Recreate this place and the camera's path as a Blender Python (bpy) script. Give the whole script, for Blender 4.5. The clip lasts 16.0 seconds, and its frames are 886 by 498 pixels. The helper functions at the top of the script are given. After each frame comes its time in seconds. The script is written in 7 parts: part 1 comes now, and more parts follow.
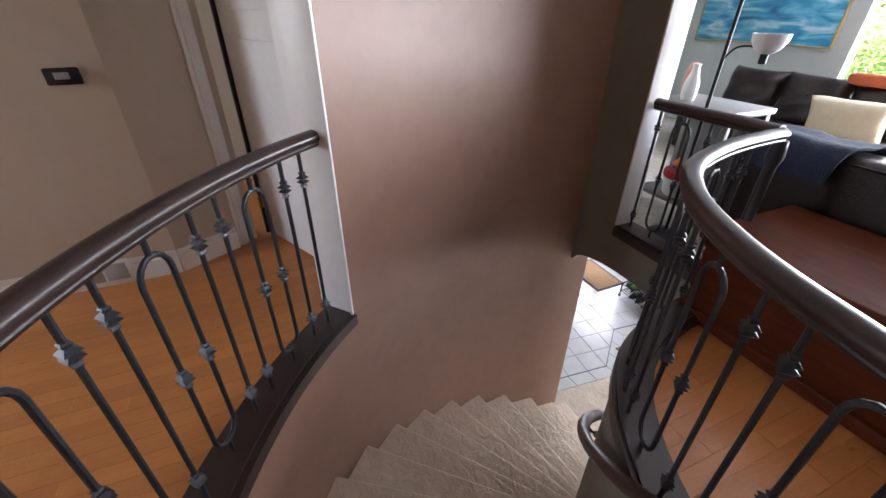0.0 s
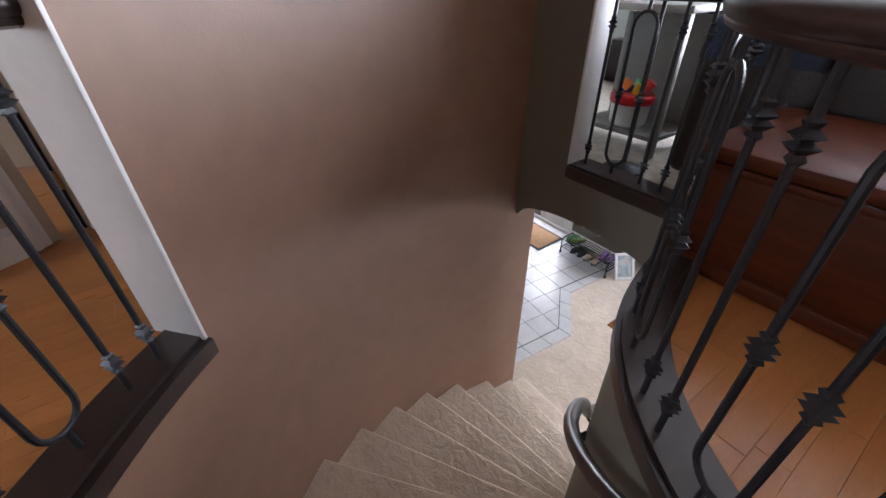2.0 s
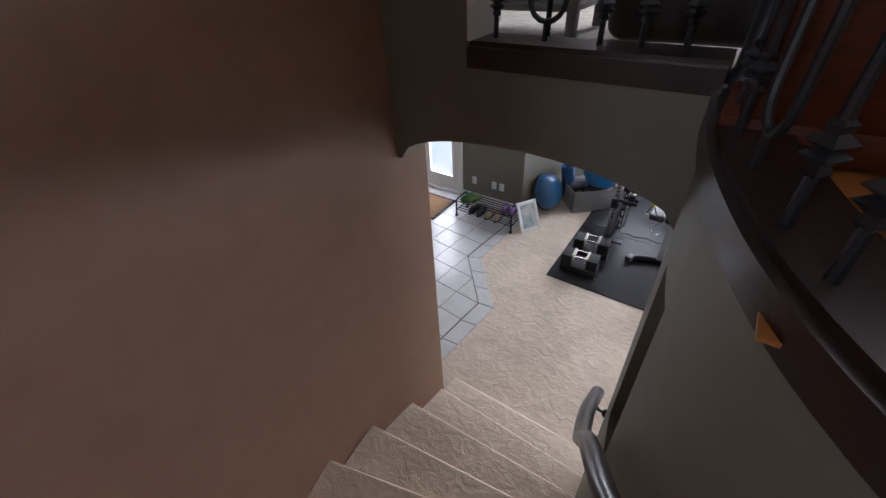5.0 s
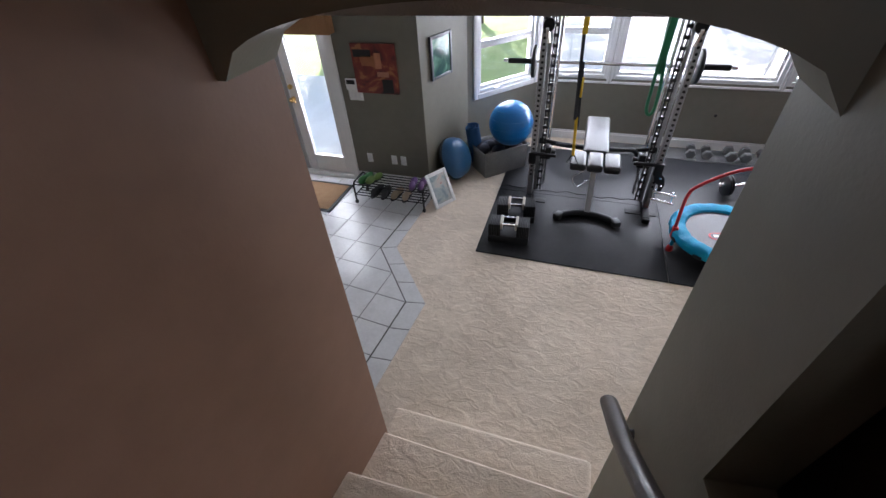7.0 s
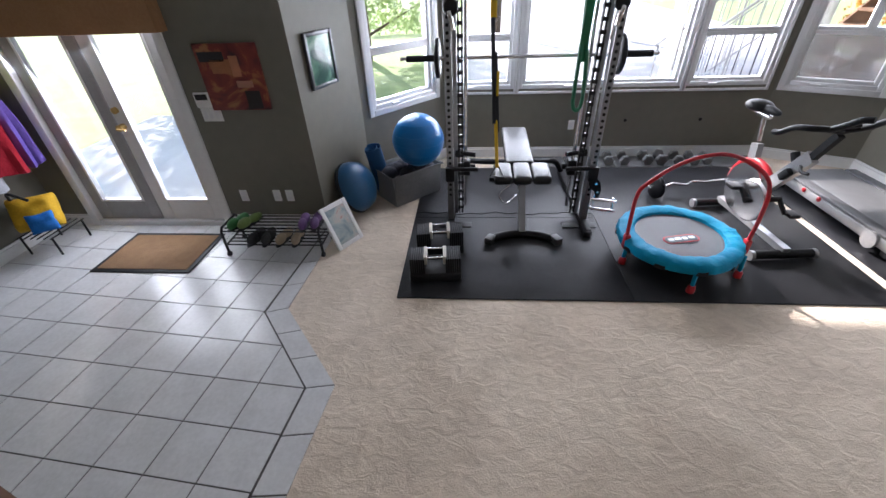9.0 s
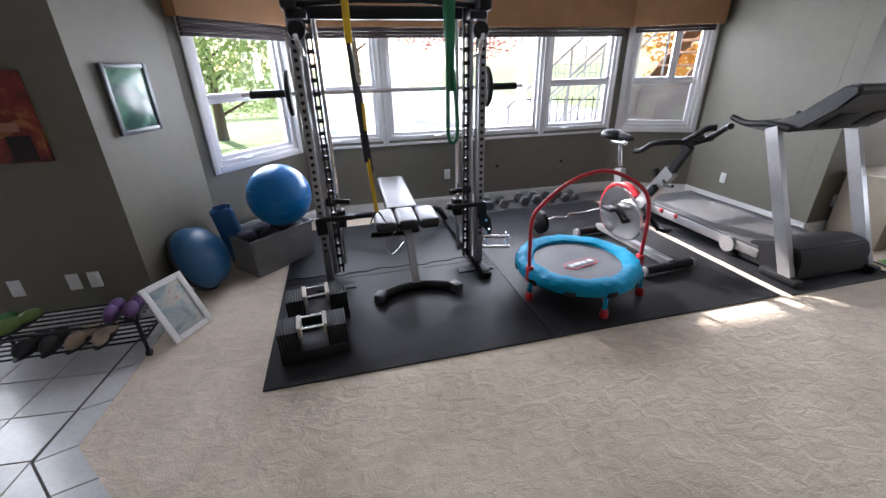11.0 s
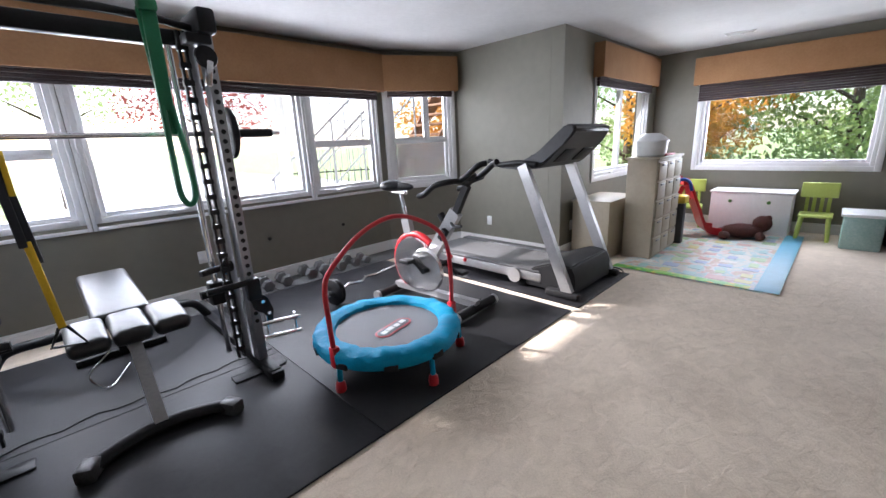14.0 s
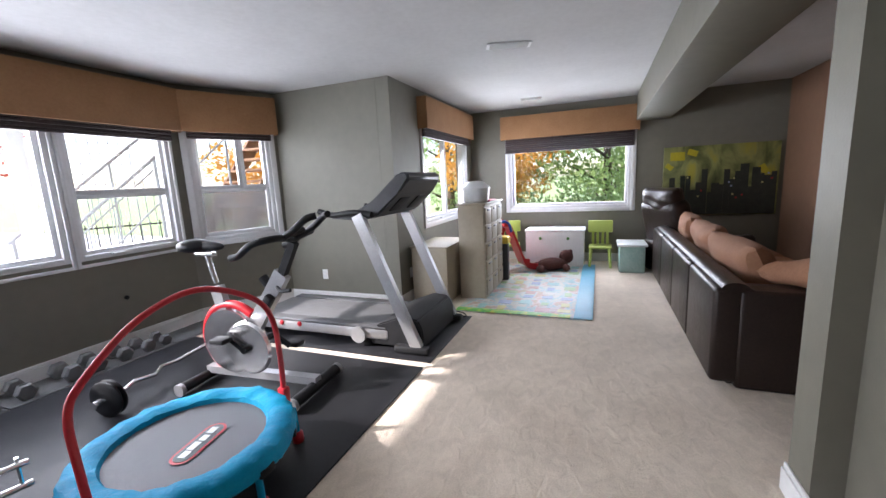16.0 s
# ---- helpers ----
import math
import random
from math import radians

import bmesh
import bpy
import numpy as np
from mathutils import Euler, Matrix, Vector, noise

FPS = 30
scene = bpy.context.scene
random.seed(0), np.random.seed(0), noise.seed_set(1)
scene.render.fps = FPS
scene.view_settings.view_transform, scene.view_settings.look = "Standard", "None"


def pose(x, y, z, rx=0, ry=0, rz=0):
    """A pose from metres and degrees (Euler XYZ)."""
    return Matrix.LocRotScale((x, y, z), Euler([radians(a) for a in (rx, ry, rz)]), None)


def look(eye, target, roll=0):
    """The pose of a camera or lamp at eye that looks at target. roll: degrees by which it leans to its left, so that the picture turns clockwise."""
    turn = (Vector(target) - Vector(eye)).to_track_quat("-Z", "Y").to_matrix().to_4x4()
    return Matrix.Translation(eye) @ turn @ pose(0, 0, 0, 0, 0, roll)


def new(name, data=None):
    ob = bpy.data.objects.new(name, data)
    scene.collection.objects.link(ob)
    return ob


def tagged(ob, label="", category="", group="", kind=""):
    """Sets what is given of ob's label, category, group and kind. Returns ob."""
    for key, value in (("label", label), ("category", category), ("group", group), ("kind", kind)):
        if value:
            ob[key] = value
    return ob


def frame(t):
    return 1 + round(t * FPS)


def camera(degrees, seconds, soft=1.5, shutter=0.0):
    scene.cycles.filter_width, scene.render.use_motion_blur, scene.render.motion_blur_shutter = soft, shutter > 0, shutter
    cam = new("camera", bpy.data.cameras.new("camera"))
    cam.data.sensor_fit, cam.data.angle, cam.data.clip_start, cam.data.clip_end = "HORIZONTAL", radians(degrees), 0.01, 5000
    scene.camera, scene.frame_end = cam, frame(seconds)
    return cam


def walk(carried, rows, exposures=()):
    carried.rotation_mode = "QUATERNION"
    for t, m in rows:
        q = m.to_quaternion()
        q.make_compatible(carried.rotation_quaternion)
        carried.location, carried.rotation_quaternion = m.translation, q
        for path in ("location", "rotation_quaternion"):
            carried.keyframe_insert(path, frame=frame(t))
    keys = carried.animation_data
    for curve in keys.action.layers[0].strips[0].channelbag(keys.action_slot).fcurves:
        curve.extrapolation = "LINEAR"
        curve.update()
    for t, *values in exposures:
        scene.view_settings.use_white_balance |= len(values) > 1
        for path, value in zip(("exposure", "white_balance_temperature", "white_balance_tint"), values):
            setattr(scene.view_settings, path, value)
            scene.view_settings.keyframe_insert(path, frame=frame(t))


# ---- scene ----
cam = camera(95.9, 16.0)
EXPOSURES = [(0, 2.6, 6150, 19), (1.5, 2.55, 6150, 19), (3.0, 2.35, 6150, 19), (5.5, 1.9, 6150, 19), (6.5, 1.75, 6150, 18), (8.0, 1.65, 6150, 18), (10.5, 1.55, 6150, 18), (16, 1.68, 6150, 18)]
PATH = [
    (0, (1.585, 1.642, 4.15), (0.01, 2.321, 3.12), 0.5),
    (0.5, (1.442, 1.717, 4.059), (-0.108, 2.412, 3.005), 0.2),
    (1, (1.328, 1.836, 3.917), (-0.212, 2.572, 2.873), -0.8),
    (1.5, (1.222, 1.931, 3.828), (-0.265, 2.719, 2.747), -2.1),
    (2, (1.085, 1.981, 3.718), (-0.276, 2.916, 2.589), -1.0),
    (2.5, (0.977, 2.074, 3.601), (-0.344, 3.04, 2.45), -2.6),
    (3, (0.875, 2.205, 3.476), (-0.415, 3.194, 2.31), -3.7),
    (5.5, (0.368, 2.69, 2.955), (-0.482, 4.021, 1.728), -3.7),
    (6, (0.269, 2.816, 2.829), (-0.49, 4.179, 1.577), -4.8),
    (6.5, (0.184, 2.956, 2.695), (-0.47, 4.36, 1.429), -5.0),
    (7, (0.084, 3.111, 2.578), (-0.442, 4.546, 1.288), -3.9),
    (7.5, (0.023, 3.301, 2.529), (-0.414, 4.74, 1.211), -3.4),
    (8, (-0.03, 3.504, 2.346), (-0.352, 4.995, 1.057), -2.7),
    (10.5, (-0.121, 4.094, 1.674), (0.115, 5.869, 0.783), -1.6),
    (11, (-0.075, 4.187, 1.58), (0.357, 5.954, 0.748), -1.3),
    (11.5, (-0.039, 4.269, 1.499), (0.537, 6.029, 0.744), -2.8),
    (12, (-0.014, 4.362, 1.431), (0.747, 6.066, 0.712), -2.5),
    (12.5, (0.022, 4.505, 1.318), (0.965, 6.137, 0.649), -1.8),
    (13, (0.077, 4.579, 1.29), (1.143, 6.156, 0.674), -3.0),
    (13.5, (0.126, 4.642, 1.275), (1.374, 6.113, 0.747), -2.9),
    (14, (0.169, 4.662, 1.319), (1.533, 6.032, 0.808), -2.7),
    (14.5, (0.202, 4.71, 1.336), (1.704, 5.929, 0.828), -2.1),
    (15, (0.226, 4.766, 1.372), (1.879, 5.796, 0.92), -1.9),
    (15.5, (0.317, 4.813, 1.352), (2.09, 5.653, 0.961), -2.3),
    (16, (0.432, 4.842, 1.339), (2.266, 5.567, 1.005), -2.8),
]
walk(cam, [(t, look(eye, target, roll)) for t, eye, target, roll in PATH], EXPOSURES)

# ---- world and light ----
world = bpy.data.worlds.new("sky")
scene.world = world
world.use_nodes = True
wn = world.node_tree
wn.nodes.clear()
sky = wn.nodes.new("ShaderNodeTexSky")
sky.sky_type = "NISHITA"
sky.sun_disc = False
sky.sun_elevation = radians(30)
sky.sun_rotation = radians(-25)
bg = wn.nodes.new("ShaderNodeBackground")
bg.inputs["Strength"].default_value = 0.15
wout = wn.nodes.new("ShaderNodeOutputWorld")
wn.links.new(sky.outputs[0], bg.inputs[0])
wn.links.new(bg.outputs[0], wout.inputs[0])
sun_data = bpy.data.lights.new("sun", "SUN")
sun_data.energy, sun_data.angle, sun_data.color = 4.0, radians(1.2), (1.0, 0.95, 0.86)
sun = new("sun", sun_data)
sun.matrix_world = look((-4, 14, 9), (-4 + 0.42, 14 - 0.90, 9 - 0.573))


def window_light(name, at, towards, w, hgt, power):
    """The sky's light in a window's opening; in the hall, an added fill."""
    ld = bpy.data.lights.new(name, "AREA")
    ld.shape, ld.size, ld.size_y, ld.energy, ld.color = "RECTANGLE", w, hgt, power, (0.9, 0.955, 1.0)
    lo = new(name, ld)
    lo.matrix_world = look(at, towards)
    return lo


window_light("window_light_bay", (1.4, 8.98, 1.45), (1.4, 5.0, 0.3), 3.5, 1.1, 66)
window_light("window_light_left", (-0.95, 8.45, 1.45), (1.0, 6.8, 0.5), 0.8, 1.1, 14)
window_light("window_light_right", (3.85, 8.8, 1.45), (2.2, 6.0, 0.5), 0.8, 1.1, 14)
window_light("window_light_south", (5.75, 7.0, 1.4), (5.6, 4.0, 0.4), 1.5, 1.0, 18)
window_light("window_light_east", (7.15, 5.3, 1.4), (4.0, 5.2, 0.4), 1.7, 1.0, 22)
window_light("window_light_door", (-3.2, 7.2, 1.2), (-3.0, 4.0, 0.2), 1.4, 1.7, 20)
window_light("window_light_living", (1.2, 7.62, 3.95), (0.8, 3.5, 3.2), 3.4, 1.9, 96)
# Added fill for the hall and stairwell walls; no window is known here.
window_light("fill_light_hall", (-1.0, -3.4, 4.2), (-0.5, 1.5, 3.3), 2.2, 1.6, 29)

# ---- materials ----


def mat(name, c1, c2=None, scale=6.0, rough=0.6, metal=0.0, bump=0.0, bscale=120.0, coat=0.0, detail=4.0, stretch=None, spec=0.5, rvar=0.0, bdist=0.01, vary=0.0, distort=0.0):
    """Principled surface: two colours mixed by broad and fine noise, with fine relief."""
    m = bpy.data.materials.new(name)
    m.use_nodes = True
    n, l = m.node_tree.nodes, m.node_tree.links
    p = n["Principled BSDF"]
    p.inputs["Metallic"].default_value = metal
    p.inputs["Roughness"].default_value = rough
    p.inputs["Specular IOR Level"].default_value = spec
    if coat:
        p.inputs["Coat Weight"].default_value = coat
        p.inputs["Coat Roughness"].default_value = 0.12
    tc = n.new("ShaderNodeTexCoord")
    mp = n.new("ShaderNodeMapping")
    mp.inputs["Scale"].default_value = stretch or (1, 1, 1)
    l.new(tc.outputs["Object"], mp.inputs[0])
    c2 = c2 or tuple(v * 0.82 for v in c1)
    n1 = n.new("ShaderNodeTexNoise")
    n1.inputs["Scale"].default_value, n1.inputs["Detail"].default_value = scale, detail
    n2 = n.new("ShaderNodeTexNoise")
    n2.inputs["Scale"].default_value, n2.inputs["Detail"].default_value = scale * 9, 3
    l.new(mp.outputs[0], n1.inputs["Vector"])
    l.new(mp.outputs[0], n2.inputs["Vector"])
    av = n.new("ShaderNodeMath")
    av.operation = "MULTIPLY_ADD"
    av.inputs[1].default_value, av.inputs[2].default_value = 0.45, 0.0
    l.new(n2.outputs[0], av.inputs[0])
    ad = n.new("ShaderNodeMath")
    ad.operation = "MULTIPLY_ADD"
    ad.inputs[1].default_value = 0.55
    l.new(n1.outputs[0], ad.inputs[0])
    l.new(av.outputs[0], ad.inputs[2])
    rp = n.new("ShaderNodeMapRange")
    rp.inputs[1].default_value, rp.inputs[2].default_value = 0.35, 0.65
    l.new(ad.outputs[0], rp.inputs[0])
    mx = n.new("ShaderNodeMix")
    mx.data_type = "RGBA"
    mx.inputs[6].default_value, mx.inputs[7].default_value = (*c1, 1), (*c2, 1)
    l.new(rp.outputs[0], mx.inputs[0])
    l.new(mx.outputs[2], p.inputs["Base Color"])
    if rvar:
        rr = n.new("ShaderNodeMapRange")
        rr.inputs[3].default_value, rr.inputs[4].default_value = rough - rvar, rough + rvar
        l.new(n1.outputs[0], rr.inputs[0])
        l.new(rr.outputs[0], p.inputs["Roughness"])
    if bump:
        nb = n.new("ShaderNodeTexNoise")
        nb.inputs["Scale"].default_value, nb.inputs["Detail"].default_value = bscale, 5 if distort else 3
        nb.inputs["Distortion"].default_value = distort
        l.new(mp.outputs[0], nb.inputs["Vector"])
        b = n.new("ShaderNodeBump")
        b.inputs["Strength"].default_value, b.inputs["Distance"].default_value = bump, bdist
        l.new(nb.outputs[0], b.inputs["Height"])
        l.new(b.outputs[0], p.inputs["Normal"])
    if vary:
        oi, hv, mr = n.new("ShaderNodeObjectInfo"), n.new("ShaderNodeHueSaturation"), n.new("ShaderNodeMapRange")
        mr.inputs[3].default_value, mr.inputs[4].default_value = 1 - vary, 1 + vary
        l.new(oi.outputs["Random"], mr.inputs[0])
        l.new(mr.outputs[0], hv.inputs["Value"])
        l.new(mx.outputs[2], hv.inputs["Color"])
        l.new(hv.outputs[0], p.inputs["Base Color"])
    return m


def glass_mat(name, tint=(1, 1, 1), rough=0.0):
    m = bpy.data.materials.new(name)
    m.use_nodes = True
    n, l = m.node_tree.nodes, m.node_tree.links
    n.clear()
    o, t, g, x = (n.new(k) for k in ("ShaderNodeOutputMaterial", "ShaderNodeBsdfTransparent", "ShaderNodeBsdfGlossy", "ShaderNodeMixShader"))
    t.inputs[0].default_value = (*tint, 1)
    g.inputs["Roughness"].default_value = rough
    x.inputs[0].default_value = 0.06
    l.new(t.outputs[0], x.inputs[1])
    l.new(g.outputs[0], x.inputs[2])
    l.new(x.outputs[0], o.inputs[0])
    return m


def carpet_mat(name, c1, c2):
    """Cut pile: tufts in leaning clumps, brushed patches, fine fibres."""
    m = bpy.data.materials.new(name)
    m.use_nodes = True
    n, l = m.node_tree.nodes, m.node_tree.links
    p = n["Principled BSDF"]
    p.inputs["Roughness"].default_value = 0.95
    p.inputs["Specular IOR Level"].default_value = 0.08
    p.inputs["Sheen Weight"].default_value = 0.25
    tc = n.new("ShaderNodeTexCoord")

    def noise(scale, detail, dist, stretch=(1, 1, 1)):
        mp, t = n.new("ShaderNodeMapping"), n.new("ShaderNodeTexNoise")
        mp.inputs["Scale"].default_value = stretch
        t.inputs["Scale"].default_value, t.inputs["Detail"].default_value, t.inputs["Distortion"].default_value = scale, detail, dist
        l.new(tc.outputs["Object"], mp.inputs[0])
        l.new(mp.outputs[0], t.inputs["Vector"])
        return t.outputs[0]

    def mixed(a, b, wa, wb):
        u, v = n.new("ShaderNodeMath"), n.new("ShaderNodeMath")
        u.operation = v.operation = "MULTIPLY_ADD"
        u.inputs[1].default_value, u.inputs[2].default_value = wa, 0.0
        v.inputs[1].default_value = wb
        l.new(a, u.inputs[0])
        l.new(b, v.inputs[0])
        l.new(u.outputs[0], v.inputs[2])
        return v.outputs[0]

    clump, tuft, broad = noise(11, 5, 0.9, (1, 1.4, 1)), noise(110, 5, 0.2), noise(1.6, 5, 0.8)
    tone = mixed(mixed(clump, tuft, 0.3, 0.25), broad, 1.0, 0.45)
    rp, mx = n.new("ShaderNodeMapRange"), n.new("ShaderNodeMix")
    rp.inputs[1].default_value, rp.inputs[2].default_value = 0.38, 0.62
    mx.data_type = "RGBA"
    mx.inputs[6].default_value, mx.inputs[7].default_value = (*c2, 1), (*c1, 1)
    l.new(tone, rp.inputs[0])
    l.new(rp.outputs[0], mx.inputs[0])
    l.new(mx.outputs[2], p.inputs["Base Color"])
    b1, b2 = n.new("ShaderNodeBump"), n.new("ShaderNodeBump")
    b1.inputs["Strength"].default_value, b1.inputs["Distance"].default_value = 0.5, 0.022
    b2.inputs["Strength"].default_value, b2.inputs["Distance"].default_value = 0.42, 0.007
    l.new(clump, b1.inputs["Height"])
    l.new(tuft, b2.inputs["Height"])
    l.new(b1.outputs[0], b2.inputs["Normal"])
    l.new(b2.outputs[0], p.inputs["Normal"])
    return m


def screen_mat(name, c, clear):
    """A fine mesh screen: partly clear, partly a grey weave."""
    m = bpy.data.materials.new(name)
    m.use_nodes = True
    n, l = m.node_tree.nodes, m.node_tree.links
    n.clear()
    o, t, d, x = (n.new(k) for k in ("ShaderNodeOutputMaterial", "ShaderNodeBsdfTransparent", "ShaderNodeBsdfDiffuse", "ShaderNodeMixShader"))
    d.inputs[0].default_value = (*c, 1)
    x.inputs[0].default_value = 1 - clear
    l.new(t.outputs[0], x.inputs[1])
    l.new(d.outputs[0], x.inputs[2])
    l.new(x.outputs[0], o.inputs[0])
    return m


OLIVE = mat("olive wall paint", (0.178, 0.168, 0.133), (0.155, 0.146, 0.115), 1.2, 0.55, bump=0.08, bscale=90)
TAUPE = mat("taupe stairwell paint", (0.265, 0.15, 0.1), (0.22, 0.122, 0.08), 0.9, 0.5, bump=0.05, bscale=70, rvar=0.06)
BEIGE = mat("warm beige hall paint", (0.52, 0.45, 0.36), (0.48, 0.41, 0.33), 1.1, 0.6, bump=0.05, bscale=80)
GREYWALL = mat("pale grey-green living room paint", (0.48, 0.52, 0.5), (0.45, 0.48, 0.46), 1.1, 0.6, bump=0.05, bscale=80)
BROWNWALL = mat("dark brown wall paint", (0.2, 0.105, 0.06), (0.17, 0.09, 0.05), 1.2, 0.6, bump=0.06, bscale=80)
WHITE = mat("white painted trim", (0.78, 0.78, 0.77), (0.72, 0.72, 0.71), 3, 0.38, bump=0.03, bscale=60)
CEIL = mat("textured ceiling paint", (0.56, 0.555, 0.55), (0.5, 0.495, 0.49), 2.5, 0.85, bump=0.5, bscale=160)
CARPET = carpet_mat("cream cut-pile carpet", (0.76, 0.645, 0.52), (0.56, 0.465, 0.365))
SHAG = mat("pale shag carpet", (0.5, 0.46, 0.4), (0.34, 0.3, 0.25), 18, 0.95, bump=1.0, bscale=90, spec=0.1)
GROUT = mat("grey tile grout", (0.11, 0.1, 0.095), (0.08, 0.075, 0.07), 20, 0.85, bump=0.3, bscale=300)
TILE = mat("glazed pale grey floor tile", (0.68, 0.675, 0.67), (0.57, 0.565, 0.56), 5, 0.22, bump=0.06, bscale=30, rvar=0.08)
PLANK = mat("honey maple floorboard", (0.5, 0.205, 0.062), (0.42, 0.16, 0.045), 3.5, 0.3, bump=0.04, bscale=90, stretch=(6, 1, 6), rvar=0.06, vary=0.09)
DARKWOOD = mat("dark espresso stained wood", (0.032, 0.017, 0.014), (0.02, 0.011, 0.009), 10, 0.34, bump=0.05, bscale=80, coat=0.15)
IRON = mat("dark wrought iron", (0.035, 0.036, 0.042), (0.02, 0.021, 0.025), 14, 0.42, metal=0.35, bump=0.12, bscale=150)
RUBBER = mat("black rubber mat", (0.015, 0.015, 0.017), (0.024, 0.024, 0.027), 5, 0.40, bump=0.2, bscale=400, rvar=0.09, spec=0.26)
FOAM = mat("grey interlocking foam mat", (0.12, 0.12, 0.12), (0.085, 0.085, 0.085), 10, 0.8, bump=0.4, bscale=300)
VALANCE = mat("caramel fabric valance", (0.36, 0.19, 0.085), (0.3, 0.15, 0.065), 5, 0.8, bump=0.3, bscale=400)
BLIND = mat("dark woven blind", (0.028, 0.016, 0.018), (0.05, 0.028, 0.028), 4, 0.6, bump=0.5, bscale=60, stretch=(1, 1, 14))
VINYL = mat("white vinyl window frame", (0.74, 0.74, 0.75), (0.68, 0.68, 0.69), 4, 0.35)
GLASS = glass_mat("clear window glass")
SCREEN = screen_mat("grey insect screen", (0.42, 0.41, 0.41), 0.35)
GRASS = mat("mown lawn", (0.3, 0.42, 0.14), (0.4, 0.48, 0.22), 2.0, 0.9, bump=0.6, bscale=40)
PATIO = mat("pale concrete patio", (0.76, 0.75, 0.72), (0.66, 0.65, 0.62), 2, 0.85, bump=0.2, bscale=60)
CHROME = mat("brushed chrome", (0.9, 0.9, 0.91), (0.78, 0.78, 0.8), 10, 0.24, metal=1.0)
SILVER = mat("silver powder-coated steel", (0.36, 0.36, 0.37), (0.29, 0.29, 0.3), 8, 0.35, metal=0.6, bump=0.05, bscale=200)
ALU = mat("pale silver aluminium", (0.47, 0.47, 0.48), (0.39, 0.39, 0.4), 8, 0.3, metal=0.6, bump=0.03, bscale=200)
BELT = mat("black treadmill belt", (0.12, 0.12, 0.124), (0.15, 0.15, 0.155), 14, 0.34, bump=0.12, bscale=350, spec=0.7)
BLACKP = mat("black plastic", (0.014, 0.014, 0.015), (0.022, 0.022, 0.024), 12, 0.48, bump=0.08, bscale=200, spec=0.2)
BLACKM = mat("black painted steel", (0.010, 0.010, 0.011), (0.016, 0.016, 0.018), 12, 0.42, bump=0.05, bscale=150, spec=0.22)
VINYLB = mat("black upholstery vinyl", (0.012, 0.012, 0.013), (0.02, 0.02, 0.021), 9, 0.3, bump=0.2, bscale=250, spec=0.5)

# ---- shapes ----


def bx(bm, c, s, bevel=0.0, rot=None, seg=2):
    """A box of size s about c, bevelled, turned by rot (degrees about x, y, z)."""
    r = bmesh.ops.create_cube(bm, size=1.0)
    vs = r["verts"]
    m = Matrix.Translation(c) @ (Euler([radians(a) for a in rot]).to_matrix().to_4x4() if rot else Matrix.Identity(4)) @ Matrix.Diagonal((*s, 1))
    bmesh.ops.transform(bm, matrix=m, verts=vs)
    if bevel:
        es = list({e for v in vs for e in v.link_edges})
        bmesh.ops.bevel(bm, geom=es, offset=min(bevel, 0.45 * min(s)), segments=seg, affect="EDGES", profile=0.5)
    return bm


def tube(bm, pts, r, seg=10, closed=False, flat=1.0, caps=True):
    """A round bar along pts; r a number or one per point; flat squeezes it along its own up."""
    pts = [Vector(p) for p in pts]
    k = len(pts)
    rs = r if isinstance(r, (list, tuple)) else [r] * k
    rings = []
    side = None
    for i, p in enumerate(pts):
        a = pts[(i - 1) % k] if (closed or i > 0) else p
        b = pts[(i + 1) % k] if (closed or i < k - 1) else p
        d = (b - a).normalized()
        if side is None:
            side = d.cross(Vector((0, 0, 1)))
            if side.length < 0.05:
                side = Vector((1, 0, 0))
        side = (side - d * side.dot(d)).normalized()
        up = side.cross(d)
        rings.append([bm.verts.new(p + rs[i] * (math.cos(2 * math.pi * j / seg) * side + flat * math.sin(2 * math.pi * j / seg) * up)) for j in range(seg)])
    for i in range(k if closed else k - 1):
        A, B = rings[i], rings[(i + 1) % k]
        for j in range(seg):
            bm.faces.new((A[j], A[(j + 1) % seg], B[(j + 1) % seg], B[j]))
    if caps and not closed:
        bm.faces.new(rings[0])
        bm.faces.new(rings[-1][::-1])
    return bm


def cyl(bm, a, b, r, r2=None, seg=16):
    return tube(bm, [a, b], [r, r if r2 is None else r2], seg)


def ball(bm, c, r, seg=20, rings=12):
    vs = bmesh.ops.create_uvsphere(bm, u_segments=seg, v_segments=rings, radius=1.0)["verts"]
    rr = r if isinstance(r, (list, tuple)) else (r, r, r)
    bmesh.ops.transform(bm, matrix=Matrix.Translation(c) @ Matrix.Diagonal((*rr, 1)), verts=vs)
    return bm


def prism(bm, pts, z0, z1):
    """A slab with the outline pts (x, y) from z0 to z1."""
    lo = [bm.verts.new((x, y, z0)) for x, y in pts]
    hi = [bm.verts.new((x, y, z1)) for x, y in pts]
    k = len(pts)
    bm.faces.new(lo[::-1])
    bm.faces.new(hi)
    for i in range(k):
        bm.faces.new((lo[i], lo[(i + 1) % k], hi[(i + 1) % k], hi[i]))
    return bm


def lathe(bm, prof, c=(0, 0, 0), seg=24):
    """Profile of (radius, height) turned about z at c."""
    rings = [[bm.verts.new((c[0] + r * math.cos(2 * math.pi * j / seg), c[1] + r * math.sin(2 * math.pi * j / seg), c[2] + z)) for j in range(seg)] for r, z in prof]
    for A, B in zip(rings, rings[1:]):
        for j in range(seg):
            bm.faces.new((A[j], A[(j + 1) % seg], B[(j + 1) % seg], B[j]))
    bm.faces.new(rings[0][::-1])
    bm.faces.new(rings[-1])
    return bm


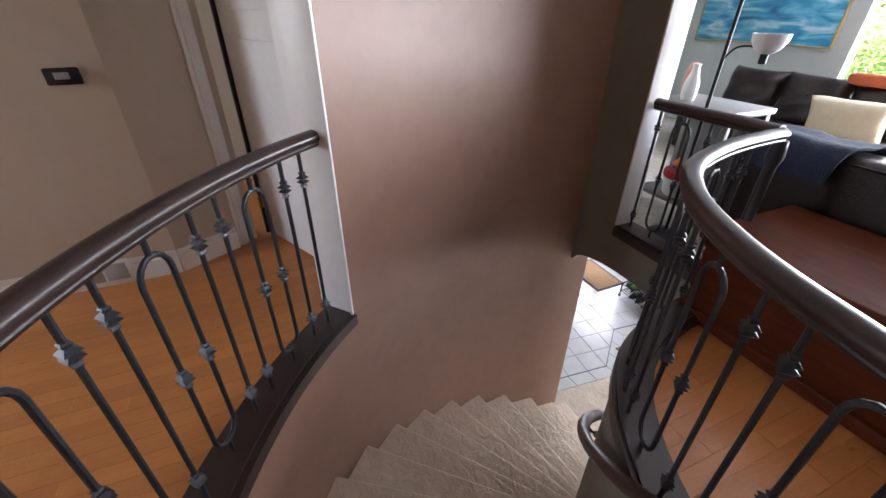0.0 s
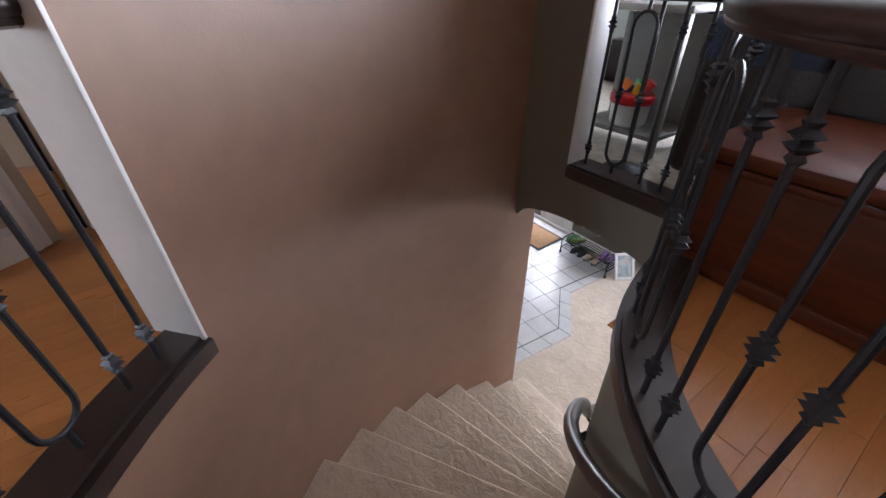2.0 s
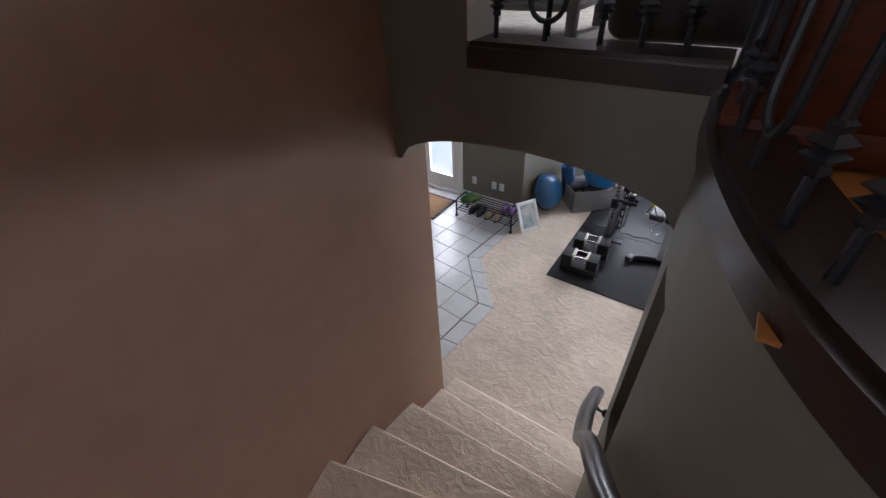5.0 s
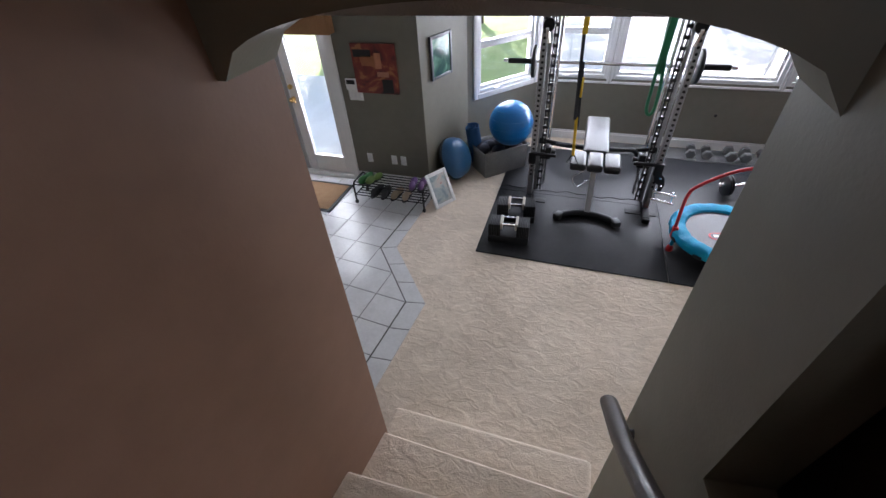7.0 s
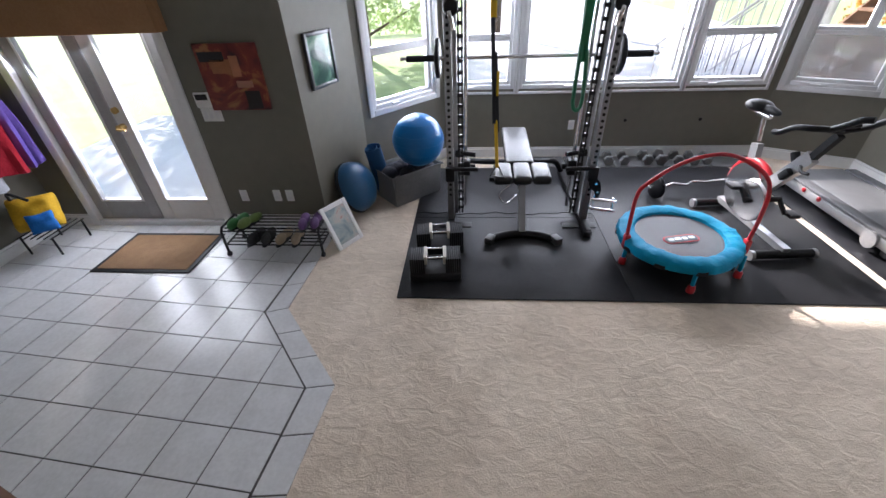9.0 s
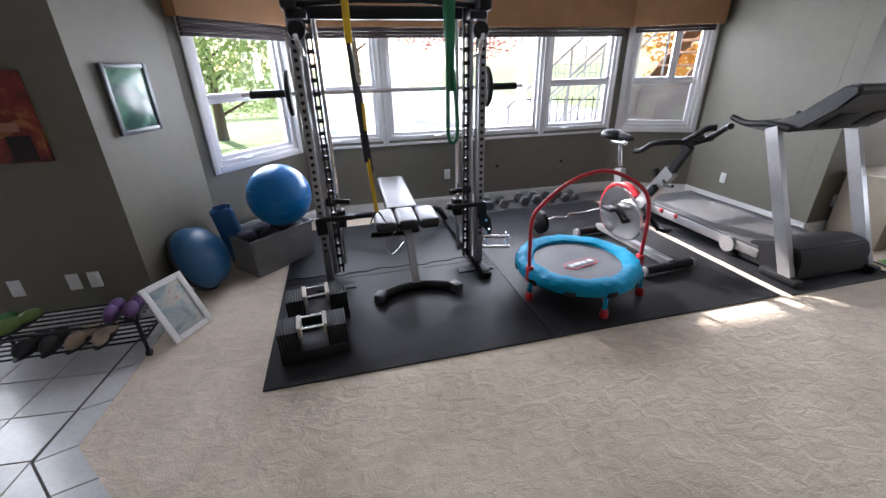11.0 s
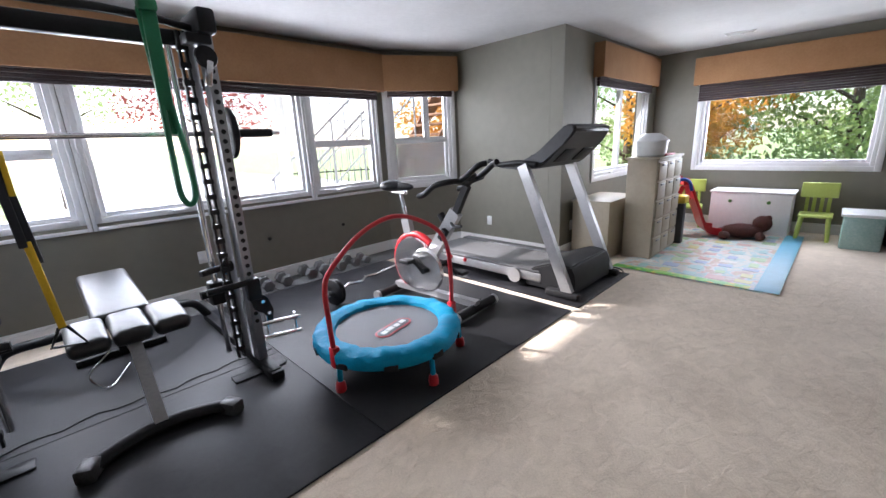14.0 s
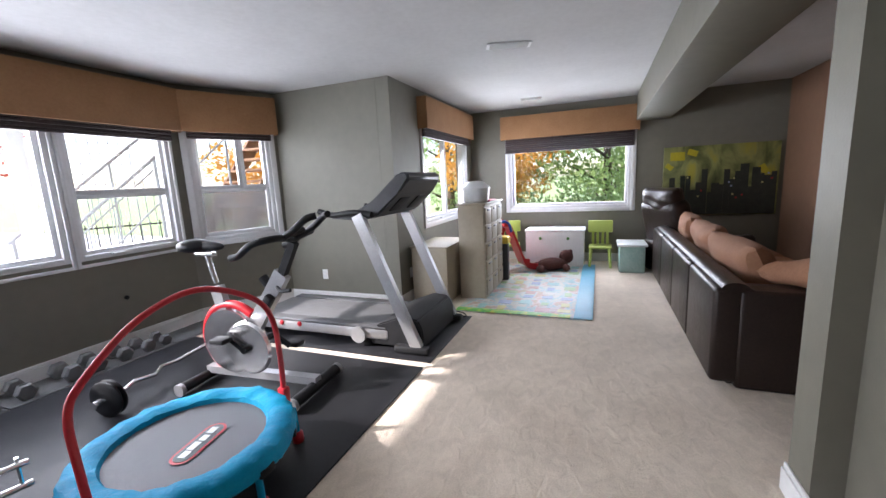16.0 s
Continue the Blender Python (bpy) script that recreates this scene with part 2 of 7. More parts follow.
def pillow(w, d, h, seed=0):
    """A stuffed cushion, thick in the middle, with drawn-in seams, pinched corners and creases."""
    rng, bm, n = random.Random(seed), B(), 22
    ph = [rng.uniform(0, 6) for _ in range(4)]
    for sgn in (1, -1):
        rows = []
        for i in range(n + 1):
            row = []
            for j in range(n + 1):
                u, v = 2 * i / n - 1, 2 * j / n - 1
                full = max(0.0, (1 - u ** 4) * (1 - v ** 4)) ** 0.45
                crease = 1 + 0.07 * math.sin(5 * u + 3 * v + ph[0]) + 0.05 * math.sin(9 * v - 4 * u + ph[1])
                x = u * w / 2 * (1 - 0.06 * (1 - v * v) * abs(u) ** 3)
                y = v * d / 2 * (1 - 0.06 * (1 - u * u) * abs(v) ** 3)
                row.append(bm.verts.new((x, y, sgn * h / 2 * full * crease)))
            rows.append(row)
        for i in range(n):
            for j in range(n):
                q = (rows[i][j], rows[i + 1][j], rows[i + 1][j + 1], rows[i][j + 1])
                bm.faces.new(q if sgn > 0 else q[::-1])
    bmesh.ops.remove_doubles(bm, verts=bm.verts[:], dist=0.0008)
    return bm


def turned(bm, m):
    bmesh.ops.transform(bm, matrix=m, verts=bm.verts)
    return bm


def part(name, bm, material, parent=None, label="", smooth=True):
    """Links a bmesh as one mesh object, under parent if given."""
    bmesh.ops.recalc_face_normals(bm, faces=bm.faces)
    me = bpy.data.meshes.new(name)
    bm.to_mesh(me)
    bm.free()
    me.materials.append(material)
    if smooth:
        me.polygons.foreach_set("use_smooth", [True] * len(me.polygons))
        me.set_sharp_from_angle(angle=radians(38))
    ob = new(name, me)
    if parent:
        ob.parent = parent
    if label:
        ob["label"] = label
    return ob


def thing(name, label, category, m=None, group=""):
    ob = new(name)
    ob.empty_display_size = 0.1
    if m is not None:
        ob.matrix_world = m
    return tagged(ob, label, category, group)


def B():
    return bmesh.new()


def setting(name, bm, material, label, category):
    return tagged(part(name, bm, material), label, category, kind="structure")


# ---- the plan ----
UP = 2.70                  # upper floor
LOW = 2.41                 # lower ceiling
TOP = 5.25                 # upper ceiling
CX, CY, RO, RI = 1.60, 3.40, 2.32, 1.15   # curved stair
RISE = UP / 15


def arc(r, a0, a1, n):
    return [(CX + r * math.cos(radians(a0 + (a1 - a0) * i / n)), CY + r * math.sin(radians(a0 + (a1 - a0) * i / n))) for i in range(n + 1)]


def wall(name, a, b, thick, z0, z1, material, label, holes=(), flip=1):
    """A wall from a to b (its room face), thick to the right of a-b, with holes (s0, s1, z0, z1) cut through."""
    a, b = Vector((*a, 0)), Vector((*b, 0))
    d = (b - a).normalized()
    nrm = Vector((d.y, -d.x, 0)) * flip
    L = (b - a).length
    ss = sorted({0, L, *[v for q in holes for v in q[:2]]})
    zs = sorted({z0, z1, *[v for q in holes for v in q[2:]]})
    bm = B()
    grid = {}

    def vert(s, z, k):
        key = (round(s, 4), round(z, 4), k)
        if key not in grid:
            grid[key] = bm.verts.new(a + d * s + nrm * thick * k + Vector((0, 0, z)))
        return grid[key]

    solid = {}
    for i in range(len(ss) - 1):
        for j in range(len(zs) - 1):
            mid = ((ss[i] + ss[i + 1]) / 2, (zs[j] + zs[j + 1]) / 2)
            solid[i, j] = not any(q[0] < mid[0] < q[1] and q[2] < mid[1] < q[3] for q in holes)
    for (i, j), ok in solid.items():
        if not ok:
            continue
        c = [(ss[i], zs[j]), (ss[i + 1], zs[j]), (ss[i + 1], zs[j + 1]), (ss[i], zs[j + 1])]
        bm.faces.new([vert(*p, 0) for p in c])
        bm.faces.new([vert(*p, 1) for p in c[::-1]])
        for (p, q), nb in zip(zip(c, c[1:] + c[:1]), ((i, j - 1), (i + 1, j), (i, j + 1), (i - 1, j))):
            if not solid.get(nb, False):
                bm.faces.new([vert(*p, 0), vert(*p, 1), vert(*q, 1), vert(*q, 0)])
    return setting(name, bm, material, label, "wall")


def curved_wall(name, r0, r1, a0, a1, z0, z1, material, label, n=40):
    return setting(name, prism(B(), arc(r0, a0, a1, n) + arc(r1, a1, a0, n), z0, z1), material, label, "wall")


# lower floor
setting("floor_lower", prism(B(), [(-4.4, 3.9), (-0.72, 3.9), (-0.72, 3.0), (0.6, 3.0), (0.6, 3.9), (2.2, 3.9), (2.2, 1.2), (7.1, 1.2), (7.1, 6.9), (4.2, 6.9), (4.2, 8.45), (3.3, 8.95), (-0.4, 8.95), (-1.3, 7.95), (-1.4, 7.15), (-4.4, 7.15)], -0.2, 0.0), CARPET, "cream cut-pile carpet covering the lower floor", "carpet")
# lower ceiling and beam
setting("ceiling_lower", prism(B(), [(-4.4, 4.02), (2.2, 4.02), (2.2, 1.2), (7.1, 1.2), (7.1, 6.95), (4.3, 6.95), (4.3, 8.5), (3.3, 9.0), (-0.5, 9.0), (-1.4, 8.0), (-1.5, 7.2), (-4.4, 7.2)], LOW, LOW + 0.06), CEIL, "off-white textured ceiling of the lower room", "ceiling")
setting("ceiling_beam", bx(B(), (4.62, 4.16, 2.23), (4.72, 0.42, 0.36), 0.006), OLIVE, "olive painted boxed ceiling beam", "beam")

# lower walls
GYM = "olive-grey painted wall of the lower room"
wall("wall_arch_left", (-4.3, 4.0), (-0.79, 4.0), 0.18, 0, LOW + 0.05, OLIVE, GYM)
wall("wall_behind_arch", (0.6, 4.0), (2.12, 4.0), 0.18, 0, LOW + 0.05, OLIVE, GYM)
bmw = B()
prism(bmw, [(2.3, 4.1), (2.3, 1.3), (2.12, 1.3), (2.12, 4.1)], 0, LOW + 0.05)
setting("wall_post", bmw, OLIVE, "olive painted wall end beside the seating corner", "wall")
wall("wall_entry_left", (-4.2, 4.0), (-4.2, 7.05), 0.15, 0, LOW, OLIVE, GYM, flip=-1)
wall("wall_door", (-4.2, 7.05), (-1.47, 7.05), 0.15, 0, LOW, OLIVE, GYM, holes=[(0.38, 1.71, 0.02, 2.06)], flip=-1)
wall("wall_picture", (-1.47, 7.05), (-1.2, 7.85), 0.15, 0, LOW, OLIVE, GYM, flip=-1)
WZ0, WZ1 = 0.83, 2.05
wall("wall_bay_left", (-1.2, 7.85), (-0.43, 8.78), 0.15, 0, LOW, OLIVE, GYM, holes=[(0.12, 1.08, WZ0, WZ1)], flip=-1)
wall("wall_bay", (-0.43, 8.78), (3.32, 8.78), 0.15, 0, LOW, OLIVE, GYM, holes=[(0.06, 0.83, WZ0, WZ1), (0.87, 2.72, WZ0, WZ1), (2.76, 3.66, WZ0, WZ1)], flip=-1)
wall("wall_bay_right", (3.32, 8.78), (4.2, 8.33), 0.15, 0, LOW, OLIVE, GYM, holes=[(0.07, 0.9, WZ0, WZ1)], flip=-1)
wall("wall_jut", (4.2, 8.33), (4.2, 6.992), 0.15, 0, LOW, OLIVE, GYM, flip=-1)
wall("wall_south", (4.2, 6.84), (7.0, 6.84), 0.15, 0, LOW, OLIVE, GYM, holes=[(0.76, 2.42, WZ0, WZ1)], flip=-1)
wall("wall_east", (7.0, 6.84), (7.0, 1.3), 0.15, 0, LOW, OLIVE, GYM, holes=[(0.62, 2.44, WZ0, WZ1)], flip=-1)
wall("wall_seating_back", (7.0, 2.6), (2.31, 2.6), 0.15, 0, LOW, BROWNWALL, "dark brown painted wall behind the seating", flip=-1)

# arched opening between stair and lower room
bma = B()
AX0, AX1, AZ, AH = -0.65, 0.45, 2.32, 0.15
ap = [(AX0 - 0.06, UP + 0.06), (AX0 - 0.06, AZ)]
for i in range(25):
    u = i / 24
    ap.append((AX0 + (AX1 - AX0) * u, AZ + AH * math.sqrt(max(0.0, 1 - (2 * u - 1) ** 2))))
ap += [(AX1 + 0.05, AZ), (AX1 + 0.05, UP + 0.06)]
prism(bma, ap, 0, 0.18)
turned(bma, Matrix.Translation((0, 4.0, 0)) @ Matrix.Rotation(radians(90), 4, "X"))
setting("wall_arch_header", bma, OLIVE, "olive plaster header with a flat arch above the stair foot", "wall")

# stairwell walls
STW = "warm taupe painted curved stairwell wall"
so_in = [(-0.655, 4.0), (-0.668, 3.86), (-0.685, 3.72), (-0.702, 3.58), (-0.715, 3.45)] + arc(RO, 181, 221.5, 40)
so_out = arc(RO + 0.14, 221.5, 181, 40) + [(-0.86, 3.5), (-0.86, 3.99)]
setting("wall_stair_outer", prism(B(), so_in + so_out, 0, TOP), TAUPE, STW, "wall")
wall("wall_upper_return", (-0.70, 3.82), (-0.30, 3.82), 0.16, UP + 0.06, TOP, OLIVE, "olive painted wall beside the upper opening", flip=-1)
curved_wall("wall_stair_below_hall", RO, RO + 0.14, 221.5, 275, 0, UP - 0.013, TAUPE, STW)


def smooth_line(pts, n=6):
    """A smooth line through pts."""
    out = []
    P = [Vector(p) for p in pts]
    P = [2 * P[0] - P[1]] + P + [2 * P[-1] - P[-2]]
    for k in range(1, len(P) - 2):
        a, b, c, d = P[k - 1 : k + 3]
        for i in range(n):
            t = i / n
            out.append(0.5 * (2 * b + (c - a) * t + (2 * a - 5 * b + 4 * c - d) * t * t + (3 * b - a - 3 * c + d) * t ** 3))
    return out + [P[-2]]


def offset_line(line, d):
    """The line moved d to its left."""
    out = []
    for i, p in enumerate(line):
        t = (line[min(i + 1, len(line) - 1)] - line[max(i - 1, 0)]).normalized()
        out.append(p + d * Vector((-t.y, t.x)))
    return out


INNER = smooth_line([(0.45, 4.0), (0.455, 3.7), (0.51, 3.35), (0.63, 3.03), (0.83, 2.79), (1.09, 2.62), (1.36, 2.52), (1.7, 2.45), (2.3, 2.42)])
INBACK = offset_line(INNER, 0.14)


def inner_piece(name, i, j, z0, z1):
    setting(name, prism(B(), [tuple(p) for p in INNER[i : j + 1]] + [tuple(p) for p in INBACK[i : j + 1]][::-1], z0, z1), OLIVE, "olive-grey painted curved inner stair wall", "wall")


inner_piece("wall_stair_inner", 0, 8, 0, UP - 0.013)
inner_piece("wall_stair_inner_low", 8, 11, 0, 1.62)
inner_piece("wall_stair_inner_high", 8, 11, 2.36, UP - 0.013)
inner_piece("wall_stair_inner_far", 11, len(INNER) - 1, 0, UP - 0.013)
# Near-black sheet behind the opening: the niche's shade is in its colour.
setting("wall_niche_back", prism(B(), [(0.66, 3.05), (0.66, 3.7), (0.70, 3.7), (0.70, 3.05)], 1.5, 2.5), DARKWOOD, "niche back with the opening's shade in its dark colour", "wall")

# upper floor and ceilings
hall = arc(RO + 0.06, 221.5, 272, 30) + [(1.66, -3.6), (-5.0, -3.6), (-5.0, 1.86)]
setting("floor_hall", prism(B(), hall, UP - 0.24, UP - 0.012), PLANK, "honey maple hardwood floor of the upper hall", "floor")
land = [tuple(p) for p in offset_line(INNER, 0.06)] + [(2.3, 1.08), (1.68, 1.08), (1.68, -3.6), (7.6, -3.6), (7.6, 4.02), (0.52, 4.02)]
setting("floor_landing", prism(B(), land, UP - 0.24, UP - 0.012), PLANK, "honey maple hardwood floor of the upper landing", "floor")
setting("floor_living", prism(B(), [(-5, 4.02), (7.6, 4.02), (7.6, 7.8), (-5, 7.8)], UP - 0.24, UP - 0.006), SHAG, "pale carpet of the upper living room", "carpet")
setting("ceiling_upper", prism(B(), [(-5.2, -3.8), (7.8, -3.8), (7.8, 8.0), (-5.2, 8.0)], TOP, TOP + 0.1), CEIL, "white upper ceiling", "ceiling")

# Unseen slab added to close a hole in the floor and its light leak.
setting("floor_stair_head", prism(B(), [(1.685, 1.09), (2.295, 1.09), (2.295, 2.36), (1.74, 2.38)], UP - 0.24, UP - 0.012), PLANK, "honey maple filler slab closing the floor at the stair head", "floor")

# upper walls
wall("wall_hall_west", (-1.04, 0.95), (-0.98, -3.4), 0.14, UP, TOP, BEIGE, "beige painted hall wall", flip=1)
wall("wall_hall_corner", (-1.04, 0.95), (-1.30, 1.40), 0.14, UP, TOP, BEIGE, "beige painted hall wall", flip=-1)
wall("wall_hall_north", (-2.6, 2.06), (-0.42, 2.06), 0.12, UP, TOP, WHITE, "white panelled hall end", flip=-1)
wall("wall_hall_far", (-2.6, 2.0), (-2.6, -3.4), 0.12, UP, TOP, BEIGE, "beige painted hall wall", flip=1)
# The opening is made up, out of view, to go with the hall fill.
wall("wall_hall_back", (-2.6, -3.5), (7.6, -3.5), 0.12, UP, TOP, BEIGE, "beige painted hall wall", holes=[(0.6, 2.6, 3.4, 5.0)])
wall("wall_landing_east", (7.5, -3.5), (7.5, 7.6), 0.12, UP, TOP, BEIGE, "beige painted wall")
wall("wall_living_north", (-4.4, 7.55), (7.5, 7.55), 0.14, UP, TOP, GREYWALL, "pale grey-green living room wall", holes=[(3.3, 7.4, 2.95, 4.95)], flip=-1)
wall("wall_living_west", (-4.4, 4.0), (-4.4, 7.55), 0.14, UP, TOP, GREYWALL, "pale grey-green living room wall", flip=-1)
wall("wall_living_south", (-4.4, 3.98), (-0.72, 3.98), 0.12, UP, TOP, GREYWALL, "pale grey-green living room wall")

# ---- stairs ----
stairs = thing("staircase", "curved staircase covered in cream cut-pile carpet", "stairs", pose(0, 0, 0))


def nose(k):
    """Inner and outer ends of a step's nosing."""
    if k <= 1:
        y = (4.21, 3.97)[k]
        return (0.50, y - 0.03), (-0.72, y)
    if k == 2:
        return (0.50, 3.72), (-0.72, 3.67)
    ao = 181.5 + 8.25 * (k - 3)
    ai = 174.5 + 8.35 * (k - 3)
    ri = 1.0
    i = (CX + ri * math.cos(radians(ai)), CY + ri * math.sin(radians(ai)))
    return ((0.56, 3.5) if k == 3 else i), (CX + RO * math.cos(radians(ao)), CY + RO * math.sin(radians(ao)))


def step(k):
    (ix, iy), (ox, oy) = nose(k)
    (jx, jy), (qx, qy) = nose(k + 1)
    bm = B()
    a, b = Vector((ix, iy, 0)), Vector((ox, oy, 0))
    a2, b2 = Vector((jx, jy, 0)), Vector((qx, qy, 0))
    back = ((a2 + b2) / 2 - (a + b) / 2).normalized() * 0.03
    z1 = RISE * (k + 1)
    prof = [(0.028, z1 - RISE - 0.02), (0.028, z1 - 0.05), (0.008, z1 - 0.042), (-0.012, z1 - 0.034), (-0.016, z1 - 0.016), (-0.006, z1 - 0.003), (0.018, z1)]
    n = back.normalized()
    rows = []
    for u in [i / 6 for i in range(7)]:
        p, q = a.lerp(b, u), a2.lerp(b2, u)
        rows.append([bm.verts.new(p + n * o + Vector((0, 0, z))) for o, z in prof] + [bm.verts.new(q + n * 0.04 + Vector((0, 0, z1)))] + [bm.verts.new(q + n * 0.04 + Vector((0, 0, z1 - RISE - 0.02)))])
    for A, C in zip(rows, rows[1:]):
        for j in range(len(A) - 1):
            bm.faces.new((A[j], A[j + 1], C[j + 1], C[j]))
        bm.faces.new((A[-1], A[0], C[0], C[-1]))
    bm.faces.new(rows[0])
    bm.faces.new(rows[-1][::-1])
    part("step", bm, CARPET, stairs)


for k in range(1, 14):
    step(k)
bm = B()
bx(bm, (-0.12, 4.06, RISE / 2 - 0.01), (1.2, 0.34, RISE + 0.02), 0.028, seg=3)
part("step", bm, CARPET, stairs, "bottom step with a rounded nosing")

# ---- windows, doors, trim ----


def bar_between(bm, a, b, w, d):
    """A square bar from a to b, w wide, d deep, square to z where it can be."""
    a, b = Vector(a), Vector(b)
    t = (b - a).normalized()
    s = t.cross(Vector((0, 0, 1)))
    s = s.normalized() if s.length > 0.01 else Vector((1, 0, 0))
    u = s.cross(t)
    vs = [bm.verts.new(p + s * i * w / 2 + u * j * d / 2) for p in (a, b) for i, j in ((-1, -1), (1, -1), (1, 1), (-1, 1))]
    for f in ((3, 2, 1, 0), (4, 5, 6, 7), (0, 1, 5, 4), (1, 2, 6, 5), (2, 3, 7, 6), (3, 0, 4, 7)):
        bm.faces.new([vs[i] for i in f])
    return bm


def wbox(bm, s0, s1, d0, d1, z0, z1, bevel=0.0):
    return bx(bm, ((s0 + s1) / 2, (d0 + d1) / 2, (z0 + z1) / 2), (s1 - s0, d1 - d0, z1 - z0), bevel)


def rim(bm, s0, s1, z0, z1, w, d0, d1, bevel=0.004):
    """Four bars round an opening."""
    wbox(bm, s0, s0 + w, d0, d1, z0, z1, bevel)
    wbox(bm, s1 - w, s1, d0, d1, z0, z1, bevel)
    wbox(bm, s0 + w, s1 - w, d0, d1, z0, z0 + w, bevel)
    wbox(bm, s0 + w, s1 - w, d0, d1, z1 - w, z1, bevel)
    return bm


def along(a, b):
    """Pose whose x runs from a to b and whose y points out of the room."""
    a, b = Vector((*a, 0)), Vector((*b, 0))
    ang = math.atan2(b.y - a.y, b.x - a.x)
    return Matrix.Translation(a) @ Matrix.Rotation(ang, 4, "Z")


def window(name, a, b, s0, s1, rows, label, z0=WZ0, z1=WZ1, cas=0.055, screened=False):
    """rows: sashes as (s0, s1, z0, z1) in parts of the opening."""
    w = tagged(thing(name, label, "window", along(a, b)), kind="structure")
    bm = B()
    rim(bm, s0 - cas, s1 + cas, z0 - 0.055, z1 + 0.055, cas + 0.005, -0.018, 0.0, 0.005)
    rim(bm, s0, s1, z0, z1, 0.045, 0.0, 0.11)
    part("window_frame", bm, VINYL, w)
    W, H = s1 - s0 - 0.09, z1 - z0 - 0.09
    for q in rows:
        p = (s0 + 0.045 + q[0] * W, s0 + 0.045 + q[1] * W, z0 + 0.045 + q[2] * H, z0 + 0.045 + q[3] * H)
        sash = part("sash", rim(B(), *p, 0.038, 0.03, 0.085), VINYL, w)
        bm = B()
        wbox(bm, p[0] + 0.036, p[1] - 0.036, 0.054, 0.06, p[2] + 0.036, p[3] - 0.036)
        g = part("pane", bm, GLASS, sash, smooth=False)
        g.visible_shadow = False
        if screened and q is rows[0]:
            part("insect_screen", wbox(B(), p[0] + 0.036, p[1] - 0.036, 0.078, 0.08, p[2] + 0.036, p[3] - 0.036), SCREEN, sash, "grey mesh insect screen", smooth=False)
    bm = B()
    wbox(bm, s0 + 0.3 * W, s0 + 0.3 * W + 0.09, -0.03, 0.0, z0 + 0.02, z0 + 0.035, 0.004)
    part("latch", bm, VINYL, w)
    return w


HUNG = [(0, 1, 0, 0.44), (0, 1, 0.44, 1)]
window("window_1", (-1.2, 7.85), (-0.43, 8.78), 0.14, 1.07, HUNG, "white vinyl window with two stacked sashes")
FA, FB = (-0.43, 8.78), (3.32, 8.78)
window("window_2", FA, FB, 0.065, 0.825, HUNG, "white vinyl window with two stacked sashes", cas=0.023)
window("window_3", FA, FB, 0.875, 2.715, [(0, 1, 0, 1)], "large single-pane white vinyl window", cas=0.023)
window("window_4", FA, FB, 2.765, 3.655, HUNG, "white vinyl window with two stacked sashes", cas=0.023)
window("window_5", (3.32, 8.78), (4.2, 8.33), 0.075, 0.895, [(0, 1, 0, 0.44), (0, 0.62, 0.44, 1), (0.62, 1, 0.44, 1)], "white vinyl window with a lower hopper sash", screened=True)
window("window_6", (4.2, 6.84), (7.0, 6.84), 0.765, 2.415, [(0, 0.5, 0, 1), (0.5, 1, 0, 1)], "white vinyl slider window with two sashes")
window("window_7", (7.0, 6.84), (7.0, 1.3), 0.625, 2.435, [(0, 1, 0, 1)], "wide white vinyl picture window")


def valance(a, b, s0, s1, z0, z1, blind):
    v = thing("valance", "caramel brown fabric-covered box valance above a window", "valance", along(a, b), "valances")
    part("front_board", wbox(B(), s0, s1, -0.13, -0.11, z0, z1, 0.006), VALANCE, v)
    part("side_return", wbox(B(), s0, s0 + 0.02, -0.11, -0.003, z0, z1, 0.004), VALANCE, v)
    part("side_return", wbox(B(), s1 - 0.02, s1, -0.11, -0.003, z0, z1, 0.004), VALANCE, v)
    part("top_board", wbox(B(), s0 + 0.02, s1 - 0.02, -0.11, -0.003, z1 - 0.02, z1, 0.0), VALANCE, v)
    bl = thing("rolled_blind", "dark brown woven blind rolled up under a valance", "blind", along(a, b), "blinds")
    n = max(2, int(blind / 0.03))
    # Added behind the front board to stop sun slipping in above the slats.
    part("slot_filler", wbox(B(), s0 + 0.05, s1 - 0.05, -0.075, -0.02, z0 + 0.028, min(z0 + 0.14, z1 - 0.03), 0.012), BLIND, bl)
    for i in range(n):
        part("slat", wbox(B(), s0 + 0.06, s1 - 0.06, -0.055 - 0.006 * (i % 2), -0.022, z0 + 0.03 - blind * (i + 1) / n, z0 + 0.028 - blind * i / n, 0.006), BLIND, bl)


valance((-1.2, 7.85), (-0.43, 8.78), 0.02, 1.15, 1.943, 2.337, 0.15)
valance(FA, FB, 0.03, 3.725, 1.94, 2.34, 0.12)
valance((3.32, 8.78), (4.2, 8.33), 0.022, 0.965, 1.943, 2.337, 0.09)
valance((4.2, 6.84), (7.0, 6.84), 0.66, 2.52, 1.96, 2.32, 0.12)
valance((7.0, 6.84), (7.0, 1.3), 0.52, 2.52, 1.93, 2.28, 0.24)
valance((-4.2, 7.05), (-1.47, 7.05), 0.26, 1.84, 1.70, 2.15, 0.03)

